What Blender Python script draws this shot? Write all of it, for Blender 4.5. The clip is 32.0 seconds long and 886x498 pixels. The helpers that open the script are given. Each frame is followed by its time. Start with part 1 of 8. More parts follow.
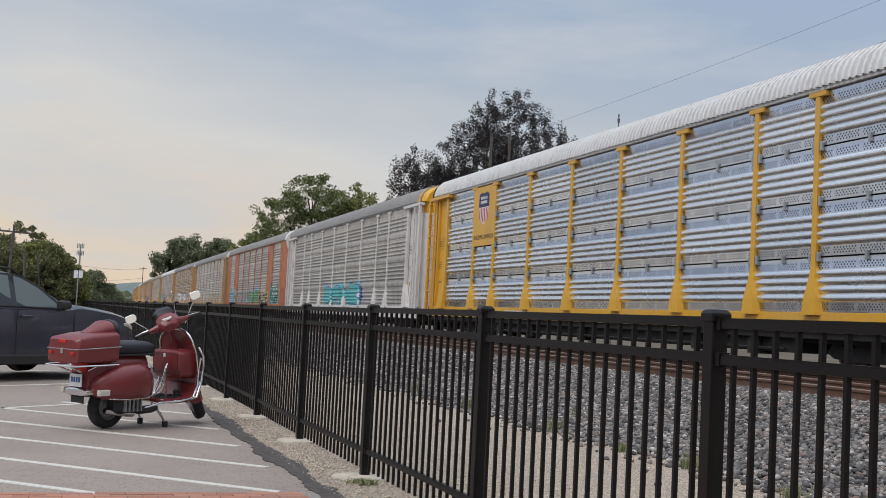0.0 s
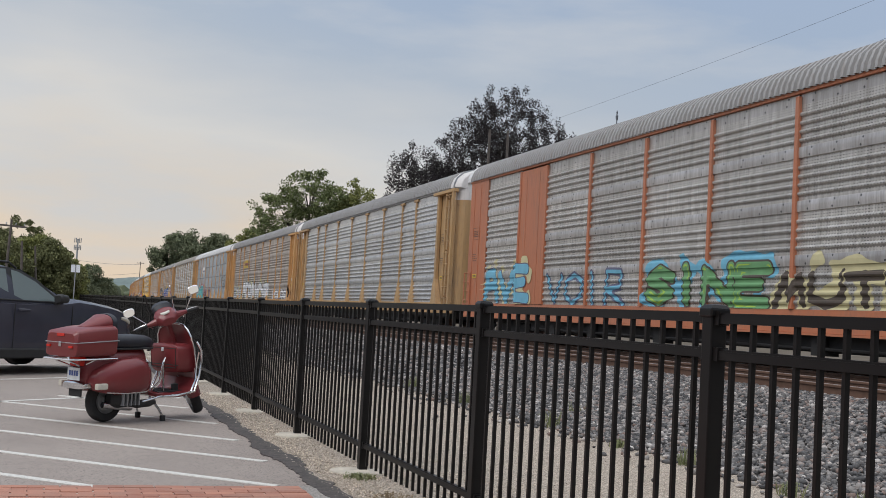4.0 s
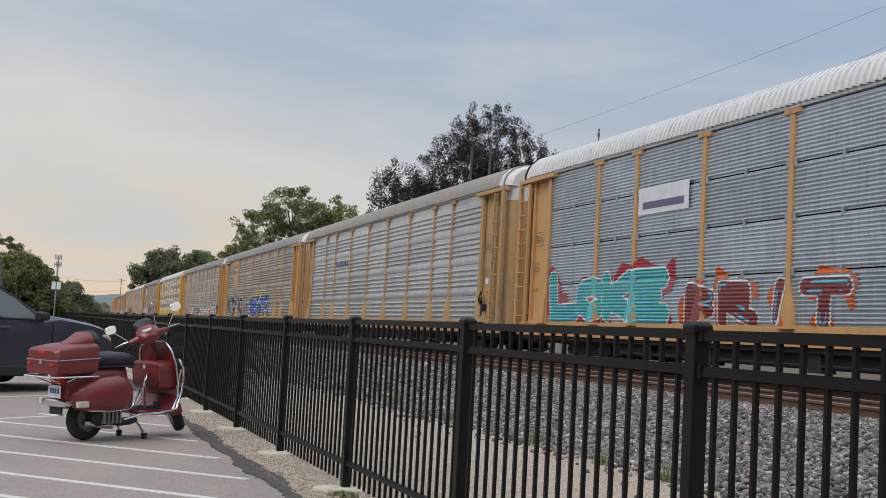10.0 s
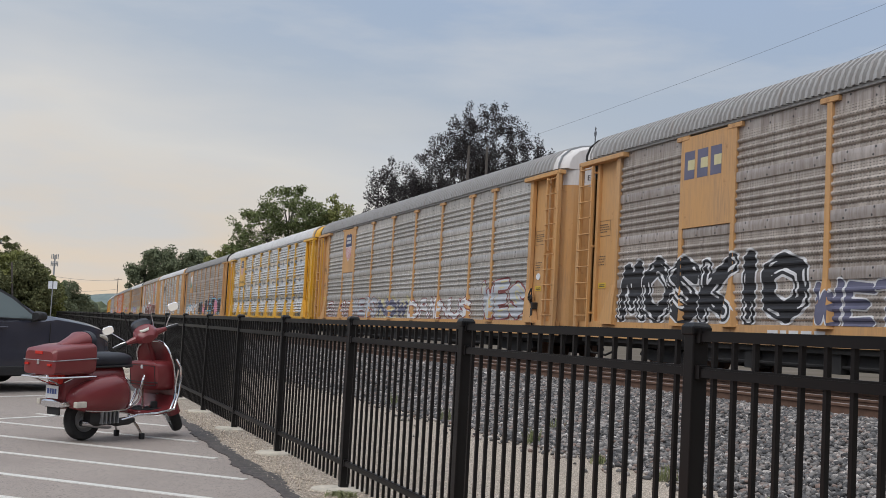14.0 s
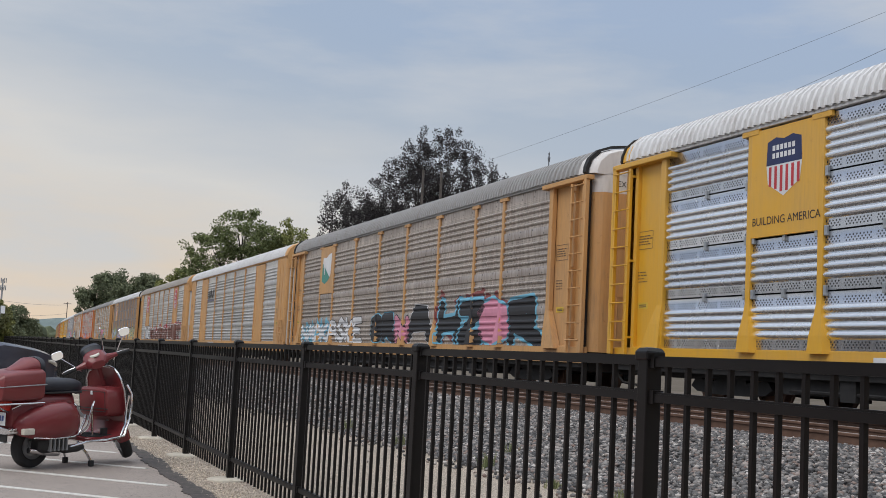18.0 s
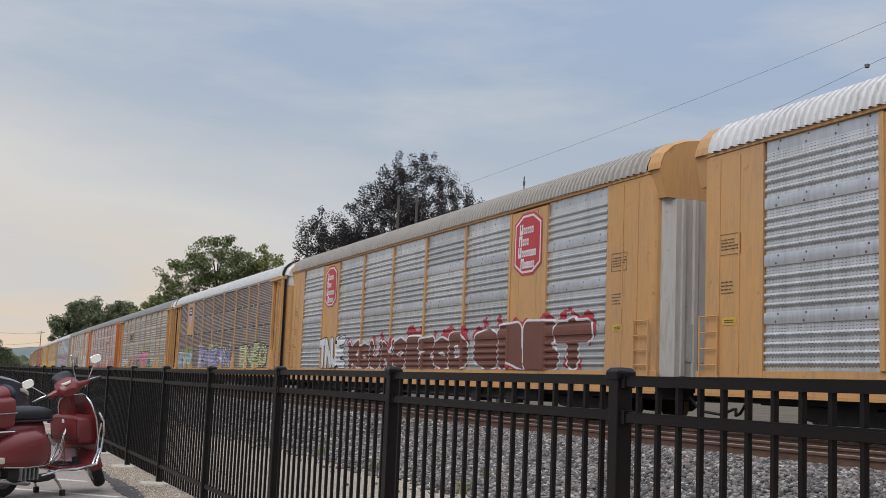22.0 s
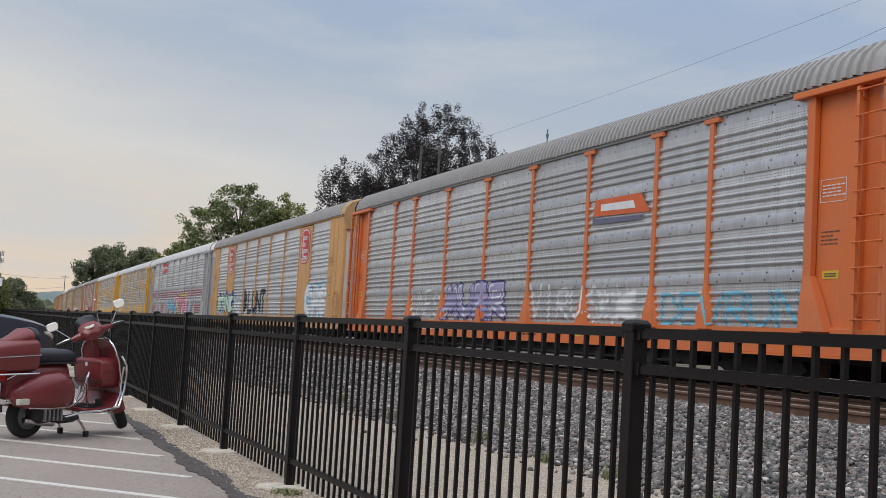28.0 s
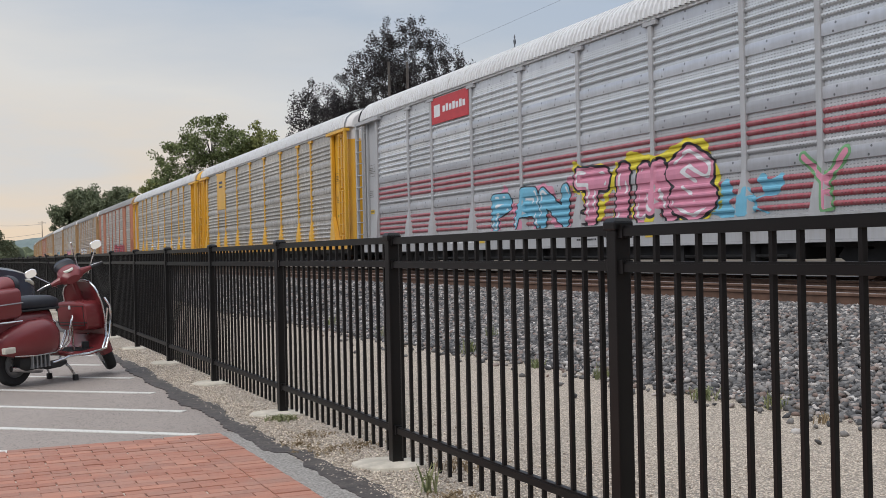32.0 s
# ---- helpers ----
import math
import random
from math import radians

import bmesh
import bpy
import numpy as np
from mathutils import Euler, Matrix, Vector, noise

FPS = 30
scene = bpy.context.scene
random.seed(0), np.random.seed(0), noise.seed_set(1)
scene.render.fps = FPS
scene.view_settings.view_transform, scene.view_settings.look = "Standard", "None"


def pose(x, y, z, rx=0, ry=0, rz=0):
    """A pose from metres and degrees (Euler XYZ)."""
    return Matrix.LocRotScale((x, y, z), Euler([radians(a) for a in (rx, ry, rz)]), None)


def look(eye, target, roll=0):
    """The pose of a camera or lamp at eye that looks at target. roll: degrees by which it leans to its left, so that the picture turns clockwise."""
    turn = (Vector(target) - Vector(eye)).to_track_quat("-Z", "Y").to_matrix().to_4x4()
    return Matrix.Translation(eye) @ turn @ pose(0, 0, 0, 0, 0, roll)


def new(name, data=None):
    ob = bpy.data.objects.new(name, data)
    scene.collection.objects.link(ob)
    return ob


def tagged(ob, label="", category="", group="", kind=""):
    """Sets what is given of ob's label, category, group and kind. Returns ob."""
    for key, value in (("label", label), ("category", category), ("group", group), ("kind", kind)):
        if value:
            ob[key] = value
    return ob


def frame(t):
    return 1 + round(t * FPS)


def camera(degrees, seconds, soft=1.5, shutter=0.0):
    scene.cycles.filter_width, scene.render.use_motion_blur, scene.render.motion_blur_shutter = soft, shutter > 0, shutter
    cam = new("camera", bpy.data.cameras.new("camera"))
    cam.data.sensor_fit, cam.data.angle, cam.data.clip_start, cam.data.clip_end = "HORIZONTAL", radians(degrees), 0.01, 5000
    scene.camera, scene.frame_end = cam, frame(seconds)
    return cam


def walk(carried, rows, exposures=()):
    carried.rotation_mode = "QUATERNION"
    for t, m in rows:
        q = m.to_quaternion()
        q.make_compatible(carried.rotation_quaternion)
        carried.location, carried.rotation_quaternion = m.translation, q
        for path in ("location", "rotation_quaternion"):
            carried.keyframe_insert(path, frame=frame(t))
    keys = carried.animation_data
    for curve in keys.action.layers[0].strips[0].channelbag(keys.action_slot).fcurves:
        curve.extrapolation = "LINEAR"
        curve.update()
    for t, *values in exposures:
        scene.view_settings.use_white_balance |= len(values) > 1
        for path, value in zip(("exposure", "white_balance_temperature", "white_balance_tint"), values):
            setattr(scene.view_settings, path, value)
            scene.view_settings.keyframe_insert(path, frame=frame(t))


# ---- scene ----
cam = camera(42.53, 32.0, soft=0.8)
PATH = [
    (0.0, pose(0.000, 0.000, 1.268, 93.55, -2.91, -19.13)),
    (0.5, pose(-0.001, -0.003, 1.267, 93.74, -3.31, -19.16)),
    (1.0, pose(0.001, -0.003, 1.264, 93.48, -3.33, -19.15)),
    (1.5, pose(-0.002, -0.003, 1.263, 93.14, -3.35, -19.14)),
    (2.0, pose(0.004, -0.006, 1.261, 92.93, -3.26, -19.15)),
    (2.5, pose(-0.004, -0.008, 1.264, 92.91, -3.32, -19.13)),
    (3.0, pose(-0.007, -0.006, 1.262, 92.91, -3.31, -19.13)),
    (3.5, pose(-0.009, -0.006, 1.260, 93.02, -3.25, -19.15)),
    (5.5, pose(-0.014, 0.003, 1.256, 94.49, -3.14, -20.04)),
    (6.0, pose(-0.013, -0.004, 1.265, 94.49, -3.12, -20.20)),
    (6.5, pose(-0.021, -0.007, 1.276, 94.44, -3.09, -20.23)),
    (7.0, pose(-0.018, -0.011, 1.271, 94.47, -3.20, -20.17)),
    (7.5, pose(-0.018, -0.013, 1.265, 94.48, -3.20, -20.25)),
    (8.0, pose(-0.022, -0.013, 1.267, 94.44, -3.11, -20.16)),
    (8.5, pose(-0.023, -0.013, 1.265, 94.36, -3.11, -20.20)),
    (9.0, pose(-0.020, -0.012, 1.259, 94.31, -3.10, -20.16)),
    (9.5, pose(-0.021, -0.009, 1.259, 94.27, -3.09, -20.20)),
    (10.0, pose(-0.021, -0.011, 1.260, 94.26, -3.11, -20.16)),
    (10.5, pose(-0.030, -0.012, 1.261, 94.27, -3.13, -20.20)),
    (11.0, pose(-0.030, -0.014, 1.259, 94.27, -3.12, -20.16)),
    (11.5, pose(-0.030, -0.014, 1.260, 94.27, -3.14, -20.17)),
    (12.0, pose(-0.032, -0.015, 1.267, 94.27, -3.10, -20.16)),
    (12.5, pose(-0.033, -0.015, 1.268, 94.23, -3.12, -20.17)),
    (13.0, pose(-0.028, -0.016, 1.265, 94.23, -3.06, -20.15)),
    (13.5, pose(-0.030, -0.015, 1.267, 94.23, -3.10, -20.20)),
    (14.0, pose(-0.031, -0.012, 1.268, 94.22, -3.06, -20.32)),
    (14.5, pose(-0.031, -0.011, 1.270, 94.29, -3.02, -20.56)),
    (16.5, pose(-0.029, -0.012, 1.267, 95.46, -2.99, -21.11)),
    (17.0, pose(-0.029, -0.009, 1.268, 95.50, -2.99, -21.66)),
    (17.5, pose(-0.029, -0.011, 1.267, 95.53, -2.95, -22.19)),
    (18.0, pose(-0.036, -0.012, 1.272, 95.56, -2.95, -22.63)),
    (18.5, pose(-0.026, -0.015, 1.270, 95.99, -2.84, -22.92)),
    (19.0, pose(-0.018, -0.019, 1.261, 96.39, -2.69, -23.23)),
    (19.5, pose(-0.023, -0.015, 1.268, 96.63, -2.76, -23.57)),
    (20.0, pose(-0.029, -0.013, 1.265, 96.72, -2.71, -23.68)),
    (20.5, pose(-0.028, -0.010, 1.270, 96.75, -2.76, -23.75)),
    (21.0, pose(-0.031, -0.009, 1.274, 96.79, -2.80, -23.80)),
    (21.5, pose(-0.024, -0.010, 1.270, 96.86, -2.67, -23.81)),
    (22.0, pose(-0.007, -0.013, 1.261, 96.86, -2.35, -23.76)),
    (22.5, pose(-0.007, -0.016, 1.259, 96.87, -2.38, -23.76)),
    (23.0, pose(-0.013, -0.018, 1.262, 96.86, -2.42, -23.87)),
    (23.5, pose(-0.024, -0.015, 1.261, 96.94, -2.65, -24.07)),
    (24.0, pose(-0.027, -0.015, 1.263, 96.94, -2.69, -24.08)),
    (24.5, pose(-0.030, -0.017, 1.271, 96.94, -2.72, -24.30)),
    (26.5, pose(-0.025, -0.028, 1.267, 96.96, -2.55, -25.02)),
    (27.0, pose(-0.024, -0.033, 1.261, 96.99, -2.58, -25.01)),
    (27.5, pose(-0.025, -0.040, 1.254, 96.64, -2.50, -24.86)),
    (28.0, pose(-0.010, -0.048, 1.251, 94.38, -3.39, -22.77)),
    (28.5, pose(-0.011, -0.036, 1.245, 93.33, -3.74, -21.89)),
    (29.0, pose(0.004, -0.019, 1.246, 93.12, -4.12, -21.41)),
    (29.5, pose(0.008, -0.006, 1.242, 90.24, -3.00, -20.52)),
    (30.0, pose(0.010, 0.013, 1.247, 88.74, -1.20, -20.27)),
    (30.5, pose(0.014, 0.013, 1.246, 88.84, 0.17, -21.34)),
    (31.0, pose(0.022, 0.010, 1.251, 89.55, 0.90, -22.33)),
    (31.5, pose(0.032, 0.016, 1.249, 89.97, 1.20, -23.12)),
    (32.0, pose(0.032, 0.023, 1.246, 90.11, 1.23, -23.63)),
]
walk(cam, PATH, [(0.0, 0.0), (27.5, 0.0), (28.5, 0.04), (29.5, 0.12), (30.2, 0.14), (32.0, 0.1)])

# ---------- world, sun, exposure ----------
scene.view_settings.exposure = 0.0


def build_world():
    world = bpy.data.worlds.new("dusk_sky")
    scene.world = world
    world.use_nodes = True
    nt = world.node_tree
    nt.nodes.clear()
    out = nt.nodes.new("ShaderNodeOutputWorld")
    bg = nt.nodes.new("ShaderNodeBackground")
    nt.links.new(bg.outputs[0], out.inputs[0])
    sky = nt.nodes.new("ShaderNodeTexSky")
    sky.sky_type = "NISHITA"
    sky.sun_disc = False
    sky.sun_elevation = radians(24)
    sky.sun_rotation = radians(-60)
    sky_dim = nt.nodes.new("ShaderNodeVectorMath")
    sky_dim.operation = "SCALE"
    sky_dim.inputs["Scale"].default_value = 0.10
    nt.links.new(sky.outputs[0], sky_dim.inputs[0])
    tc = nt.nodes.new("ShaderNodeTexCoord")
    sep = nt.nodes.new("ShaderNodeSeparateXYZ")
    nt.links.new(tc.outputs["Generated"], sep.inputs[0])
    # streaky cloud layer, stretched along the horizon
    mapping = nt.nodes.new("ShaderNodeMapping")
    mapping.inputs["Scale"].default_value = (1.6, 1.6, 7.0)
    mapping.inputs["Rotation"].default_value = (0.12, 0.32, 0.2)
    nt.links.new(tc.outputs["Generated"], mapping.inputs[0])
    noise_a = nt.nodes.new("ShaderNodeTexNoise")
    noise_a.inputs["Scale"].default_value = 1.5
    noise_a.inputs["Detail"].default_value = 5.0
    noise_a.inputs["Roughness"].default_value = 0.5
    nt.links.new(mapping.outputs[0], noise_a.inputs["Vector"])
    # height of the view plus a little of the cloud noise picks the tone
    jit = nt.nodes.new("ShaderNodeMath")
    jit.operation = "MULTIPLY_ADD"
    jit.inputs[1].default_value = 0.16
    jit.inputs[2].default_value = -0.08
    nt.links.new(noise_a.outputs["Fac"], jit.inputs[0])
    # the sky is warm along the track and cool to both sides
    side = nt.nodes.new("ShaderNodeMath")
    side.operation = "MULTIPLY_ADD"
    side.inputs[1].default_value = 0.22
    away = nt.nodes.new("ShaderNodeMath")
    away.operation = "ABSOLUTE"
    nt.links.new(sep.outputs["X"], away.inputs[0])
    nt.links.new(away.outputs[0], side.inputs[0])
    nt.links.new(jit.outputs[0], side.inputs[2])
    hgt = nt.nodes.new("ShaderNodeMath")
    hgt.operation = "ADD"
    nt.links.new(sep.outputs["Z"], hgt.inputs[0])
    nt.links.new(side.outputs[0], hgt.inputs[1])
    ramp = nt.nodes.new("ShaderNodeValToRGB")
    stops = [(0.00, (0.80, 0.64, 0.49)), (0.10, (0.73, 0.62, 0.51)), (0.19, (0.69, 0.67, 0.645)),
             (0.27, (0.455, 0.515, 0.60)), (0.36, (0.385, 0.472, 0.61)), (0.48, (0.38, 0.48, 0.66)),
             (0.60, (0.56, 0.64, 0.79)), (0.78, (1.02, 1.09, 1.21)), (1.0, (1.65, 1.74, 1.9))]
    el = ramp.color_ramp.elements
    while len(el) < len(stops):
        el.new(0.5)
    for e, (p, c) in zip(el, stops):
        e.position, e.color = p, (*c, 1)
    nt.links.new(hgt.outputs[0], ramp.inputs[0])
    # pale wisps
    noise_b = nt.nodes.new("ShaderNodeTexNoise")
    noise_b.inputs["Scale"].default_value = 2.2
    noise_b.inputs["Detail"].default_value = 7.0
    noise_b.inputs["Roughness"].default_value = 0.55
    nt.links.new(mapping.outputs[0], noise_b.inputs["Vector"])
    wisp = nt.nodes.new("ShaderNodeMapRange")
    wisp.inputs["From Min"].default_value = 0.45
    wisp.inputs["From Max"].default_value = 0.66
    wisp.inputs["To Max"].default_value = 0.7
    nt.links.new(noise_b.outputs["Fac"], wisp.inputs["Value"])
    pale = nt.nodes.new("ShaderNodeMix")
    pale.data_type = "RGBA"
    pale.inputs["B"].default_value = (0.59, 0.615, 0.655, 1)
    nt.links.new(wisp.outputs[0], pale.inputs["Factor"])
    nt.links.new(ramp.outputs[0], pale.inputs["A"])
    both = nt.nodes.new("ShaderNodeMix")
    both.data_type = "RGBA"
    both.inputs["Factor"].default_value = 0.9
    nt.links.new(sky_dim.outputs[0], both.inputs["A"])
    nt.links.new(pale.outputs["Result"], both.inputs["B"])
    nt.links.new(both.outputs["Result"], bg.inputs[0])
    bg.inputs["Strength"].default_value = 1.0


build_world()
sun_data = bpy.data.lights.new("sun", "SUN")
sun_data.energy = 1.2
sun_data.angle = radians(35)
sun_data.color = (1.0, 0.95, 0.89)
sun = new("sun", sun_data)
sun.matrix_basis = look((-40, -25, 45), (0, 0, 0))


# ---------- materials ----------
class Nodes:
    """A short way to wire node materials."""

    def __init__(self, name):
        self.mat = bpy.data.materials.new(name)
        self.mat.use_nodes = True
        self.nt = self.mat.node_tree
        self.bsdf = self.nt.nodes["Principled BSDF"]

    def add(self, kind, **inputs):
        n = self.nt.nodes.new(kind)
        for k, v in inputs.items():
            key = k.replace("_", " ")
            self.put(n.inputs[key], v)
        return n

    def put(self, socket, v):
        if isinstance(v, bpy.types.NodeSocket):
            self.nt.links.new(v, socket)
        else:
            socket.default_value = v

    def math(self, op, a, b=None, c=None):
        n = self.nt.nodes.new("ShaderNodeMath")
        n.operation = op
        for i, v in enumerate((a, b, c)):
            if v is not None:
                self.put(n.inputs[i], v)
        return n.outputs[0]

    def mix(self, fac, a, b, kind="MIX"):
        n = self.nt.nodes.new("ShaderNodeMix")
        n.data_type, n.blend_type = "RGBA", kind
        self.put(n.inputs["Factor"], fac)
        for key, v in (("A", a), ("B", b)):
            if not isinstance(v, bpy.types.NodeSocket):
                v = (*v[:3], 1)
            self.put(n.inputs[key], v)
        return n.outputs["Result"]

    def coords(self, kind="Object", scale=(1, 1, 1)):
        tc = self.nt.nodes.new("ShaderNodeTexCoord")
        mp = self.nt.nodes.new("ShaderNodeMapping")
        mp.inputs["Scale"].default_value = scale
        self.nt.links.new(tc.outputs[kind], mp.inputs[0])
        return mp.outputs[0]

    def noise(self, vec, scale, detail=4.0, rough=0.55):
        n = self.add("ShaderNodeTexNoise", Scale=scale, Detail=detail, Roughness=rough)
        self.nt.links.new(vec, n.inputs["Vector"])
        return n.outputs["Fac"]

    def span(self, v, lo, hi, a=0.0, b=1.0):
        n = self.add("ShaderNodeMapRange")
        self.put(n.inputs["Value"], v)
        for i, x in zip(("From Min", "From Max", "To Min", "To Max"), (lo, hi, a, b)):
            n.inputs[i].default_value = x
        return n.outputs[0]

    def bump(self, h, strength, dist=0.01):
        n = self.add("ShaderNodeBump", Strength=strength, Distance=dist)
        self.nt.links.new(h, n.inputs["Height"])
        self.nt.links.new(n.outputs[0], self.bsdf.inputs["Normal"])

    def random(self):
        return self.nt.nodes.new("ShaderNodeObjectInfo").outputs["Random"]

    def island(self):
        return self.nt.nodes.new("ShaderNodeNewGeometry").outputs["Random Per Island"]

    def world_pos(self):
        return self.nt.nodes.new("ShaderNodeNewGeometry").outputs["Position"]

    def done(self, color, rough=0.6, metal=0.0):
        self.put(self.bsdf.inputs["Base Color"], color if isinstance(color, bpy.types.NodeSocket) else (*color, 1))
        self.put(self.bsdf.inputs["Roughness"], rough)
        self.put(self.bsdf.inputs["Metallic"], metal)
        return self.mat


def shade(c, k):
    return tuple(min(1.0, v * k) for v in c)


def paint(name, color, rough=0.5, dirt=(0.16, 0.12, 0.09), amount=0.35, metal=0.0, scale=3.0, rust=0.0):
    """Old paint with grime streaks that run down, and specks of rust."""
    m = Nodes(name)
    v = m.coords("Object")
    streak = m.noise(m.coords("Object", (6, 6, 0.7)), scale, 5)
    blot = m.noise(v, 0.9, 5)
    fac = m.math("MULTIPLY", m.span(streak, 0.42, 0.75), m.span(blot, 0.3, 0.7))
    col = m.mix(m.span(m.random(), 0, 1, 0, 0.35), color, shade(color, 0.82))
    chalk = tuple(0.55 * c + 0.45 * (sum(color) / 3) for c in color)
    col = m.mix(m.span(m.noise(v, 0.45, 4, 0.6), 0.42, 0.68, 0, 0.32), col, shade(chalk, 0.95))
    col = m.mix(m.span(m.noise(m.coords("Object", (3, 3, 0.25)), 1.4, 6, 0.7), 0.55, 0.72, 0, amount), col, shade(dirt, 1.6))
    col = m.mix(m.math("MULTIPLY", fac, amount), col, dirt)
    if rust:
        spots = m.span(m.noise(v, 5.0, 6, 0.7), 0.62, 0.70)
        col = m.mix(m.math("MULTIPLY", spots, rust), col, (0.20, 0.07, 0.03))
    m.bump(m.noise(v, 25, 3), 0.08, 0.004)
    return m.done(col, m.span(blot, 0.2, 0.8, rough - 0.08, rough + 0.12), metal)


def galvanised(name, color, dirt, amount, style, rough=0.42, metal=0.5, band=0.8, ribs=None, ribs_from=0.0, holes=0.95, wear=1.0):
    """Galvanised sheet; local y along, z up. Styles: lapped, punched and bolted; seamed with drilled flats; fine-ribbed."""
    m = Nodes(name)
    tc = m.nt.nodes.new("ShaderNodeTexCoord")
    sep = m.nt.nodes.new("ShaderNodeSeparateXYZ")
    m.nt.links.new(tc.outputs["Object"], sep.inputs[0])
    y, z = m.math("ADD", sep.outputs["Y"], 20.0), m.math("DIVIDE", sep.outputs["Z"], 0.94)
    rnd = m.random()
    shifted = m.nt.nodes.new("ShaderNodeVectorMath")
    shifted.operation = "ADD"
    m.nt.links.new(tc.outputs["Object"], shifted.inputs[0])
    m.nt.links.new(m.math("MULTIPLY", rnd, 37.0), shifted.inputs[1])
    stretch = m.nt.nodes.new("ShaderNodeMapping")
    stretch.inputs["Scale"].default_value = (5, 5, 0.5)
    m.nt.links.new(shifted.outputs[0], stretch.inputs[0])
    streak = m.noise(stretch.outputs[0], 2.2, 6, 0.65)
    spangle = m.noise(shifted.outputs[0], 14, 3)
    cloud = m.noise(shifted.outputs[0], 1.3, 5, 0.6)
    col = m.mix(m.span(rnd, 0, 1), shade(color, 0.84), shade(color, 1.1))
    col = m.mix(m.span(spangle, 0.35, 0.65, 0, 0.16), col, shade(color, 0.72))
    col = m.mix(m.span(cloud, 0.42, 0.68, 0, 0.30 * wear), col, shade(color, 0.66))

    def between(v, lo, hi):
        return m.math("MULTIPLY", m.math("GREATER_THAN", v, lo), m.math("LESS_THAN", v, hi))

    def spot(pitch, z0, radius, shift=0.0):
        fy = m.math("MULTIPLY", m.math("SUBTRACT", m.math("FRACT", m.math("DIVIDE", m.math("ADD", y, shift), pitch)), 0.5), pitch)
        dz = m.math("SUBTRACT", z, z0)
        return m.math("LESS_THAN", m.math("ADD", m.math("MULTIPLY", fy, fy), m.math("MULTIPLY", dz, dz)), radius * radius)

    def any_of(items):
        out = items[0]
        for it in items[1:]:
            out = m.math("MAXIMUM", out, it)
        return out
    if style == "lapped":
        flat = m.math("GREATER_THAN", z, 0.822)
        row = m.math("LESS_THAN", m.math("FRACT", m.math("DIVIDE", m.math("SUBTRACT", z, 0.005), 0.056)), 0.32)
        dash = m.math("LESS_THAN", m.math("FRACT", m.math("DIVIDE", y, 0.078)), 0.55)
        comb = m.math("FRACT", m.math("DIVIDE", y, 0.69))
        dense = m.math("ADD", m.math("MULTIPLY", any_of([between(comb, 0.12, 0.34), between(comb, 0.62, 0.74)]), 0.45), 0.55)
        mark = m.math("MULTIPLY", m.math("MULTIPLY", m.math("MULTIPLY", row, dash), dense), between(z, 0.02, 0.80))
        mark = m.math("MULTIPLY", mark, m.span(cloud, 0.3, 0.7, 1.0, 0.75))
        mark = m.math("MAXIMUM", mark, any_of([spot(0.69, 0.862, 0.022), spot(0.69, 0.995, 0.022, 0.06)]))
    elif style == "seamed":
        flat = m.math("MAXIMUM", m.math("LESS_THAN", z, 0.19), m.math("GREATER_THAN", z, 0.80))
        rows = [spot(0.078, z0, 0.0175, sh) for z0, sh in ((0.06, 0.0), (0.105, 0.039), (0.15, 0.0), (0.84, 0.0), (0.885, 0.039), (0.93, 0.0))]
        mark = m.math("MULTIPLY", any_of(rows), m.math("LESS_THAN", m.math("FRACT", m.math("DIVIDE", y, 0.70)), 0.86))
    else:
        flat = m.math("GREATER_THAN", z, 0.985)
        mark = m.math("MULTIPLY", m.math("MULTIPLY", m.math("LESS_THAN", m.math("FRACT", m.math("DIVIDE", y, 0.10)), 0.4), m.math("LESS_THAN", m.math("FRACT", m.math("DIVIDE", z, 0.16)), 0.10)), m.span(cloud, 0.45, 0.6, 0.0, 0.6))
    # the duller reflection of the flat bands is put into their colour
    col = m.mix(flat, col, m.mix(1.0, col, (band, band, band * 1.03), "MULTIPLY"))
    col = m.mix(m.math("MULTIPLY", m.span(streak, 0.38, 0.68), amount), col, dirt)
    if ribs:
        on = m.math("LESS_THAN", m.math("FRACT", m.math("DIVIDE", m.math("SUBTRACT", z, 0.08), 0.168)), 0.58)
        on = m.math("MULTIPLY", on, between(z, max(0.082, ribs_from), 0.69))
        col = m.mix(m.math("MULTIPLY", on, m.span(streak, 0.3, 0.75, 1.0, 0.6)), col, ribs)
    # dark insides of the holes, and the bolts, are painted on, not cut
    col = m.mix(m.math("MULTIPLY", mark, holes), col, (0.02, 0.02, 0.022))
    if rough > 0.3:
        m.bump(m.noise(shifted.outputs[0], 5, 2), 0.04, 0.01)
    rgh = m.span(cloud, 0.3, 0.7, rough - 0.04, rough + 0.10)
    return m.done(col, rgh, m.math("MULTIPLY", m.math("SUBTRACT", 1.0, mark), metal))


def plain(name, color, rough=0.5, metal=0.0, vary=0.15, scale=8.0, bump=0.1):
    m = Nodes(name)
    v = m.coords("Object")
    n = m.noise(v, scale, 5)
    col = m.mix(m.span(n, 0.3, 0.7, 0, 1), shade(color, 1 - vary), shade(color, 1 + vary))
    m.bump(m.noise(v, scale * 5, 3), bump, 0.004)
    return m.done(col, rough, metal)


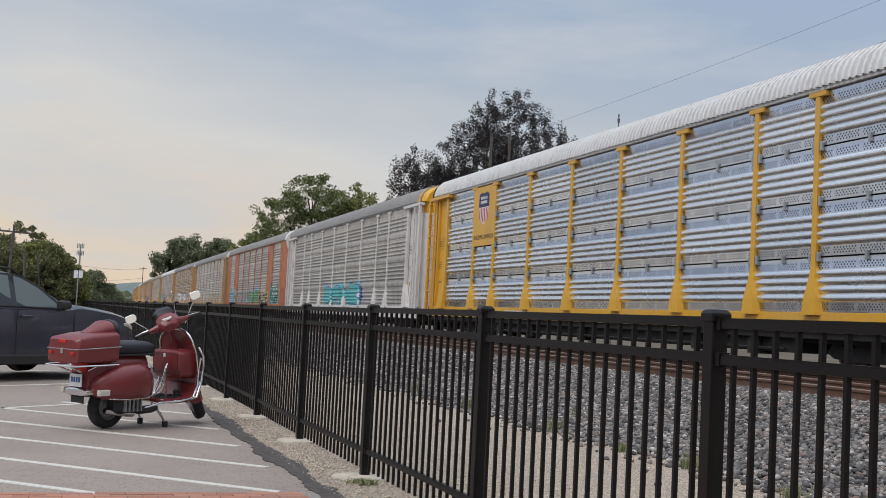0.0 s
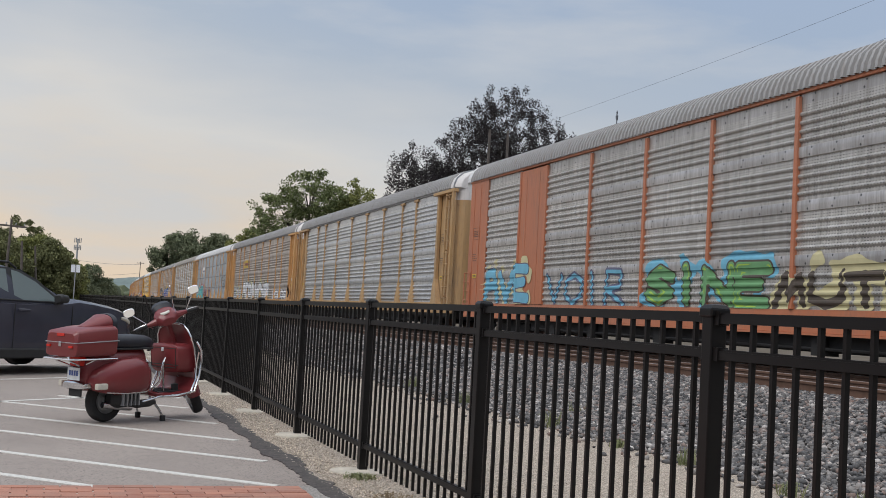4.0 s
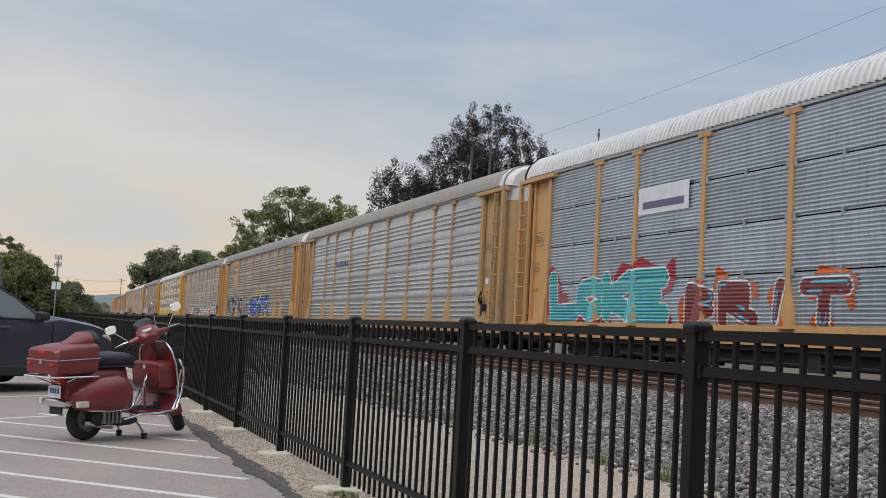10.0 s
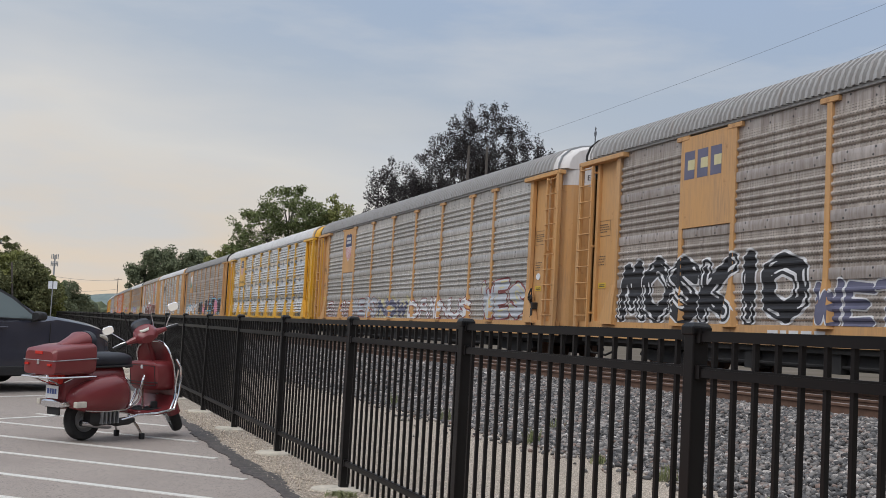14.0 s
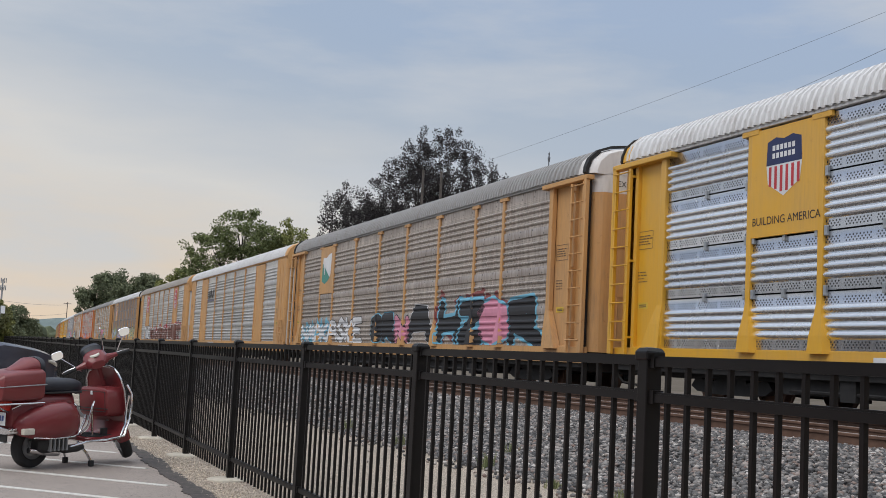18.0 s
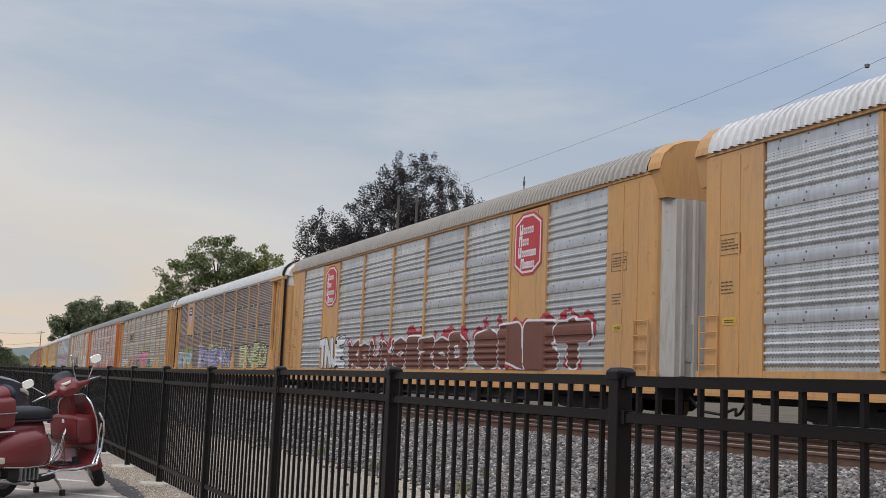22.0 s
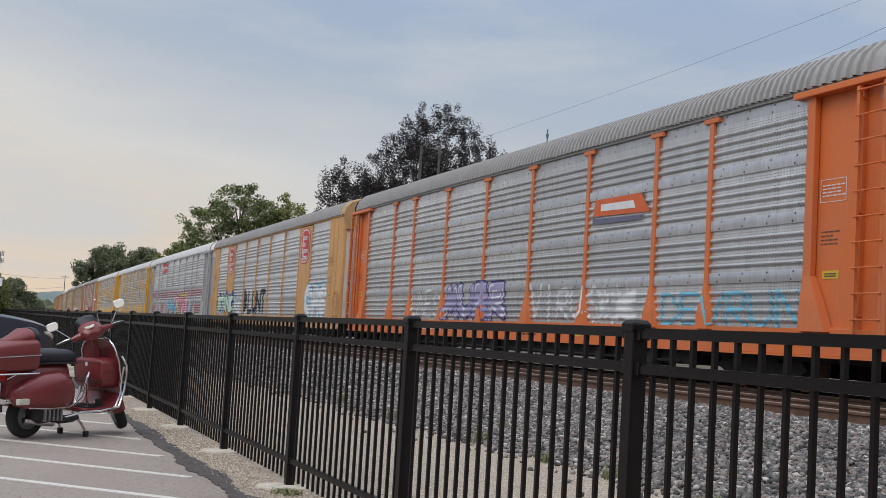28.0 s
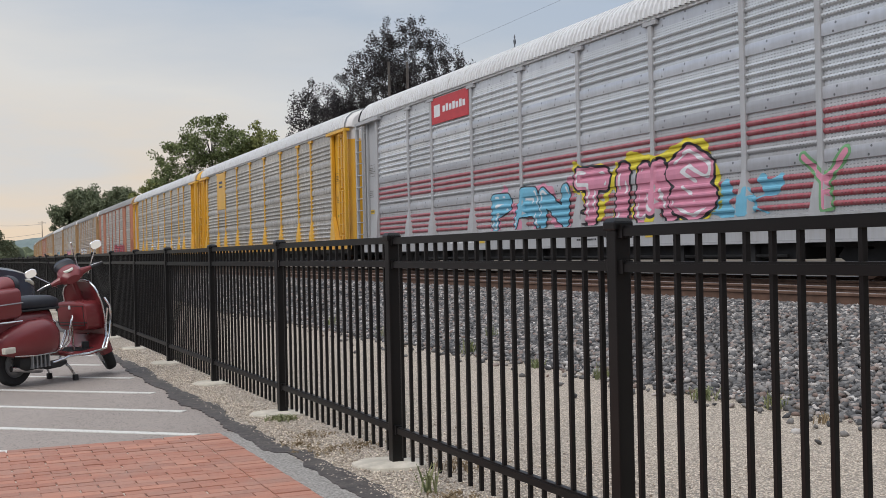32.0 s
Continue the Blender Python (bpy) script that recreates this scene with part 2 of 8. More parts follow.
TAN, YEL, ORA, WHI, GRY = (0.60, 0.325, 0.122), (0.72, 0.38, 0.025), (0.66, 0.16, 0.035), (0.72, 0.69, 0.67), (0.42, 0.42, 0.43)
M = {}
M["tan"] = paint("tan_paint", TAN, rough=0.62, amount=0.42, rust=0.45)
M["old_tan"] = paint("faded_tan_paint", (0.49, 0.305, 0.14), rough=0.65, amount=0.55, rust=0.6)
M["yellow"] = paint("yellow_paint", YEL, rough=0.4, amount=0.15, rust=0.1)
M["orange"] = paint("orange_paint", ORA, rough=0.45, amount=0.2)
M["old_orange"] = paint("faded_orange_paint", (0.50, 0.175, 0.085), rough=0.62, amount=0.45, rust=0.3)
M["white"] = paint("white_paint", WHI, rough=0.5, amount=0.35, rust=0.2)
M["grey"] = paint("grey_paint", GRY, rough=0.5, amount=0.25)
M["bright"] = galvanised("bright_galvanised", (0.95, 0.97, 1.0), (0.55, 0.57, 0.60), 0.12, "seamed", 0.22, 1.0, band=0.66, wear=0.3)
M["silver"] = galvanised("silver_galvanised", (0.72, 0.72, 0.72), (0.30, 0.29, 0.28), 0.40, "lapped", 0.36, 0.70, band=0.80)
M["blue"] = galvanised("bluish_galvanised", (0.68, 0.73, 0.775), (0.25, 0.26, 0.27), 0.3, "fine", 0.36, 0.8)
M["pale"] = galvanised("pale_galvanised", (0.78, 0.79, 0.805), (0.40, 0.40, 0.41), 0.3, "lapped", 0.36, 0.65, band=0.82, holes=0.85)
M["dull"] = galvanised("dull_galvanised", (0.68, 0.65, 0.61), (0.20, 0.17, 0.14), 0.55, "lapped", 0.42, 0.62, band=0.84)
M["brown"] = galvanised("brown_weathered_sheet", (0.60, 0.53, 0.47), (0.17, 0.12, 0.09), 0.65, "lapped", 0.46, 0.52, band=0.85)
M["seam_brown"] = galvanised("brown_seamed_sheet", (0.42, 0.35, 0.31), (0.15, 0.10, 0.075), 0.6, "fine", 0.55, 0.3)
M["roof_white"] = paint("white_roof_paint", (0.70, 0.70, 0.70), rough=0.75, amount=0.4, rust=0.25)
M["roof_grey"] = paint("grey_roof_sheet", (0.35, 0.345, 0.34), rough=0.7, amount=0.45, metal=0.1)
M["roof_tan"] = paint("dusty_roof_sheet", (0.41, 0.38, 0.345), rough=0.7, amount=0.45, metal=0.1)
M["black_iron"] = plain("black_underframe", (0.018, 0.017, 0.017), 0.75, 0.0, 0.4, 3)
# near black for gaps and insides that lie in shade
M["seam_dark"] = plain("unlit_dark", (0.015, 0.015, 0.016), 0.9)
M["fence"] = plain("black_powder_coat", (0.006, 0.0055, 0.0055), 0.4, 0.0, 0.2, 4, 0.03)
M["fence"].node_tree.nodes["Principled BSDF"].inputs["Specular IOR Level"].default_value = 0.28
M["chrome"] = plain("chrome", (0.72, 0.72, 0.73), 0.16, 1.0, 0.05, 3, 0.0)
M["mirror"] = plain("mirror_glass", (0.85, 0.86, 0.88), 0.04, 1.0, 0.0, 3, 0.0)
M["rubber"] = plain("rubber", (0.022, 0.022, 0.023), 0.8, 0.0, 0.3, 12)
M["maroon"] = plain("maroon_lacquer", (0.185, 0.033, 0.036), 0.24, 0.0, 0.08, 2, 0.0)
M["maroon_plastic"] = plain("maroon_plastic", (0.19, 0.036, 0.037), 0.33, 0.0, 0.08, 3, 0.04)
M["seat"] = plain("black_vinyl", (0.018, 0.02, 0.028), 0.5, 0.0, 0.2, 10, 0.1)
M["plate_white"] = plain("white_enamel", (0.7, 0.72, 0.74), 0.4)
M["bars_blue"] = plain("blue_enamel", (0.06, 0.10, 0.28), 0.4)
M["lens_red"] = plain("red_lens", (0.55, 0.03, 0.02), 0.2, 0.0, 0.02, 3, 0)
M["lens_clear"] = plain("clear_lens", (0.62, 0.58, 0.50), 0.15, 0.0, 0.1, 20, 0.1)
M["navy"] = plain("dark_navy_car_paint", (0.042, 0.043, 0.060), 0.17, 0.0, 0.1, 2, 0.0)
M["black_trim"] = plain("black_plastic_trim", (0.02, 0.02, 0.021), 0.6)
M["car_glass"] = plain("tinted_car_glass", (0.15, 0.185, 0.18), 0.04, 0.0, 0.02, 2, 0)
M["rail"] = plain("rusty_rail_steel", (0.15, 0.085, 0.058), 0.65, 0.3, 0.25, 6, 0.2)
M["rail_head"] = plain("worn_rail_head", (0.40, 0.36, 0.33), 0.35, 0.8, 0.15, 6, 0.05)
M["tie"] = plain("creosoted_wood", (0.07, 0.055, 0.045), 0.85, 0.0, 0.4, 5, 0.4)
M["concrete"] = plain("pale_concrete", (0.52, 0.47, 0.39), 0.85, 0.0, 0.2, 12, 0.4)
M["pole_wood"] = plain("weathered_pole_wood", (0.10, 0.085, 0.075), 0.85, 0.0, 0.25, 4, 0.3)
M["steel_grey"] = plain("grey_steel", (0.33, 0.34, 0.35), 0.5, 0.5)
M["sign_white"] = plain("white_sign_sheet", (0.75, 0.77, 0.80), 0.5)
M["bark"] = plain("bark", (0.05, 0.042, 0.036), 0.9, 0.0, 0.35, 6, 0.5)
M["wire"] = plain("weathered_cable", (0.13, 0.14, 0.16), 0.6)


def ink(name, color, rough=0.55):
    """Sprayed or printed paint, a little uneven."""
    m = Nodes(name)
    n = m.noise(m.coords("Object"), 3.5, 5)
    return m.done(m.mix(m.span(n, 0.35, 0.7, 0, 0.5), color, shade(color, 0.72)), rough)


INKS = {"white": (0.72, 0.72, 0.73), "black": (0.02, 0.02, 0.024), "blue": (0.045, 0.10, 0.36), "sky": (0.17, 0.46, 0.62),
        "teal": (0.10, 0.46, 0.46), "pink": (0.66, 0.26, 0.36), "red": (0.42, 0.035, 0.05), "rust": (0.24, 0.055, 0.05),
        "lime": (0.38, 0.56, 0.08), "yellow": (0.74, 0.62, 0.05), "green": (0.16, 0.36, 0.16), "purple": (0.10, 0.075, 0.22),
        "cream": (0.62, 0.56, 0.32), "navy": (0.02, 0.03, 0.10), "logo_red": (0.50, 0.04, 0.05), "logo_green": (0.06, 0.27, 0.22),
        "stencil": (0.085, 0.065, 0.05), "slate": (0.13, 0.13, 0.20), "label": (0.66, 0.44, 0.05), "orange": (0.62, 0.12, 0.03),
        "pearl": (0.50, 0.52, 0.56), "bottle": (0.03, 0.20, 0.17), "umber": (0.17, 0.06, 0.04), "lilac": (0.34, 0.32, 0.50), "mint": (0.48, 0.66, 0.52)}
INK = {k: ink("ink_" + k, v) for k, v in INKS.items()}


def leaf_material(name, color, pale):
    m = Nodes(name)
    r = m.island()
    col = m.mix(r, shade(color, 0.65), pale)
    m.bsdf.inputs["Specular IOR Level"].default_value = 0.15
    return m.done(col, 0.8)


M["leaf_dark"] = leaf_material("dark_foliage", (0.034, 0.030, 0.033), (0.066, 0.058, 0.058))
M["leaf_green"] = leaf_material("green_foliage", (0.125, 0.155, 0.062), (0.24, 0.275, 0.12))
M["leaf_yellowish"] = leaf_material("yellowish_foliage", (0.18, 0.20, 0.065), (0.31, 0.32, 0.12))
# distance haze is put into these two paler leaf colours
M["leaf_mid"] = leaf_material("hazy_green_foliage", (0.15, 0.16, 0.075), (0.215, 0.225, 0.105))
M["leaf_far"] = leaf_material("hazy_far_foliage", (0.155, 0.18, 0.11), (0.22, 0.245, 0.145))


def ground_materials():
    # weathered pale asphalt with fine stones and faint patches
    m = Nodes("old_asphalt")
    v = m.coords("Object")
    vor = m.add("ShaderNodeTexVoronoi", Scale=95.0)
    m.nt.links.new(v, vor.inputs["Vector"])
    big = m.noise(v, 0.8, 6, 0.6)
    mid = m.noise(v, 7.0, 5, 0.6)
    grit = m.noise(v, 160, 2)
    col = m.mix(m.span(big, 0.3, 0.7), (0.238, 0.196, 0.170), (0.315, 0.264, 0.230))
    col = m.mix(m.span(mid, 0.5, 0.75, 0, 0.35), col, (0.175, 0.152, 0.143))
    col = m.mix(m.span(grit, 0.42, 0.62, 0, 0.6), col, (0.40, 0.355, 0.315))
    sep = m.nt.nodes.new("ShaderNodeSeparateColor")
    m.nt.links.new(vor.outputs["Color"], sep.inputs[0])
    col = m.mix(m.span(sep.outputs[0], 0.87, 0.90, 0, 0.6), col, (0.08, 0.065, 0.065))
    m.bump(vor.outputs["Distance"], 0.5, 0.004)
    M["asphalt"] = m.done(col, 0.85)

    m = Nodes("pea_gravel")
    v = m.coords("Object")
    vor = m.add("ShaderNodeTexVoronoi", Scale=85.0)
    m.nt.links.new(v, vor.inputs["Vector"])
    sep = m.nt.nodes.new("ShaderNodeSeparateColor")
    m.nt.links.new(vor.outputs["Color"], sep.inputs[0])
    big = m.noise(v, 0.7, 5)
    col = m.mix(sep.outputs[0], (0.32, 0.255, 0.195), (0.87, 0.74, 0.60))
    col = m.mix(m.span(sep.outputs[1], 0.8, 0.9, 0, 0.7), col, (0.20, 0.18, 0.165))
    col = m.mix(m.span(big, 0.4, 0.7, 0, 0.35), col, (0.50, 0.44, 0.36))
    # colour darkens at the pebble edges, as shade in the gaps
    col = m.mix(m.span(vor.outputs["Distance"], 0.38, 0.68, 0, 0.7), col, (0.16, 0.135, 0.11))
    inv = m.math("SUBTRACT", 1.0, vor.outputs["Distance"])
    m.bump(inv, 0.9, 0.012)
    M["gravel"] = m.done(col, 0.9)

    m = Nodes("ballast_bed")
    v = m.coords("Object")
    vor = m.add("ShaderNodeTexVoronoi", Scale=15.0)
    m.nt.links.new(v, vor.inputs["Vector"])
    sep = m.nt.nodes.new("ShaderNodeSeparateColor")
    m.nt.links.new(vor.outputs["Color"], sep.inputs[0])
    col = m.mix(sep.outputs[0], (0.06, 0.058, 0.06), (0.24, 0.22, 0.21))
    # shadow between the stones is painted in as near black
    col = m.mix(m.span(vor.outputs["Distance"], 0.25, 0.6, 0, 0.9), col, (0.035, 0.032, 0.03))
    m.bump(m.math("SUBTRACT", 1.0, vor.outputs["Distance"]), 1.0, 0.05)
    M["ballast"] = m.done(col, 0.9)

    m = Nodes("ballast_stone")
    r = m.island()
    v = m.coords("Object")
    ramp = m.nt.nodes.new("ShaderNodeValToRGB")
    stops = [(0.0, (0.03, 0.031, 0.034)), (0.30, (0.085, 0.085, 0.088)), (0.55, (0.16, 0.152, 0.147)), (0.75, (0.30, 0.28, 0.265)), (0.86, (0.20, 0.13, 0.105)), (1.0, (0.58, 0.55, 0.52))]
    el = ramp.color_ramp.elements
    while len(el) < len(stops):
        el.new(0.5)
    for e, (p, c) in zip(el, stops):
        e.position, e.color = p, (*c, 1)
    m.nt.links.new(r, ramp.inputs[0])
    col = m.mix(m.span(m.noise(v, 30, 4), 0.4, 0.7, 0, 0.5), ramp.outputs[0], (0.16, 0.145, 0.135))
    M["stone"] = m.done(col, 0.85)

    m = Nodes("loose_pebble")
    M["pebble"] = m.done(m.mix(m.island(), (0.27, 0.22, 0.175), (0.82, 0.71, 0.58)), 0.9)

    m = Nodes("clay_paver")
    v = m.coords("Object")
    pos = m.world_pos()
    col = m.mix(m.random(), (0.31, 0.125, 0.083), (0.49, 0.225, 0.150))
    isl = m.island()
    col = m.mix(m.span(isl, 0, 1, 0, 0.5), col, (0.35, 0.15, 0.10))
    col = m.mix(m.span(m.noise(pos, 3.0, 5), 0.42, 0.72, 0, 0.6), col, (0.30, 0.20, 0.16))
    col = m.mix(m.span(m.noise(pos, 90, 3), 0.5, 0.7, 0, 0.4), col, (0.50, 0.26, 0.19))
    m.bump(m.noise(pos, 120, 3), 0.35, 0.003)
    M["brick"] = m.done(col, 0.82)

    m = Nodes("joint_sand")
    v = m.coords("Object")
    n = m.noise(v, 14, 5)
    M["sand"] = m.done(m.mix(m.span(n, 0.42, 0.58), (0.17, 0.10, 0.075), (0.60, 0.52, 0.43)), 0.95)

    m = Nodes("tar_seal")
    v = m.coords("Object")
    n = m.noise(v, 9, 6, 0.7)
    col = m.mix(m.span(n, 0.35, 0.65), (0.034, 0.028, 0.026), (0.095, 0.078, 0.068))
    col = m.mix(m.span(m.noise(v, 40, 4), 0.62, 0.72, 0, 0.6), col, (0.36, 0.31, 0.26))
    m.bump(m.noise(v, 50, 4), 0.6, 0.01)
    M["tar"] = m.done(col, 0.7)

    m = Nodes("edge_concrete")
    v = m.coords("Object")
    col = m.mix(m.span(m.noise(v, 70, 3), 0.35, 0.65), (0.17, 0.155, 0.14), (0.37, 0.345, 0.315))
    m.bump(m.noise(v, 90, 3), 0.5, 0.005)
    M["edge"] = m.done(col, 0.9)

    m = Nodes("road_marking_paint")
    v = m.coords("Object")
    wear = m.span(m.noise(v, 45, 5, 0.75), 0.54, 0.64, 0, 0.7)
    col = m.mix(wear, (0.62, 0.60, 0.555), (0.30, 0.27, 0.25))
    M["line"] = m.done(col, 0.75)

    m = Nodes("dry_grass_soil")
    v = m.coords("Object")
    col = m.mix(m.span(m.noise(v, 0.15, 5), 0.35, 0.65), (0.105, 0.085, 0.065), (0.165, 0.135, 0.112))
    col = m.mix(m.span(m.noise(v, 3.0, 5), 0.45, 0.7, 0, 0.45), col, (0.085, 0.098, 0.045))
    m.bump(m.noise(v, 6, 5), 0.5, 0.05)
    m.bsdf.inputs["Specular IOR Level"].default_value = 0.1
    M["soil"] = m.done(col, 0.95)

    m = Nodes("weed_green")
    col = m.mix(m.island(), (0.12, 0.15, 0.06), (0.28, 0.28, 0.14))
    M["weed"] = m.done(col, 0.7)
    m = Nodes("dry_weed")
    col = m.mix(m.island(), (0.20, 0.145, 0.085), (0.34, 0.26, 0.16))
    M["dry_weed"] = m.done(col, 0.8)
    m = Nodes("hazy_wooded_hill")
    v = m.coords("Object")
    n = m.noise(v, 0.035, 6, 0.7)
    # the blue of the far air is mixed into the hill's own colour
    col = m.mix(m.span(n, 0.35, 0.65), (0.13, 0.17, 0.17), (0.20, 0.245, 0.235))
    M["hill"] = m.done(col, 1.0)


ground_materials()


# ---------- mesh building ----------
class Build:
    """Collects vertices and faces of one mesh."""

    def __init__(self):
        self.v, self.f, self.mi = [], [], []

    def face_block(self, verts, faces, mi=0):
        k = len(self.v)
        self.v.extend(tuple(p) for p in verts)
        self.f.extend(tuple(i + k for i in fc) for fc in faces)
        self.mi.extend([mi] * len(faces))
        return self

    def box(self, x0, x1, y0, y1, z0, z1, bevel=0.0, mi=0):
        if bevel <= 0:
            vs = [(x, y, z) for x in (x0, x1) for y in (y0, y1) for z in (z0, z1)]
            return self.face_block(vs, [(0, 1, 3, 2), (4, 6, 7, 5), (0, 4, 5, 1), (2, 3, 7, 6), (0, 2, 6, 4), (1, 5, 7, 3)], mi)
        b = min(bevel, (x1 - x0) / 2.01, (y1 - y0) / 2.01, (z1 - z0) / 2.01)
        bm = bmesh.new()
        bmesh.ops.create_cube(bm, size=1.0, matrix=Matrix.Translation(((x0 + x1) / 2, (y0 + y1) / 2, (z0 + z1) / 2)) @ Matrix.Diagonal((x1 - x0, y1 - y0, z1 - z0, 1)))
        bmesh.ops.bevel(bm, geom=bm.edges[:], offset=b, segments=2, profile=0.6, affect="EDGES")
        return self.take(bm, mi)

    def take(self, bm, mi=0):
        bm.verts.index_update()
        self.face_block([v.co[:] for v in bm.verts], [[v.index for v in f.verts] for f in bm.faces], mi)
        bm.free()
        return self

    def extrude(self, profile, axis, a, b, closed=True, caps=True, mi=0):
        """A profile of (p, q) pairs drawn along an axis from a to b; p, q are the two other axes in order."""
        n = len(profile)

        def at(p, q, r):
            return {"x": (r, p, q), "y": (p, r, q), "z": (p, q, r)}[axis]
        vs = [at(p, q, a) for p, q in profile] + [at(p, q, b) for p, q in profile]
        fs = [(i, (i + 1) % n, n + (i + 1) % n, n + i) for i in range(n if closed else n - 1)]
        if closed and caps:
            fs += [tuple(range(n))[::-1], tuple(range(n, 2 * n))]
        return self.face_block(vs, fs, mi)

    def tube(self, path, radius, sides=8, caps=True, mi=0):
        """A round tube along a list of points; radius is a number or one for each point."""
        pts = [Vector(p) for p in path]
        rad = radius if isinstance(radius, (list, tuple)) else [radius] * len(pts)
        vs, prev = [], None
        for i, p in enumerate(pts):
            d = (pts[min(i + 1, len(pts) - 1)] - pts[max(i - 1, 0)]).normalized()
            if prev is None:
                prev = d.orthogonal().normalized()
            u = (prev - d * prev.dot(d))
            u = u.normalized() if u.length > 1e-6 else d.orthogonal().normalized()
            w = d.cross(u)
            prev = u
            vs += [p + (u * math.cos(2 * math.pi * k / sides) + w * math.sin(2 * math.pi * k / sides)) * rad[i] for k in range(sides)]
        fs = [(i * sides + k, i * sides + (k + 1) % sides, (i + 1) * sides + (k + 1) % sides, (i + 1) * sides + k) for i in range(len(pts) - 1) for k in range(sides)]
        if caps:
            fs += [tuple(range(sides))[::-1], tuple(range((len(pts) - 1) * sides, len(pts) * sides))]
        return self.face_block([v[:] for v in vs], fs, mi)

    def lathe(self, profile, axis="y", sides=24, centre=(0, 0, 0), mi=0):
        """Turns (radius, height) pairs about an axis."""
        vs, n = [], len(profile)
        for k in range(sides):
            c, s = math.cos(2 * math.pi * k / sides), math.sin(2 * math.pi * k / sides)
            for r, h in profile:
                p = {"y": (r * c, h, r * s), "z": (r * c, r * s, h), "x": (h, r * c, r * s)}[axis]
                vs.append(tuple(p[i] + centre[i] for i in range(3)))
        fs = [(k * n + i, k * n + i + 1, ((k + 1) % sides) * n + i + 1, ((k + 1) % sides) * n + i) for k in range(sides) for i in range(n - 1)]
        return self.face_block(vs, fs, mi)

    def loft(self, rings, closed=True, caps=True, mi=0):
        """Joins rings of equally many points."""
        n = len(rings[0])
        vs = [p for r in rings for p in r]
        fs = [(i * n + k, i * n + (k + 1) % n, (i + 1) * n + (k + 1) % n, (i + 1) * n + k) for i in range(len(rings) - 1) for k in range(n if closed else n - 1)]
        if caps and closed:
            fs += [tuple(range(n))[::-1], tuple(range((len(rings) - 1) * n, len(rings) * n))]
        return self.face_block(vs, fs, mi)

    def move(self, m):
        self.v = [tuple(m @ Vector(p)) for p in self.v]
        return self

    def mesh(self, name, smooth=False, mats=None, sharp=35):
        me = bpy.data.meshes.new(name)
        me.from_pydata(self.v, [], self.f)
        bm = bmesh.new()
        bm.from_mesh(me)
        bmesh.ops.recalc_face_normals(bm, faces=bm.faces[:])
        bm.to_mesh(me)
        bm.free()
        for m in (mats or [None]):
            me.materials.append(m)
        if mats and len(mats) > 1:
            me.polygons.foreach_set("material_index", self.mi)
        if smooth:
            me.shade_smooth()
            me.set_sharp_from_angle(angle=radians(sharp))
        me.update()
        return me


def part(name, data, material=None, parent=None, label="", m=None, smooth=False):
    """One mesh object, as a part of a thing (or a thing of its own where parent is None)."""
    me = data.mesh(name, smooth) if isinstance(data, Build) else data
    ob = new(name, me)
    if material is not None and len(me.materials):
        ob.material_slots[0].link = "OBJECT"
        ob.material_slots[0].material = material
    ob.parent = parent
    if m is not None:
        ob.matrix_basis = m
    if label:
        tagged(ob, label)
    return ob


def thing(name, label, category, m=None, group="", kind=""):
    ob = new(name)
    ob.empty_display_size = 0.2
    if m is not None:
        ob.matrix_basis = m
    return tagged(ob, label, category, group, kind)


# ---------- the line of the track ----------
# near edge line, heading, curvature, and where the curve starts and ends
YARD_LINE = (13.52, 0.0051, 0.000234, 42.2, 520.0)
TRAIN_LINE = (12.287, 0.0190, 0.00014, 80.6, 520.0)
RAIL_TOP = 0.63


def line_at(s, d=0.0, line=YARD_LINE):
    """A point d metres right of a line, s metres along it; and the heading there."""
    x0, h0, bend, start, end = line
    w = min(s, start)
    x, y = x0 + w * math.sin(h0), w * math.cos(h0)
    u = min(max(s, start), end) - start
    h = h0 + bend * u
    x += (math.cos(h0) - math.cos(h)) / bend
    y += (math.sin(h) - math.sin(h0)) / bend
    rest = max(s - end, 0.0)
    x, y = x + rest * math.sin(h), y + rest * math.cos(h)
    return x + d * math.cos(h), y - d * math.sin(h), h


STATIONS = [-1500, -900, -500, -300, -150, -80, -40, -20] + [float(k) for k in range(-10, 60, 5)] + [60, 70, 85, 100, 120, 140, 170, 200, 240, 280, 320, 370, 420, 470, 520, 700, 1000, 1600, 2600]


def swept(profile, stations=STATIONS, closed=False):
    """A strip of (d, z) pairs swept along the track's line."""
    b, rows = Build(), []
    for s in stations:
        row = []
        for d, z in profile:
            x, y, h = line_at(s, d)
            row.append((x, y, z))
        rows.append(row)
    return b.loft(rows, closed=closed, caps=closed)


M["reflected_wall"] = plain("dull_unseen_wall", (0.13, 0.105, 0.095), 0.9, 0.0, 0.3, 0.8, 0.2)


# ---------- ground ----------
def cut(xs, zs):
    """Height of the ballast bank at a distance from the train's near face."""
    return lambda d: float(np.interp(d, xs, zs))


BANK_D = [-7.75, -7.3, -6.2, -4.7, -3.9, 6.0, 6.8, 9.0]
BANK_Z = [-0.02, 0.05, 0.20, 0.42, 0.455, 0.455, 0.40, -0.03]
bank = cut(BANK_D, BANK_Z)
ground = part("ground", swept([(-1400, -0.06), (-300, -0.06), (-60, -0.06), (0, -0.06), (60, -0.06), (400, -0.06), (1600, -0.06)]), M["soil"])
tagged(ground, "dry grass and soil around the railway line", "ground", kind="structure")
lot = part("parking_lot", Build().box(-70, 1.93, -40, 78, -0.05, 0.0), M["asphalt"])
tagged(lot, "pale worn asphalt of a parking lot", "parking lot", kind="structure")
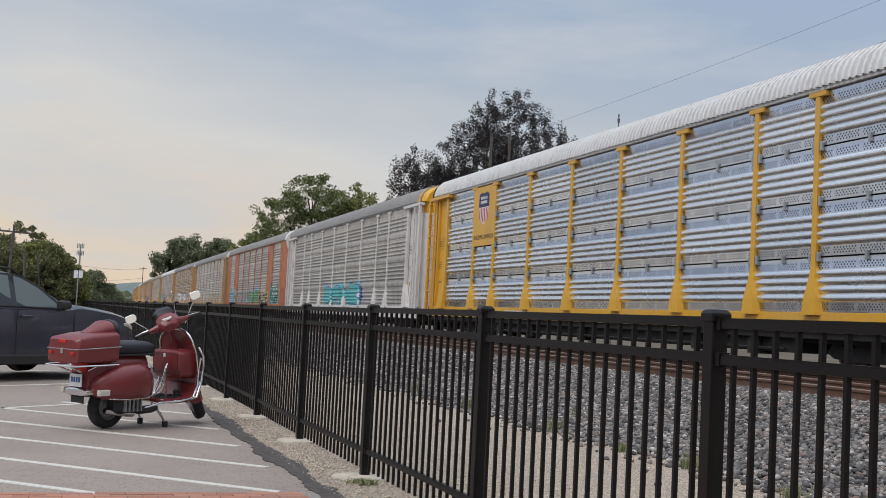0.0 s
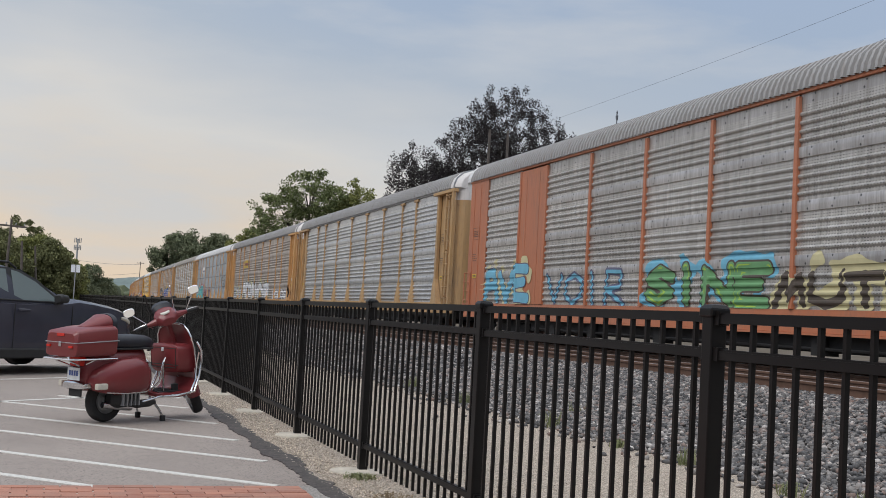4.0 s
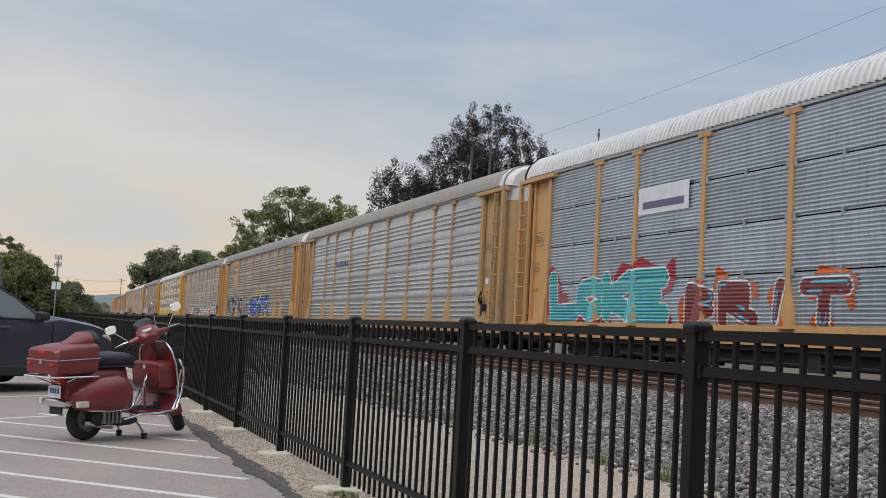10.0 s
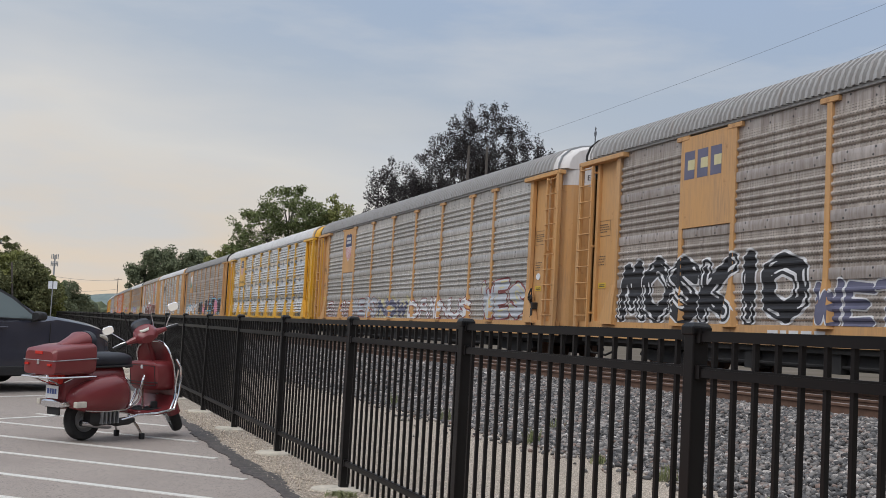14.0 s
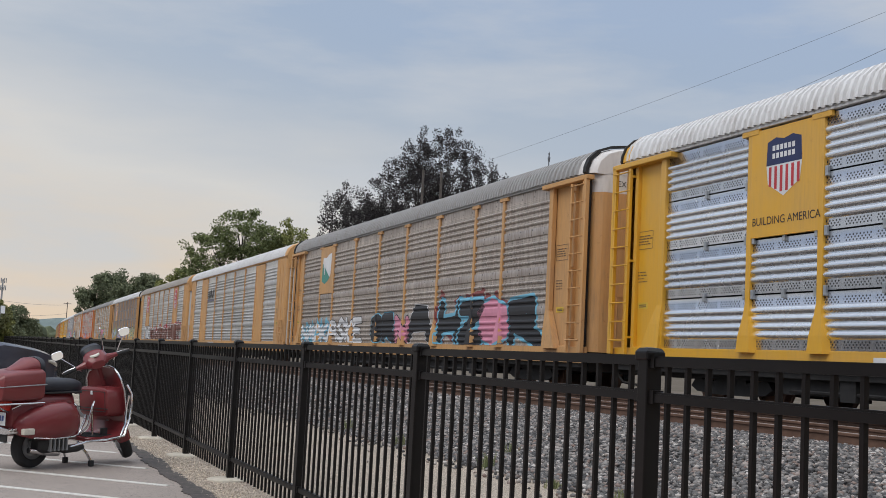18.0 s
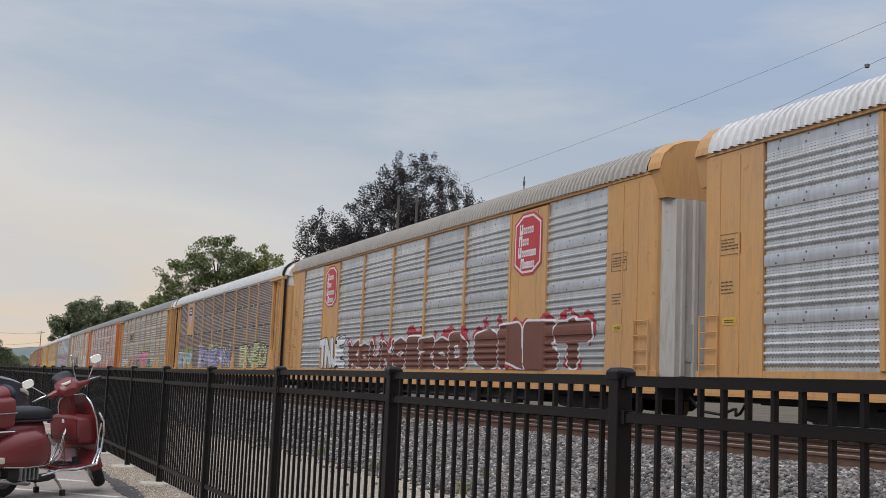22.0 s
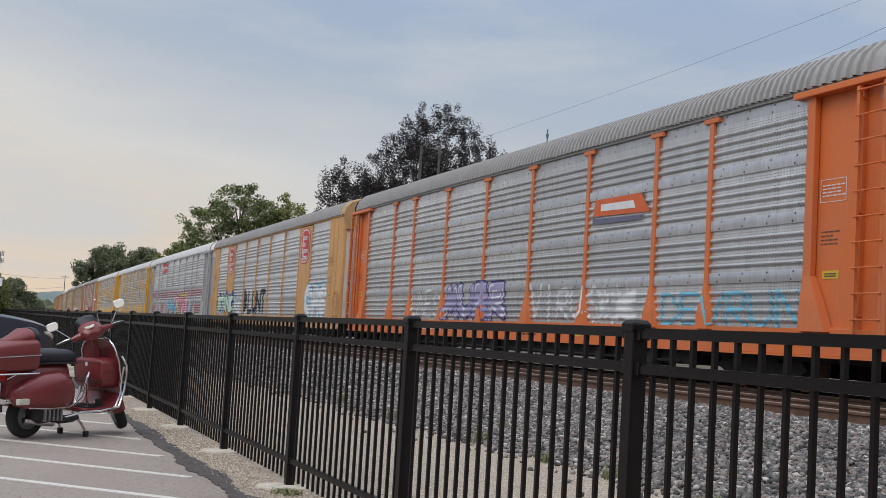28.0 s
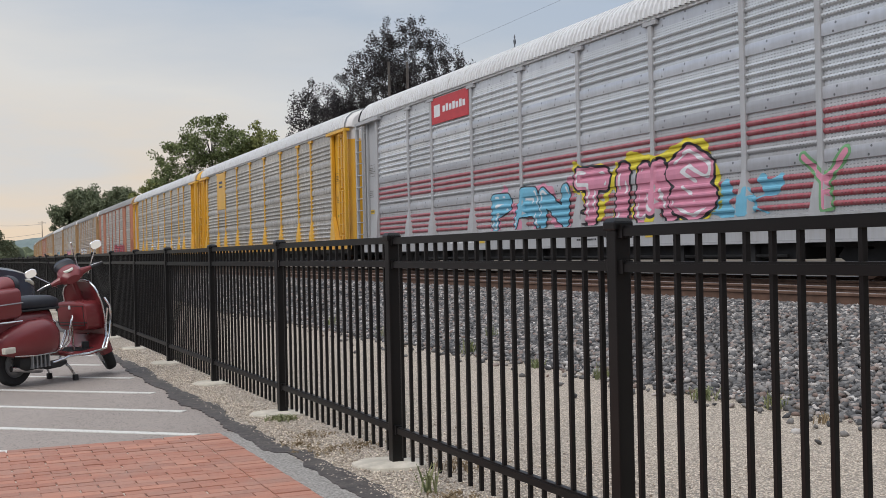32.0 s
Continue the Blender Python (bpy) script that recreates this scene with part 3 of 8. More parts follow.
NEAR = [float(k) for k in range(-40, 60, 5)] + [60, 75, 90, 110, 130, 150, 200, 260, 320, 400, 520, 700]
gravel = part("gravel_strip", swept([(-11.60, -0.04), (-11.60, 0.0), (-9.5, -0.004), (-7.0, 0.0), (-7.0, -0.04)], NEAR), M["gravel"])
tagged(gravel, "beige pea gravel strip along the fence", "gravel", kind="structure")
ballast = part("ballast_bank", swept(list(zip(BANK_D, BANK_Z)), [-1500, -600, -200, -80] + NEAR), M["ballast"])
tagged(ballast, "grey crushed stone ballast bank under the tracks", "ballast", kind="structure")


def stone_field(name, spots, sizes, seed, material, label, flat=0.75):
    """Many angular stones as one mesh."""
    rng = np.random.default_rng(seed)
    bm = bmesh.new()
    bmesh.ops.create_icosphere(bm, subdivisions=1, radius=1.0)
    base = np.array([v.co[:] for v in bm.verts])
    faces = np.array([[v.index for v in f.verts] for f in bm.faces])
    bm.free()
    n, k = len(spots), len(base)
    jag = 1 + rng.uniform(-0.42, 0.42, (n, k, 1))
    ang = rng.uniform(0, 2 * np.pi, n)
    tip = rng.uniform(-0.6, 0.6, n)
    pts = base[None] * jag * (sizes[:, None, None] * np.stack([rng.uniform(0.75, 1.3, n), rng.uniform(0.7, 1.1, n), rng.uniform(0.5, 0.85, n)], -1)[:, None])
    ct, st = np.cos(tip)[:, None], np.sin(tip)[:, None]
    y, z = pts[..., 1] * ct - pts[..., 2] * st, pts[..., 1] * st + pts[..., 2] * ct
    ca, sa = np.cos(ang)[:, None], np.sin(ang)[:, None]
    x, y = pts[..., 0] * ca - y * sa, pts[..., 0] * sa + y * ca
    verts = np.stack([x, y, z], -1) + spots[:, None]
    me = bpy.data.meshes.new(name)
    me.vertices.add(n * k)
    me.vertices.foreach_set("co", verts.reshape(-1).astype(np.float32))
    tri = (faces[None] + (np.arange(n) * k)[:, None, None]).reshape(-1)
    me.loops.add(len(tri))
    me.loops.foreach_set("vertex_index", tri.astype(np.int32))
    me.polygons.add(n * len(faces))
    me.polygons.foreach_set("loop_start", np.arange(0, len(tri), 3, dtype=np.int32))
    me.update(calc_edges=True)
    me.materials.append(material)
    ob = new(name, me)
    return tagged(ob, label, "stones", kind="stuff")


def bank_spots(count, s0, s1, d0, d1, seed, lift):
    rng = np.random.default_rng(seed)
    out = []
    for s, d in zip(rng.uniform(s0, s1, count), rng.uniform(d0, d1, count)):
        x, y, h = line_at(s, d)
        out.append((x, y, bank(d) + lift * rng.uniform(0.2, 1.0)))
    return np.array(out)


rng0 = np.random.default_rng(5)
for cnt, s0, s1, d0, d1, lo, hi in ((42000, 4.0, 20.0, -7.7, -3.2, 0.020, 0.040), (18000, 20.0, 50.0, -7.7, -3.2, 0.030, 0.055), (9000, 6.0, 40.0, -3.2, 2.2, 0.035, 0.06)):
    stone_field("ballast_stones", bank_spots(cnt, s0, s1, d0, d1, cnt, 0.03), rng0.uniform(lo, hi, cnt), cnt, M["stone"], "loose grey crushed stones of the track bed")


def toe_spots(count, seed):
    rng = np.random.default_rng(seed)
    out = []
    for s, e in zip(rng.uniform(4, 30, count), rng.exponential(0.16, count)):
        x, y, h = line_at(s, -7.65 - e)
        out.append((x, y, 0.012))
    return np.array(out)


stone_field("ballast_stones", toe_spots(1500, 8), rng0.uniform(0.018, 0.04, 1500), 8, M["stone"], "stray grey stones at the foot of the bank")


# wavy tar seal and the grey edge strip beside the bricks
def ribbon(name, rows, z, material, label, category):
    b = Build()
    b.loft([[(a, y, z - 0.02), (a, y, z), (c, y, z), (c, y, z - 0.02)] for y, a, c in rows], closed=False)
    return tagged(part(name, b, material), label, category, kind="structure")


def wavy(y, seed, amp):
    return amp * (noise.noise((y * 0.9, seed, 0.3)) + 0.6 * noise.noise((y * 2.7, seed, 1.3)) + 0.45 * noise.noise((y * 7.0, seed, 2.3)) + 0.35 * noise.noise((y * 19.0, seed, 4.1)))


ys = [-6 + 0.04 * k for k in range(0, 600)] + [18.0 + 0.15 * k for k in range(0, 180)]
ribbon("tar_seal", [(y, 1.87 + wavy(y, 3.1, 0.07) + (0.07 if y < 7 else 0.0), 2.04 + wavy(y, 7.7, 0.07) + (0.07 if y < 7 else 0.0)) for y in ys], 0.008, M["tar"], "cracked dark tar seal along the asphalt edge", "tar seal")
ribbon("edge_strip", [(-6 + 0.5 * k, 1.775, 1.97) for k in range(0, 28)] + [(8.0, 1.70, 1.95)], 0.004, M["edge"], "rough grey concrete strip beside the brick paving", "kerb strip")


# brick paving: rows run towards the fence, with a border course
def paving():
    top = thing("brick_pavement", "red clay brick paving in running bond", "pavement", kind="structure")
    part("bedding", Build().box(-3.0, 1.775, -4.0, 7.95, -0.02, 0.0035), M["sand"], top, "sandy joints between the bricks")
    b = Build()
    b.box(-0.0965, 0.0965, -0.0425, 0.0425, -0.03, 0.012, 0.004)
    brick = b.mesh("brick")
    half = Build().box(-0.046, 0.046, -0.0425, 0.0425, -0.03, 0.012, 0.004).mesh("brick")
    rng = random.Random(4)
    rest, step = Build(), 0.0905
    row, y = 0, 7.90
    plain_v = [(a, c, d) for a in (-0.0965, 0.0965) for c in (-0.0425, 0.0425) for d in (-0.03, 0.012)]
    plain_f = [(0, 1, 3, 2), (4, 6, 7, 5), (0, 4, 5, 1), (2, 3, 7, 6), (0, 2, 6, 4), (1, 5, 7, 3)]
    while y > -3.95:
        xs = [1.67] + [1.67 - 0.2 * k - (0.1 if row % 2 else 0.0) for k in range(1, 24)]
        if row % 2:
            xs.insert(1, None)
        for x in xs:
            if x is None:
                continue
            m = pose(x + rng.uniform(-0.003, 0.003), y + rng.uniform(-0.0025, 0.0025), rng.uniform(-0.003, 0.002), rng.uniform(-0.5, 0.5), rng.uniform(-0.4, 0.4), rng.uniform(-0.7, 0.7))
            if -0.05 < x < 1.75 and 4.75 < y:
                part("brick", brick, M["brick"], top, m=m)
            else:
                rest.face_block([tuple(m @ Vector(p)) for p in plain_v], plain_f)
        if row % 2:
            m = pose(1.5215, y, -0.001)
            if y > 4.75:
                part("brick", half, M["brick"], top, m=m)
            else:
                rest.face_block([tuple(m @ Vector((p[0] * 0.477, p[1], p[2]))) for p in plain_v], plain_f)
        row, y = row + 1, y - step
    tagged(part("bricks", rest, M["brick"], top), "red bricks further back", kind="stuff")


# white stall lines: from end point, back to the left at the stall angle
def marking(x, y, dx, dy, length, w=0.085):
    d = Vector((dx, dy, 0)).normalized()
    n = Vector((-d.y, d.x, 0)) * (w / 2)
    p, q = Vector((x, y, 0)), Vector((x, y, 0)) + d * length
    b, k = Build(), 14
    b.loft([[tuple(c + n * (1 + 0.12 * noise.noise((c.x * 5, c.y * 5, 1))) + Vector((0, 0, -0.01))), tuple(c + n + Vector((0, 0, 0.005))), tuple(c - n + Vector((0, 0, 0.005))), tuple(c - n + Vector((0, 0, -0.01)))] for c in [p.lerp(q, i / k) for i in range(k + 1)]], closed=True)
    ob = part("stall_line", b, M["line"])
    return tagged(ob, "worn white painted stall line on asphalt", "road marking", "stall lines", "structure")


for x, y, ln in ((0.40, 7.93, 6), (1.62, 8.0, 7), (1.77, 9.26, 7), (1.76, 10.66, 7), (1.78, 12.1, 3.2), (1.67, 13.80, 1.9), (1.75, 15.2, 1.1)):
    marking(x, y, -0.75, 0.665, ln)
for x, y, ln in ((-0.25, 14.18, 1.9), (-0.3, 17.75, 2.6), (-0.4, 21.2, 2.7), (-0.4, 24.6, 2.7)):
    marking(x - 2.4, y - 2.15, 0.745, 0.667, ln + 3.2)


# ---------- rails and ties ----------
def rail(d, line):
    prof = [(-0.075, -0.172), (0.075, -0.172), (0.075, -0.158), (0.012, -0.138), (0.010, -0.045), (0.036, -0.036), (0.037, -0.008), (0.028, 0.0), (-0.028, 0.0), (-0.037, -0.008), (-0.036, -0.036), (-0.010, -0.045), (-0.012, -0.138), (-0.075, -0.158)]
    st = [-600, -200, -60, -20, -5] + [float(k) for k in range(0, 60, 4)] + [60, 75, 90, 110, 130, 150, 180, 220, 260, 310, 370, 430, 520, 700]
    b = Build()
    b.loft([[(*line_at(s, d + p, line)[:2], RAIL_TOP + q) for p, q in prof] for s in st])
    return b.mesh("rail", smooth=True)


for c, line in ((1.55, TRAIN_LINE), (-2.72, YARD_LINE)):
    track = thing("railway_track", "rusty steel rails on wooden ties in ballast", "track", group="tracks", kind="structure")
    for side in (-0.7175, 0.7175):
        part("rail", rail(c + side, line), M["rail"], track)
        head = Build()
        st = [-200, -20] + [float(k) for k in range(0, 60, 4)] + [60, 90, 130, 180, 260, 370, 520]
        head.loft([[(*line_at(s, c + side + p, line)[:2], RAIL_TOP + q) for p, q in ((-0.030, -0.004), (-0.022, 0.003), (0.022, 0.003), (0.030, -0.004))] for s in st], closed=False)
        part("rail_head", head, M["rail_head"], track, "worn bright running surface")
    tie = Build().box(-1.3, 1.3, -0.115, 0.115, -0.17, 0.0, 0.012).mesh("tie")
    for k in range(0, 90):
        s = -4 + 0.55 * k
        x, y, h = line_at(s, c, line)
        part("tie", tie, M["tie"], track, m=pose(x, y, RAIL_TOP - 0.165, 0, 0, -math.degrees(h)))


# ---------- fence ----------
FX, FY, FS, FTOP = 2.425, 3.796, 2.44, 1.362


def fence():
    top = thing("ornamental_fence", "black powder-coated steel picket fence with flat top rail", "fence")
    post = Build().box(-0.034, 0.034, -0.034, 0.034, 0.0, FTOP - 0.035, 0.005)
    post = post.mesh("post")
    cap = Build()
    cap.box(-0.043, 0.043, -0.043, 0.043, FTOP - 0.05, FTOP - 0.016, 0.006)
    cap.loft([[(a * u, c * u, z) for a, c in ((-1, -1), (1, -1), (1, 1), (-1, 1))] for u, z in ((0.041, FTOP - 0.016), (0.030, FTOP - 0.003), (0.008, FTOP))])
    cap = cap.mesh("cap")
    half = FS / 2
    ln = half - 0.034

    def rail_mesh(z):
        b = Build()
        b.extrude([(-0.019, z - 0.02), (0.019, z - 0.02), (0.019, z + 0.012), (0.013, z + 0.012), (0.013, z + 0.02), (-0.013, z + 0.02), (-0.013, z + 0.012), (-0.019, z + 0.012)], "y", -ln, ln)
        for e in (-ln, ln):
            b.box(-0.024, 0.024, min(e, e - math.copysign(0.03, e)), max(e, e - math.copysign(0.03, e)), z - 0.026, z + 0.026)
        return b.mesh("rail")
    rails = [rail_mesh(z) for z in (0.215, 1.175, 1.312)]
    picket = Build().box(-0.0095, 0.0095, -0.0095, 0.0095, 0.065, 1.30, 0.0015).mesh("picket")
    spots = [-half + FS * (k + 1) / 19 for k in range(18)]
    joined = Build()
    for y in spots:
        joined.box(-0.0095, 0.0095, y - 0.0095, y + 0.0095, 0.065, 1.30)
    joined = joined.mesh("pickets")
    for k in range(-5, 52):
        y = FY + FS * k
        lean = 0.25 * math.sin(k * 2.3)
        p = part("post", post, M["fence"], top, m=pose(FX, y, 0, lean, -lean * 0.6, 0))
        part("cap", cap, M["fence"], p)
        mid = pose(FX, y + half, 0.004 * math.sin(k * 1.7), 0.04 * math.sin(k * 3.1), 0, 0.05 * math.sin(k))
        for r in rails:
            part("rail", r, M["fence"], top, m=mid)
        if -2 <= k <= 12:
            for q in spots:
                part("picket", picket, M["fence"], top, m=mid @ pose(0, q, 0))
        else:
            tagged(part("pickets", joined, M["fence"], top, m=mid), kind="stuff")


fence()


def pads():
    rng = random.Random(3)
    for k in range(-1, 12):
        b, ring = Build(), []
        for j in range(22):
            a = 2 * math.pi * j / 22
            r = 0.19 * (1 + 0.09 * math.sin(2 * a + k) + rng.uniform(-0.04, 0.04))
            ring.append((r * math.cos(a) * 1.05, r * math.sin(a)))
        b.loft([[(x * u, y * u, z) for x, y in ring] for u, z in ((1.06, -0.02), (1.0, 0.016), (0.93, 0.024), (0.30, 0.030))])
        ob = part("concrete_footing", b, M["concrete"], m=pose(FX - 0.03 + rng.uniform(-0.02, 0.02), FY + FS * k + rng.uniform(-0.03, 0.03), 0, 0, 0, rng.uniform(0, 360)), smooth=True)
        tagged(ob, "round pale concrete footing around a fence post", "footing", "post footings")


pads()


# an unseen plain wall, added behind the viewer to darken the car sides' reflections
closing = part("wall_west", Build().box(-30.0, -29.0, -60, 84, -0.06, 7.5), M["reflected_wall"])
tagged(closing, "unseen plain wall added behind the viewer to darken reflections", "wall", kind="structure")


def pebble_spots(count, seed):
    rng = np.random.default_rng(seed)
    y = 3.2 + 13 * rng.uniform(0, 1, count) ** 1.5
    x = 1.98 + rng.exponential(0.5, count)
    x = np.where((x < 2.06) & (rng.uniform(0, 1, count) < 0.7), x + 0.2, x)
    return np.stack([x, y, np.full(count, 0.006)], -1)


stone_field("loose_pebbles", pebble_spots(14000, 21), np.random.default_rng(22).uniform(0.003, 0.0085, 14000), 23, M["pebble"], "loose beige pebbles over the gravel and tar")


# ---------- auto-rack train ----------
CAR_LEN, SUB_H, PANEL_Z, SHEET_X = 28.65, 1.03, 1.10, -1.50
EDGES = (-11.76, -9.01, -7.12, -4.30, -1.41, 1.41, 4.30, 7.12, 9.01, 11.76)


def ribbed(first, pitch, count, half, out):
    """Rows (height, how far out) of rounded ribs."""
    rows = []
    for k in range(count):
        c = first + pitch * k
        rows += [(c - half, 0.0), (c - half * 0.62, out * 0.72), (c, out), (c + half * 0.55, out * 0.80), (c + half, 0.0)]
    return rows


PROFILE = {
    "lapped": [(0.0, 0.0)] + ribbed(0.13, 0.168, 4, 0.052, 0.043) + [(0.81, 0.0), (0.822, 0.034), (0.92, 0.042), (1.02, 0.036), (SUB_H, 0.030)],
    "top": [(0.0, 0.0)] + ribbed(0.13, 0.168, 4, 0.052, 0.043) + [(0.86, 0.0), (SUB_H, 0.0)],
    "seamed": [(0.0, 0.0)] + ribbed(0.265, 0.155, 4, 0.072, 0.048) + [(SUB_H, 0.0)],
    "fine": [(0.0, 0.0)] + ribbed(0.065, 0.0818, 12, 0.037, 0.036) + [(SUB_H, 0.0)],
}
STYLE_OF = {"bright": "seamed", "blue": "fine", "seam_brown": "fine"}
CAR_STYLE = {}


def rib_x(z, style="lapped"):
    """How far the sheet stands out at a height in its sub-panel."""
    return -float(np.interp(z, [a for a, _ in PROFILE[style]], [b for _, b in PROFILE[style]]))


def sheet_mesh(w, style):
    b = Build()
    prof = [(-x, z) for z, x in PROFILE[style]] + [(0.025, SUB_H), (0.025, 0.0)]
    return b.extrude(prof, "y", -w / 2, w / 2).mesh("panel", smooth=True, sharp=50)


SHEETS, CACHE = {}, {}


def sheet(w, style):
    key = (round(w, 3), style)
    if key not in SHEETS:
        SHEETS[key] = sheet_mesh(*key)
    return SHEETS[key]


def cached(key, make):
    if key not in CACHE:
        CACHE[key] = make()
    return CACHE[key]


SHEET_TOP = PANEL_Z + 4 * 1.037
ROOF = [(1.575, 5.31), (1.56, 5.44), (1.48, 5.65), (1.27, 5.85), (0.95, 5.97), (0.5, 6.03), (0.0, 6.05)]
ROOF = ROOF + [(-x, z) for x, z in ROOF[-2::-1]]


def roof_mesh(a=-13.2, b=13.2):
    """Curved sheets with broad trapezoid corrugations across the car."""
    bd, rings, y, k = Build(), [], a, 0
    curve = [Vector((x, 0, z)) for x, z in ROOF]
    outward = []
    for i in range(len(curve)):
        d = (curve[min(i + 1, len(curve) - 1)] - curve[max(i - 1, 0)]).normalized()
        outward.append(Vector((d.z, 0, -d.x)))
    while y < b:
        o = (0.0, 0.0, 0.06, 0.06)[k % 4]
        rings.append([(p.x + n.x * o, y, p.z + n.z * o) for p, n in zip(curve, outward)])
        y += (0.075, 0.016, 0.073, 0.016)[k % 4]
        k += 1
    rings.append([(x, b, z) for x, z in ROOF])
    return bd.loft(rings, closed=False).mesh("roof", smooth=True, sharp=28)


def post_mesh():
    b = Build()
    b.box(-1.562, -1.50, -0.065, 0.065, PANEL_Z - 0.02, 5.16, 0.01)
    b.box(-1.575, -1.50, -0.24, 0.24, 5.14, 5.24, 0.01)
    b.loft([[(-1.50, -w, z), (-d, -w * 0.8, z), (-d, w * 0.8, z), (-1.50, w, z)] for z, w, d in ((PANEL_Z - 0.06, 0.24, 1.64), (PANEL_Z + 0.25, 0.20, 1.625), (PANEL_Z + 0.62, 0.10, 1.585), (PANEL_Z + 0.85, 0.066, 1.564))])
    return b.mesh("post")


def thin_post_mesh():
    return Build().box(-1.575, -1.50, -0.05, 0.05, PANEL_Z, 5.20, 0.008).mesh("post")


def clip_mesh():
    """Small hinge plate that joins two sub-panels."""
    return Build().box(-1.555, -1.50, -0.035, 0.035, -0.09, 0.09, 0.012).mesh("clip")


def ladder_mesh(e):
    b = Build()
    for y in (12.98, 13.42):
        b.box(-1.66, -1.60, min(e * y, e * (y + 0.05)), max(e * y, e * (y + 0.05)), 0.95, 5.1)
    for z in (1.3, 3.0, 4.9):
        b.box(-1.62, -1.44, min(e * 12.96, e * 13.0), max(e * 12.96, e * 13.0), z, z + 0.05)
    for k in range(10):
        z = 1.25 + 0.42 * k
        b.tube([(-1.66, e * 12.98, z), (-1.67, e * 13.47, z)], 0.015, 6)
    return b.mesh("ladder")


def low_ladder_mesh(e):
    b = Build()
    for y in (12.95, 13.35):
        b.tube([(-1.60, e * y, 0.9), (-1.60, e * y, 2.15)], 0.016, 6)
    for k in range(4):
        b.tube([(-1.60, e * 12.95, 1.2 + 0.31 * k), (-1.60, e * 13.35, 1.2 + 0.31 * k)], 0.014, 6)
    return b.mesh("ladder")


def end_piece(e, x0, x1, y0, y1, z0, z1, bevel=0.012):
    return Build().box(x0, x1, min(e * y0, e * y1), max(e * y0, e * y1), z0, z1, bevel).mesh("end_piece")


END_PIECES = (("end_bay", -1.44, -1.36, 12.05, 12.99, 0.98, 5.22, 0.0), ("edge_post", -1.575, -1.46, 12.03, 12.18, 1.02, 5.20, 0.012), ("bay_flange", -1.52, -1.44, 12.90, 12.99, 1.0, 5.14, 0.008),
              ("corner_post", -1.66, -1.56, 13.45, 13.54, 0.95, 5.20, 0.012), ("step_rail", -1.52, -1.44, 12.20, 12.95, 1.0, 1.12, 0.01))


def gusset_mesh(e):
    b = Build()
    b.loft([[(-1.46, e * (12.05), z), (-d, e * 12.04, z), (-d, e * (12.18 + w), z), (-1.46, e * (12.18 + w), z)] for z, w, d in ((PANEL_Z - 0.06, 0.35, 1.65), (PANEL_Z + 0.5, 0.16, 1.62), (PANEL_Z + 0.9, 0.0, 1.58))])
    return b.mesh("gusset")


def cap_beam_mesh(e):
    b = Build()
    b.box(-1.66, -1.46, min(e * 11.75, e * 13.56), max(e * 11.75, e * 13.56), 5.14, 5.255, 0.015)
    return b.mesh("cap_beam")


def smooth_end_mesh(e):
    """Plate end with a rounded corner."""
    b, arc = Build(), []
    for k in range(6):
        a = math.pi / 2 * k / 5
        arc.append((-1.38 - 0.165 * math.cos(a), 13.22 + 0.165 * math.sin(a)))
    prof = [(-1.545, 12.05)] + arc + [(-1.33, 13.385), (-1.33, 13.30), (-1.40, 12.05)]
    b.extrude([(x, e * y) for x, y in prof], "z", 0.98, 5.24)
    for y in (12.52, 12.95):
        b.box(-1.560, -1.544, min(e * y, e * (y + 0.03)), max(e * y, e * (y + 0.03)), 1.05, 5.15)
    return b.mesh("end_plate")


def end_plan(s, d=0.0):
    """Plan of one rounded end corner from the middle of the end outwards, d metres further in."""
    arc = [(0.02, 13.56 - d), (1.12, 13.56 - d)]
    for k in range(1, 7):
        a = math.pi / 2 * k / 6
        arc.append((1.12 + (0.34 - d) * math.sin(a), 13.22 + (0.34 - d) * math.cos(a)))
    return [(s * x, y) for x, y in arc]


def end_leaf_mesh(e, s, kind="B"):
    """One leaf of the folding end doors; the outer edges are turned back."""
    if kind == "A":
        prof = end_plan(s) + end_plan(s, 0.05)[::-1]
        return Build().extrude([(x, e * y) for x, y in prof], "z", 0.98, 4.86).mesh("end_door")
    prof = [(0.02, 13.48), (0.02, 13.56), (0.62, 13.56), (0.66, 13.60), (0.74, 13.60), (0.78, 13.56), (1.16, 13.56), (1.36, 13.42), (1.36, 13.34), (1.14, 13.48)]
    return Build().extrude([(s * x, e * y) for x, y in prof], "z", 0.98, 4.715).mesh("end_door")


def door_frame_mesh(e):
    """Raised frame round the lower door panel, and the weld line across."""
    b = Build()
    for x0, x1, z0, z1 in ((-0.78, -0.76, 1.25, 2.35), (-0.22, -0.20, 1.25, 2.35), (-0.78, -0.20, 2.33, 2.36), (-0.78, -0.20, 1.24, 1.27), (-0.88, -0.02, 3.54, 3.56)):
        b.box(x0, x1, min(e * 13.555, e * 13.575), max(e * 13.555, e * 13.575), z0, z1)
    return b.mesh("door_frame")


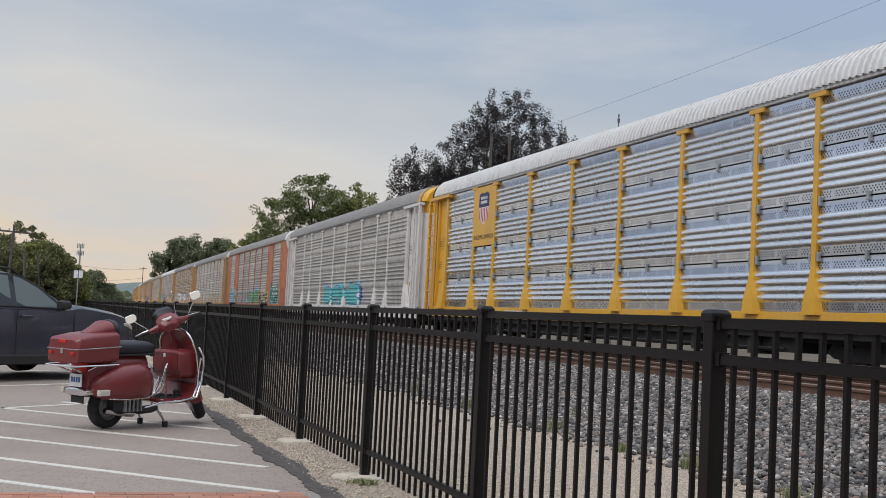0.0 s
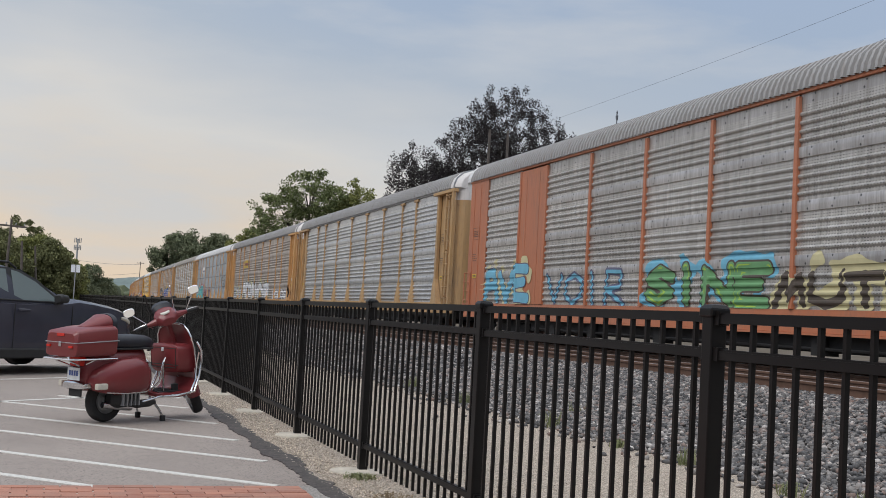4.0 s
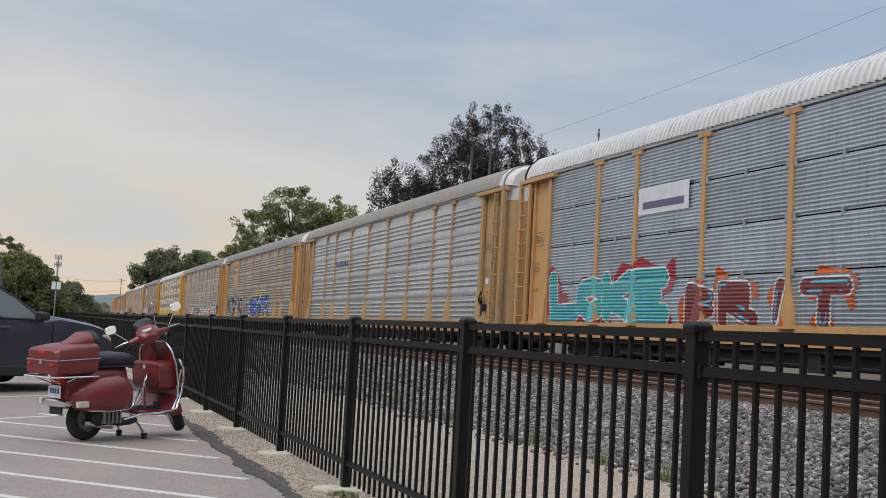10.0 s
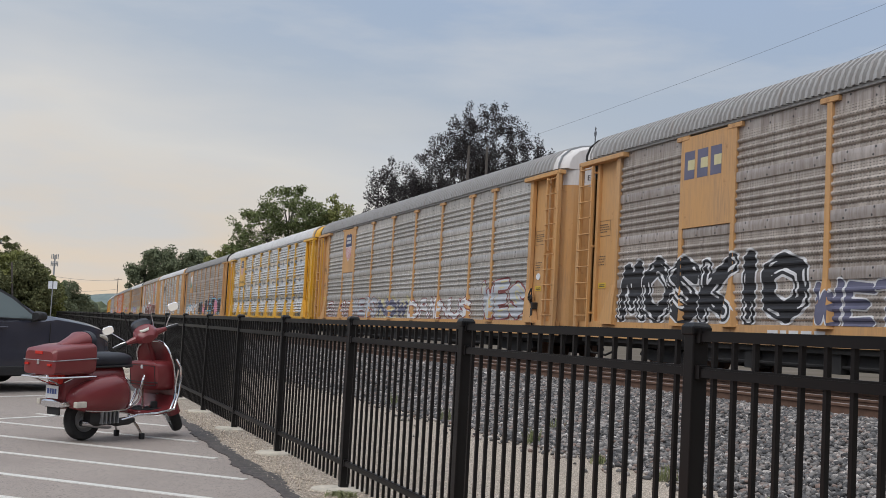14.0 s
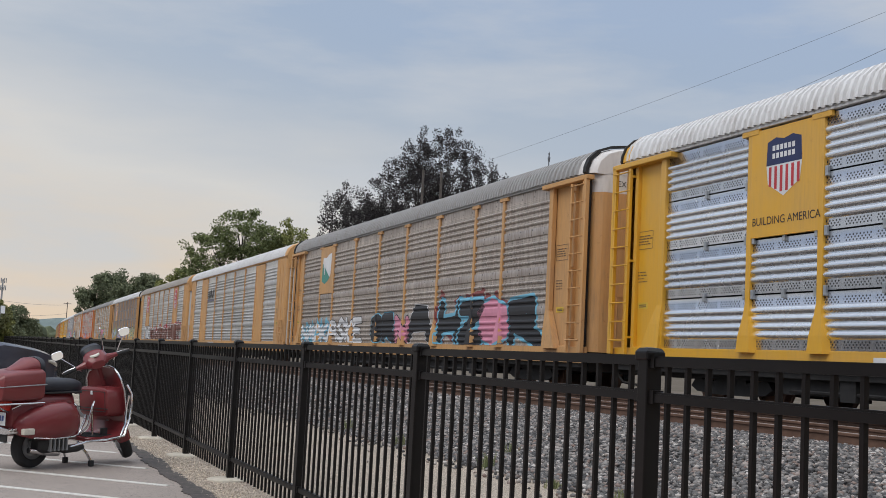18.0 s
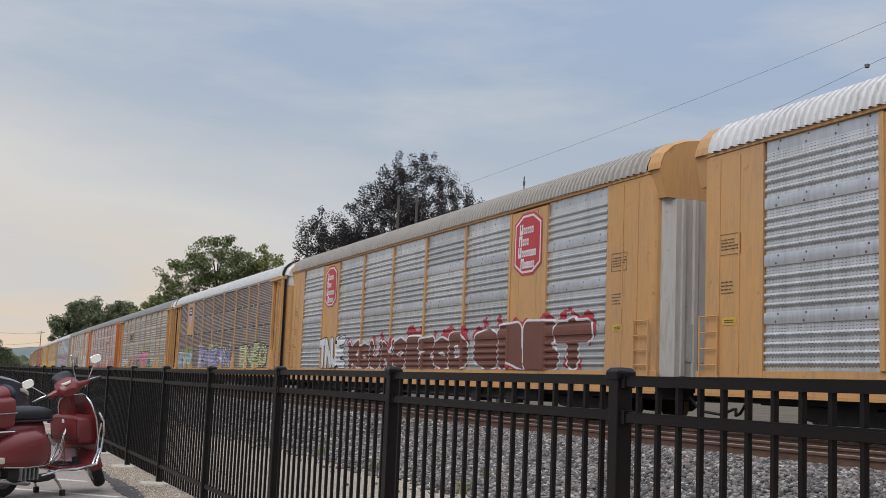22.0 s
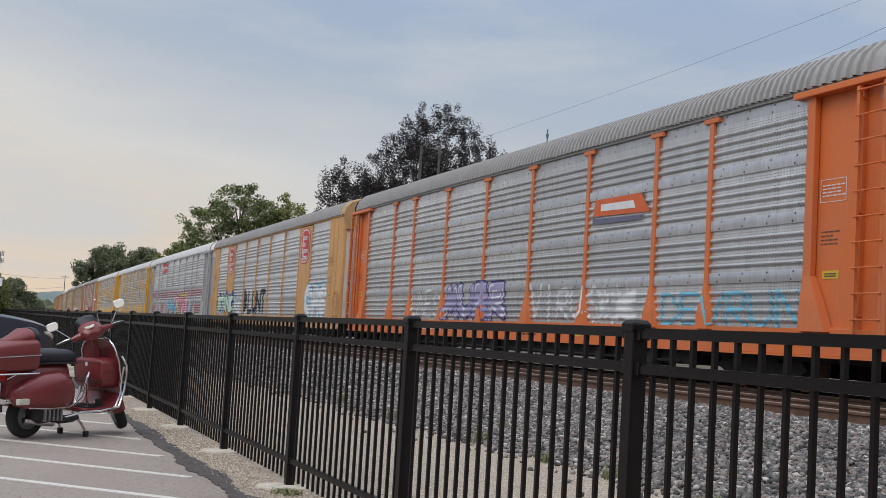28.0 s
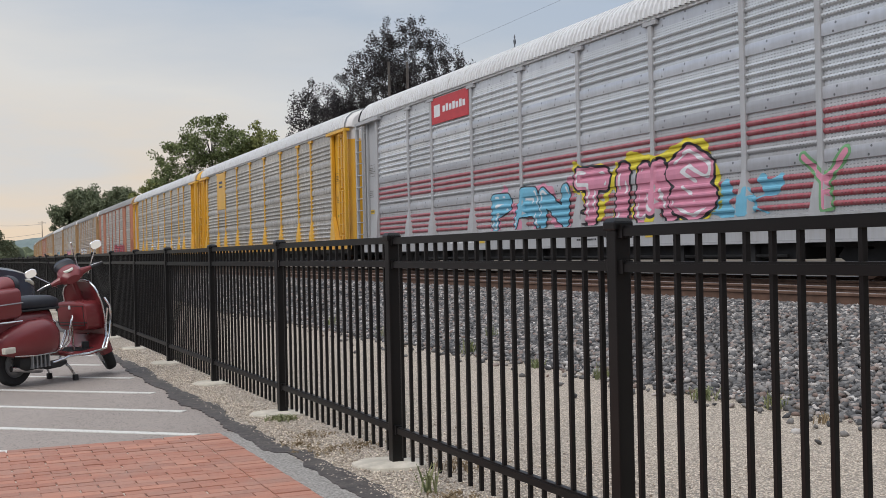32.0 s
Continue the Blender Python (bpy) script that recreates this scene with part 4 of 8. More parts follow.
def end_cap_mesh(e):
    """Plate cap over the end doors, rounded in plan and level on top."""
    b = Build()
    rings = [[(x * g, e * y, 5.30 + (z - 5.30) * k) for x, z in ROOF] for y, g, k in ((13.12, 1.0, 1.01), (13.15, 1.01, 1.03), (13.32, 1.0, 1.015), (13.44, 0.975, 0.99), (13.53, 0.93, 0.95), (13.56, 0.88, 0.91))]
    b.loft(rings, closed=False)
    last = rings[-1]
    b.face_block(last + [(last[-1][0], e * 13.56, 5.3), (last[0][0], e * 13.56, 5.3)], [tuple(range(len(last) + 2))])
    for s in (-1, 1):
        prof = end_plan(s) + end_plan(s, 0.05)[::-1]
        b.extrude([(x, e * y) for x, y in prof], "z", 4.864, 5.33)
    return b.mesh("end_hood", smooth=True, sharp=40)


def door_rib_mesh(e):
    return Build().box(-0.04, 0.04, min(e * 13.55, e * 13.62), max(e * 13.55, e * 13.62), 1.0, 4.70, 0.008).mesh("door_rib")


def door_hatch_mesh(e):
    return Build().box(-0.42, 0.42, min(e * 13.555, e * 13.58), max(e * 13.555, e * 13.58), 1.3, 2.1, 0.006).mesh("hatch")


def hood_mesh(e, rise=1.30, start=12.78):
    """End cap that swells above the roof and drops down over the end doors."""
    b = Build()

    def ring(y, k, grow):
        return [(x * grow, e * y, 5.31 + (z - 5.31) * k) for x, z in ROOF]
    b.loft([ring(start, 1.0, 0.99), ring(start + 0.05, rise, 1.02), ring(13.48, rise, 1.02), ring(13.56, rise * 0.93, 0.99)], closed=False)
    prof = [(x * 0.985, 5.31 + (z - 5.31) * rise * 0.93) for x, z in ROOF] + [(-1.42, 4.72), (1.42, 4.72)]
    b.extrude(prof, "y", e * 13.30, e * 13.555)
    return b.mesh("end_hood")


def hood_rim_mesh(e, y0=13.34, y1=13.46):
    """Dark seal round the end of the roof and down the corner."""
    b, rows = Build(), []
    for x, z in [(1.47, 1.1), (1.47, 5.2)] + ROOF + [(-1.47, 5.2), (-1.47, 1.1)]:
        z = z if z < 5.25 else 5.30 + (z - 5.30) * 1.07
        rows.append([(x * 0.985, e * y0, z - 0.02), (x * 1.03, e * y0, z + 0.025), (x * 1.03, e * y1, z + 0.025), (x * 0.985, e * y1, z - 0.02)])
    return b.loft(rows).mesh("hood_rim")


def roof_edge_mesh(e):
    """Pressed edge along the end of the roof curve."""
    b, rows = Build(), []
    for x, z in ROOF:
        z = 5.30 + (z - 5.30) * 1.03
        rows.append([(x * 0.99, e * 13.36, z - 0.02), (x * 1.012, e * 13.36, z + 0.018), (x * 1.012, e * 13.405, z + 0.018), (x * 0.99, e * 13.405, z - 0.02)])
    return b.loft(rows).mesh("roof_edge")


def brake_gear_mesh():
    """Dark brake lever, chain and box at the foot of the end bay."""
    b = Build()
    b.box(-1.60, -1.43, -12.44, -12.26, 1.42, 1.62, 0.02)
    b.tube([(-1.60, -12.34, 1.60), (-1.63, -12.30, 1.85), (-1.60, -12.36, 2.02)], 0.022, 8)
    b.tube([(-1.60, -12.40, 1.45), (-1.62, -12.44, 1.25), (-1.60, -12.32, 1.05)], 0.03, 8)
    b.tube([(-1.60, -12.36, 2.0), (-1.56, -12.34, 1.7), (-1.57, -12.30, 1.3), (-1.55, -12.38, 0.95)], 0.016, 6)
    b.lathe([(0.05, -0.03), (0.09, -0.02), (0.09, 0.02), (0.05, 0.03)], "x", 12, (-1.62, -12.34, 1.75))
    return b.mesh("brake_gear")


def placard_mesh():
    b = Build()
    b.lathe([(0.0, -0.006), (0.095, -0.006), (0.095, 0.006)], "x", 20, (-1.452, -12.42, 2.36))
    return b.mesh("placard")


def deck_mesh():
    b = Build()
    b.box(-1.48, 1.48, -13.5, 13.5, 0.93, 1.03)
    b.box(-0.35, 0.35, -13.3, 13.3, 0.52, 0.93)
    for k in range(-6, 7):
        b.box(-1.40, 1.40, 2.0 * k - 0.09, 2.0 * k + 0.09, 0.66, 0.93)
    for y in (-3.0, 2.2):
        b.box(-1.1, -0.5, y, y + 0.9, 0.45, 0.85, 0.05)
    b.tube([(-1.0, -0.8, 0.6), (-1.0, 1.0, 0.6)], 0.18, 10)
    b.box(-1.30, 1.30, -8.3, 8.3, 0.36, 0.66)
    b.tube([(-1.38, -8.0, 0.42), (-1.38, 8.0, 0.42)], 0.03, 6)
    for y in (-7.2, -5.1, 0.6, 4.0, 6.4):
        b.box(-1.42, -1.1, y, y + 0.35, 0.30, 0.92)
    b.box(-1.2, 1.2, -13.3, -8.3, 0.55, 0.93)
    b.box(-1.2, 1.2, 8.3, 13.3, 0.55, 0.93)
    return b.mesh("underframe")


def lower_sill_mesh():
    return Build().box(-1.48, -1.42, -13.4, 13.4, 0.60, 0.84, 0.01).mesh("lower_sill")


def sill_mesh(z):
    b = Build()
    b.box(-1.53, -1.44, -13.5, 13.5, z + 0.04, PANEL_Z - 0.004, 0.01)
    b.box(-1.56, -1.44, -13.5, 13.5, z, z + 0.04)
    return b.mesh("side_sill")


def filler_mesh():
    return Build().box(-1.33, 1.33, -13.02, 13.02, 1.03, 5.2).mesh("rack_interior")


def far_side_mesh():
    b = Build()
    prof = [(1.50 + x, PANEL_Z + 1.037 * k + z) for k in range(4) for z, x in PROFILE["lapped"]] + [(1.44, SHEET_TOP), (1.44, PANEL_Z)]
    b.extrude(prof, "y", -12.1, 12.1)
    return b.mesh("far_side", smooth=True, sharp=50)


def far_posts_mesh():
    b = Build()
    for y in EDGES:
        b.box(1.50, 1.585, y - 0.075, y + 0.075, PANEL_Z, 5.2)
    for e in (-1, 1):
        b.box(1.40, 1.50, min(e * 12.1, e * 13.5), max(e * 12.1, e * 13.5), 0.95, 5.2)
    b.box(1.44, 1.53, -13.5, 13.5, 0.70, PANEL_Z)
    return b.mesh("far_frame")


def truck_mesh():
    b = Build()
    for x in (-1.0, 1.0):
        b.extrude([(-1.25, 0.40), (-1.05, 0.30), (-0.45, 0.26), (0.45, 0.26), (1.05, 0.30), (1.25, 0.40), (1.1, 0.56), (0.5, 0.50), (0.4, 0.66), (-0.4, 0.66), (-0.5, 0.50), (-1.1, 0.56)], "x", x - 0.09, x + 0.09)
        for k in (-0.18, 0.0, 0.18):
            b.lathe([(0.055, 0.30), (0.065, 0.34), (0.055, 0.38), (0.065, 0.42), (0.055, 0.46), (0.065, 0.50)], "z", 8, (x, k, 0))
    b.box(-1.1, 1.1, -0.2, 0.2, 0.45, 0.66)
    return b.mesh("truck_frame")


def wheel_mesh():
    b = Build()
    b.lathe([(0.0, -0.05), (0.10, -0.06), (0.12, -0.03), (0.34, -0.035), (0.36, -0.065), (0.42, -0.065), (0.42, 0.06), (0.45, 0.065), (0.45, 0.09), (0.34, 0.07), (0.1, 0.05), (0.0, 0.05)], "x", 24)
    return b.mesh("wheel", smooth=True)


def coupler_mesh(e):
    b = Build()
    b.box(-0.10, 0.10, min(e * 13.3, e * 14.15), max(e * 13.3, e * 14.15), 0.62, 0.82, 0.02)
    b.box(-0.19, 0.19, min(e * 14.10, e * 14.36), max(e * 14.10, e * 14.36), 0.58, 0.86, 0.05)
    b.tube([(-0.55, e * 13.4, 0.62), (-0.5, e * 13.7, 0.35), (-0.3, e * 14.1, 0.30), (-0.15, e * 14.3, 0.42)], 0.03, 6)
    return b.mesh("coupler")


def chord_mesh():
    return Build().box(-1.56, -1.44, -13.3, 13.3, SHEET_TOP + 0.002, 5.335, 0.008).mesh("top_chord")


def plate_mesh(w):
    b = Build().box(-1.545, -1.49, -w / 2, w / 2, PANEL_Z, 5.20, 0.004)
    for y in (-w / 4, w / 4):
        b.box(-1.555, -1.54, y - 0.015, y + 0.015, PANEL_Z + 0.05, 5.15)
    return b.mesh("plate")


def upper_plate_mesh(w, z0, z1):
    return Build().box(-1.565, -1.50, -w / 2, w / 2, z0, z1, 0.006).mesh("logo_plate")


def make_car(n, look_name, kind, sheet_key, frame_key, roof_key, hood_key=None, chord="seam", plate=None, label="", low_red=False, far=False):
    """One covered car for carrying automobiles; kind A has outside posts and ladders, kind B smooth ends."""
    car = thing("auto_rack_car", label, "railway car", group="train")
    fm, sm, rm = M[frame_key], M[sheet_key], M[roof_key]
    hm = M[hood_key or frame_key]
    part("underframe", cached("deck", deck_mesh), M["black_iron"], car)
    # solid dark box added for the shaded inside of the rack
    part("rack_interior", cached("interior", filler_mesh), M["seam_dark"], car)
    depth = {"yellow": 0.74, "tan": 0.71, "old_tan": 0.71}.get(frame_key, 0.60) if kind == "A" else 0.62
    part("side_sill", cached(("sill", depth), lambda: sill_mesh(depth)), fm, car)
    if depth > 0.7:
        part("lower_sill", cached("lower", lower_sill_mesh), M["black_iron"], car)
    part("roof", cached("roof", roof_mesh), rm, car, "ribbed curved roof sheets")
    part("top_chord", cached("chord", chord_mesh), fm if kind == "B" else rm, car)
    part("far_side", cached("farside", far_side_mesh), sm, car)
    part("far_frame", cached("farposts", far_posts_mesh), fm, car)
    for e in (-1, 1):
        if kind == "A":
            for nm, *dims in END_PIECES:
                if nm == "end_bay" and e < 0:
                    dims[3] = 13.36
                part(nm, cached((nm, e), lambda: end_piece(e, *dims)), fm, car)
            part("gusset", cached(("gusset", e), lambda: gusset_mesh(e)), fm, car)
            part("cap_beam", cached(("cap", e), lambda: cap_beam_mesh(e)), fm, car)
            part("ladder", cached(("ladder", e), lambda: ladder_mesh(e)), fm, car)
            if e < 0 and n in (3, 5, 7):
                part("brake_gear", cached("brake", brake_gear_mesh), M["black_iron"], car, "dark brake lever and chain")
                part("placard", cached("placard", placard_mesh), M["sign_white"], car, "small round white placard")
        else:
            part("end_plate", cached(("plate", e), lambda: smooth_end_mesh(e)), fm, car)
            part("ladder", cached(("low", e), lambda: low_ladder_mesh(e)), fm, car)
        dm = fm if kind == "A" else M["door_white"]
        for s in (-1, 1):
            leaf = part("end_door", cached(("door", e, s, kind), lambda: end_leaf_mesh(e, s, kind)), dm, car)
            if kind == "B":
                for x in (0.06, 1.0):
                    part("door_rib", cached(("rib", e), lambda: door_rib_mesh(e)), dm, leaf, m=pose(s * x, 0, 0))
                if s < 0 and not far:
                    part("hatch", cached(("hatch", e), lambda: door_hatch_mesh(e)), dm, leaf, m=pose(-0.52, 0, 0))
            elif s < 0 and not far:
                part("door_frame", cached(("doorframe", e), lambda: door_frame_mesh(e)), dm, leaf)
        if kind == "A":
            part("end_hood", cached(("cap_end", e), lambda: end_cap_mesh(e)), hm, car)
            if n not in (9, 12) and not far:
                part("roof_edge", cached(("edge", e), lambda: roof_edge_mesh(e)), M["black_iron"] if e > 0 else M["steel_grey"], car, "pressed edge of the roof end")
            if n in (9, 12):
                part("hood_rim", cached(("rim", e), lambda: hood_rim_mesh(e)), M["black_iron"], car, "black rubber rim")
        else:
            part("end_hood", cached(("hood", e, kind), lambda: hood_mesh(e, 1.06, 13.22)), hm, car)
        part("coupler", cached(("coupler", e), lambda: coupler_mesh(e)), M["black_iron"], car)
        truck = part("truck", cached("truck", truck_mesh), M["black_iron"], car, m=pose(0, e * 10.1, 0))
        for x in (-0.76, 0.76):
            for y in (-0.89, 0.89):
                part("wheel", cached("wheel", wheel_mesh), M["rail"], truck, m=pose(x, y, 0.455, 0, 0, 180 if x > 0 else 0))
    seamed = sheet_key in STYLE_OF
    style = STYLE_OF.get(sheet_key, "lapped")
    CAR_STYLE[car.name] = style
    gap = 0.030 if seamed else 0.004
    for i in range(9):
        a, b = EDGES[i], EDGES[i + 1]
        w, mid = b - a, (a + b) / 2
        if kind == "B" and i in (1, 7):
            part("plate", cached(("platemesh", round(w, 2)), lambda: plate_mesh(w - 0.02)), fm, car, m=pose(0, mid, 0))
            continue
        for k in range(4):
            mat = M[("red_ribs", "red_top_ribs")[k]] if (low_red and k < 2) else sm
            z = PANEL_Z + 1.037 * k
            if plate and i == plate[0] and k >= plate[1]:
                continue
            h = (1.037 - gap) / SUB_H
            part("panel", sheet(w - 0.06, "top" if style == "lapped" and k == 3 else style), mat, car, m=pose(SHEET_X, mid, z) @ Matrix.Diagonal((1, 1, h, 1)))
        if plate and i == plate[0]:
            z0 = PANEL_Z + 1.037 * plate[1]
            part("logo_plate", cached(("up", round(w, 2), plate[1]), lambda: upper_plate_mesh(w - 0.1, z0, 5.2)), fm, car, m=pose(0, mid, 0))
    inner = EDGES[1:-1]
    for y in inner:
        if kind == "A":
            part("post", cached("post", post_mesh), fm, car, m=pose(0, y, 0))
        else:
            part("post", cached("thin", thin_post_mesh), fm, car, m=pose(0, y, 0))
    if seamed and not far:
        for k in (1, 2, 3):
            z = PANEL_Z + 1.037 * k - 0.015
            for i in range(9):
                if plate and i == plate[0] and k > plate[1]:
                    continue
                part("clip", cached("clip", clip_mesh), M["clip"], car, m=pose(0.012, (EDGES[i] + EDGES[i + 1]) / 2, z))
            for y in inner:
                for s in (-0.115, 0.115):
                    part("clip", cached("clip", clip_mesh), M["clip"], car, m=pose(0, y + s, z))
    return car


M["clip"] = plain("zinc_clip", (0.42, 0.44, 0.46), 0.4, 0.7)
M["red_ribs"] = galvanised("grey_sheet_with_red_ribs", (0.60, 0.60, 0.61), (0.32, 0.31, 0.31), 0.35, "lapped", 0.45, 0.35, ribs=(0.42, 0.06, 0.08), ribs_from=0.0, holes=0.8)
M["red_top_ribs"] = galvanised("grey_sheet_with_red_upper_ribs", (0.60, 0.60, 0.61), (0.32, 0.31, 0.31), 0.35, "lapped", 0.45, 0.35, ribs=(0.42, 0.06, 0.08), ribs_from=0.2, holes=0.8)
M["door_white"] = paint("dirty_white_door", (0.52, 0.49, 0.46), amount=0.5, rust=0.3)
# number: look, kind, sheets, frame, roof, hood, logo plate (column, first sub-panel), label
TABLE = {
    -2: ("A", "silver", "tan", "roof_grey", "white", None, "tan auto-rack car with silver ribbed panels"),
    -1: ("A", "bright", "yellow", "roof_white", "yellow", (7, 2), "yellow auto-rack car with bright new galvanised panels"),
    0: ("A", "dull", "white", "roof_grey", "yellow", None, "white-framed auto-rack car with grey ribbed panels and teal graffiti"),
    1: ("B", "dull", "old_orange", "roof_grey", "roof_white", None, "faded orange auto-rack car with graffiti along its foot"),
    2: ("A", "silver", "old_tan", "roof_grey", "white", None, "tan-framed auto-rack car with silver panels"),
    3: ("A", "brown", "tan", "roof_grey", "white", None, "tan auto-rack car with brown weathered panels and white graffiti"),
    4: ("A", "blue", "tan", "roof_white", "white", None, "tan auto-rack car with bluish panels, white roof and graffiti"),
    5: ("A", "silver", "old_tan", "roof_tan", "white", None, "tan-framed auto-rack car with pale silver panels"),
    6: ("A", "brown", "tan", "roof_grey", "white", (7, 2), "tan auto-rack car with brown panels and large blue graffiti"),
    7: ("A", "dull", "tan", "roof_grey", "white", (7, 2), "tan auto-rack car with dull panels and pale graffiti"),
    8: ("A", "bright", "yellow", "roof_white", "yellow", (7, 2), "yellow auto-rack car with bright galvanised panels and shield sign"),
    9: ("A", "brown", "tan", "roof_grey", "white", (7, 2), "tan auto-rack car with brown panels, flag sign and graffiti"),
    10: ("B", "silver", "tan", "roof_white", "tan", None, "smooth-ended tan auto-rack car with silver panels"),
    11: ("B", "silver", "tan", "roof_tan", "tan", None, "smooth-ended tan auto-rack car with red octagon signs and red graffiti"),
    12: ("A", "seam_brown", "tan", "roof_white", "white", (7, 2), "tan auto-rack car with dark brown panels, white roof and graffiti"),
    13: ("A", "dull", "tan", "roof_grey", "white", None, "tan auto-rack car with grey panels and pink graffiti"),
    14: ("A", "silver", "orange", "roof_grey", "roof_grey", None, "orange auto-rack car with silver panels and purple graffiti"),
    15: ("B", "pale", "tan", "roof_grey", "old_tan", None, "smooth-ended tan auto-rack car with two red octagon signs"),
    16: ("A", "pale", "grey", "roof_white", "white", None, "grey auto-rack car with red-painted lower ribs and pink graffiti"),
    17: ("A", "dull", "yellow", "roof_white", "white", (7, 2), "yellow auto-rack car with dull silver panels"),
    18: ("A", "dull", "yellow", "roof_white", "yellow", None, "yellow auto-rack car with grey panels"),
}
CYCLE = [("A", "brown", "old_tan", "roof_grey", "white"), ("A", "dull", "old_tan", "roof_grey", "white"), ("A", "blue", "old_tan", "roof_white", "white"), ("A", "brown", "old_tan", "roof_tan", "old_tan"), ("B", "dull", "old_orange", "roof_grey", "old_tan")]
CARS = {}
for n in range(-2, 30):
    if n in TABLE:
        kind, sk, fk, rk, hk, plate, label = TABLE[n]
    else:
        kind, sk, fk, rk, hk = CYCLE[n % 5]
        plate, label = None, "distant tan auto-rack car with weathered ribbed panels"
    CARS[n] = make_car(n, label, kind, sk, fk, rk, hk, plate=plate, label=label, low_red=(n == 16), far=n > 18)


def car_centre(n, t):
    return 39.48 - 15.3775 * t + 0.00216 * t * t + n * CAR_LEN + 14.9


# ---------- painted signs and spray paint on the cars ----------
def decal(car, name, shapes, x, label="", fold=False):
    """Flat painted shapes on the near side; shapes: (ink, [(y, z), ...]), later ones on top."""
    b, mats, mi, boxes = Build(), [], {}, []
    for key, pts in shapes:
        lo_y, hi_y, lo_z, hi_z = min(p[0] for p in pts), max(p[0] for p in pts), min(p[1] for p in pts), max(p[1] for p in pts)
        k = max([lay + 1 for a, c, d, e, lay in boxes if a < hi_y and c > lo_y and d < hi_z and e > lo_z] + [0])
        boxes.append((lo_y, hi_y, lo_z, hi_z, k))
        if key not in mi:
            mi[key] = len(mats)
            mats.append(INK[key])
        xx = x - 0.003 * (k + 1)
        b.face_block([(xx, y, z) for y, z in pts], [tuple(range(len(pts)))], mi[key])
    me = b.mesh(name, mats=mats)
    return part(name, me, None, car, label)


def rect(y0, y1, z0, z1):
    return [(y0, z0), (y1, z0), (y1, z1), (y0, z1)]


def shield(car, y, z, w, h, x):
    """Dark cap over red and white stripes."""
    def at(u, v):
        return (y - u * w / 2, z + v * h)
    body = [at(-0.9, 1.0), at(-0.45, 1.07), at(0, 1.02), at(0.45, 1.07), at(0.9, 1.0), at(0.95, 0.55), at(0.85, 0.2), at(0, -0.06), at(-0.85, 0.2), at(-0.95, 0.55)]
    shapes = [("white", body)]
    for k in range(6):
        u = -0.80 + 0.30 * k
        shapes.append(("logo_red", [at(u, 0.20 - 0.2 * (1 - abs(u + 0.06))), at(u + 0.14, 0.20 - 0.2 * (1 - abs(u + 0.06))), at(u + 0.14, 0.52), at(u, 0.52)]))
    shapes.append(("navy", [at(-0.95, 0.55), at(0.95, 0.55), at(0.9, 1.0), at(0.45, 1.07), at(0, 1.02), at(-0.45, 1.07), at(-0.9, 1.0)]))
    for v in (0.82, 0.67):
        for k in range(6):
            u = -0.62 + 0.21 * k
            shapes.append(("white", [at(u, v), at(u + 0.15, v), at(u + 0.15, v + 0.10), at(u, v + 0.10)]))
    decal(car, "shield_sign", shapes, x, "red, white and blue shield")


def octagon(car, y, z, w, h, x):
    def ring(k, c=0.30):
        a, b = w / 2 * k, h / 2 * k
        return [(y - a, z - b + b * c), (y - a, z + b - b * c), (y - a + a * 2 * c, z + b), (y + a - a * 2 * c, z + b), (y + a, z + b - b * c), (y + a, z - b + b * c), (y + a - a * 2 * c, z - b), (y - a + a * 2 * c, z - b)]
    shapes = [("logo_red", ring(1.0)), ("white", ring(0.93)), ("logo_red", ring(0.86))]
    for k, (lead, word) in enumerate(((0.66, 5), (0.70, 3), (0.74, 7), (0.52, 5))):
        zz = z + h * (0.24 - 0.185 * k)
        a = w / 2 * 0.9
        shapes.append(("white", rect(y + lead * a, y + (lead - 0.27) * a, zz - h * 0.085, zz + h * 0.085)))
        shapes.append(("logo_red", rect(y + (lead - 0.10) * a, y + (lead - 0.17) * a, zz - h * (0.085 if k % 2 else 0.02), zz + h * (0.03 if k % 2 else 0.085))))
        u = lead - 0.31
        for _ in range(word):
            shapes.append(("white", rect(y + u * a, y + (u - 0.135) * a, zz - h * 0.075, zz + h * 0.03)))
            shapes.append(("logo_red", rect(y + (u - 0.05) * a, y + (u - 0.085) * a, zz - h * 0.05, zz - h * 0.005)))
            u -= 0.165
    decal(car, "octagon_sign", shapes, x, "red octagon with white lines")


def text_bars(car, y, z, w, rows, x, key="black", h=0.035, pitch=0.075, seed=1):
    rng = random.Random(seed)
    shapes = []
    for k in range(rows):
        u = y
        while u > y - w * rng.uniform(0.75, 1.0):
            v = rng.uniform(0.03, 0.09) * max(1.0, h / 0.05)
            shapes.append((key, rect(u, u - v, z - pitch * k, z - pitch * k + h)))
            u -= v + 0.018 * max(1.0, h / 0.05)
    tagged(decal(car, "stencil", shapes, x), kind="stuff")


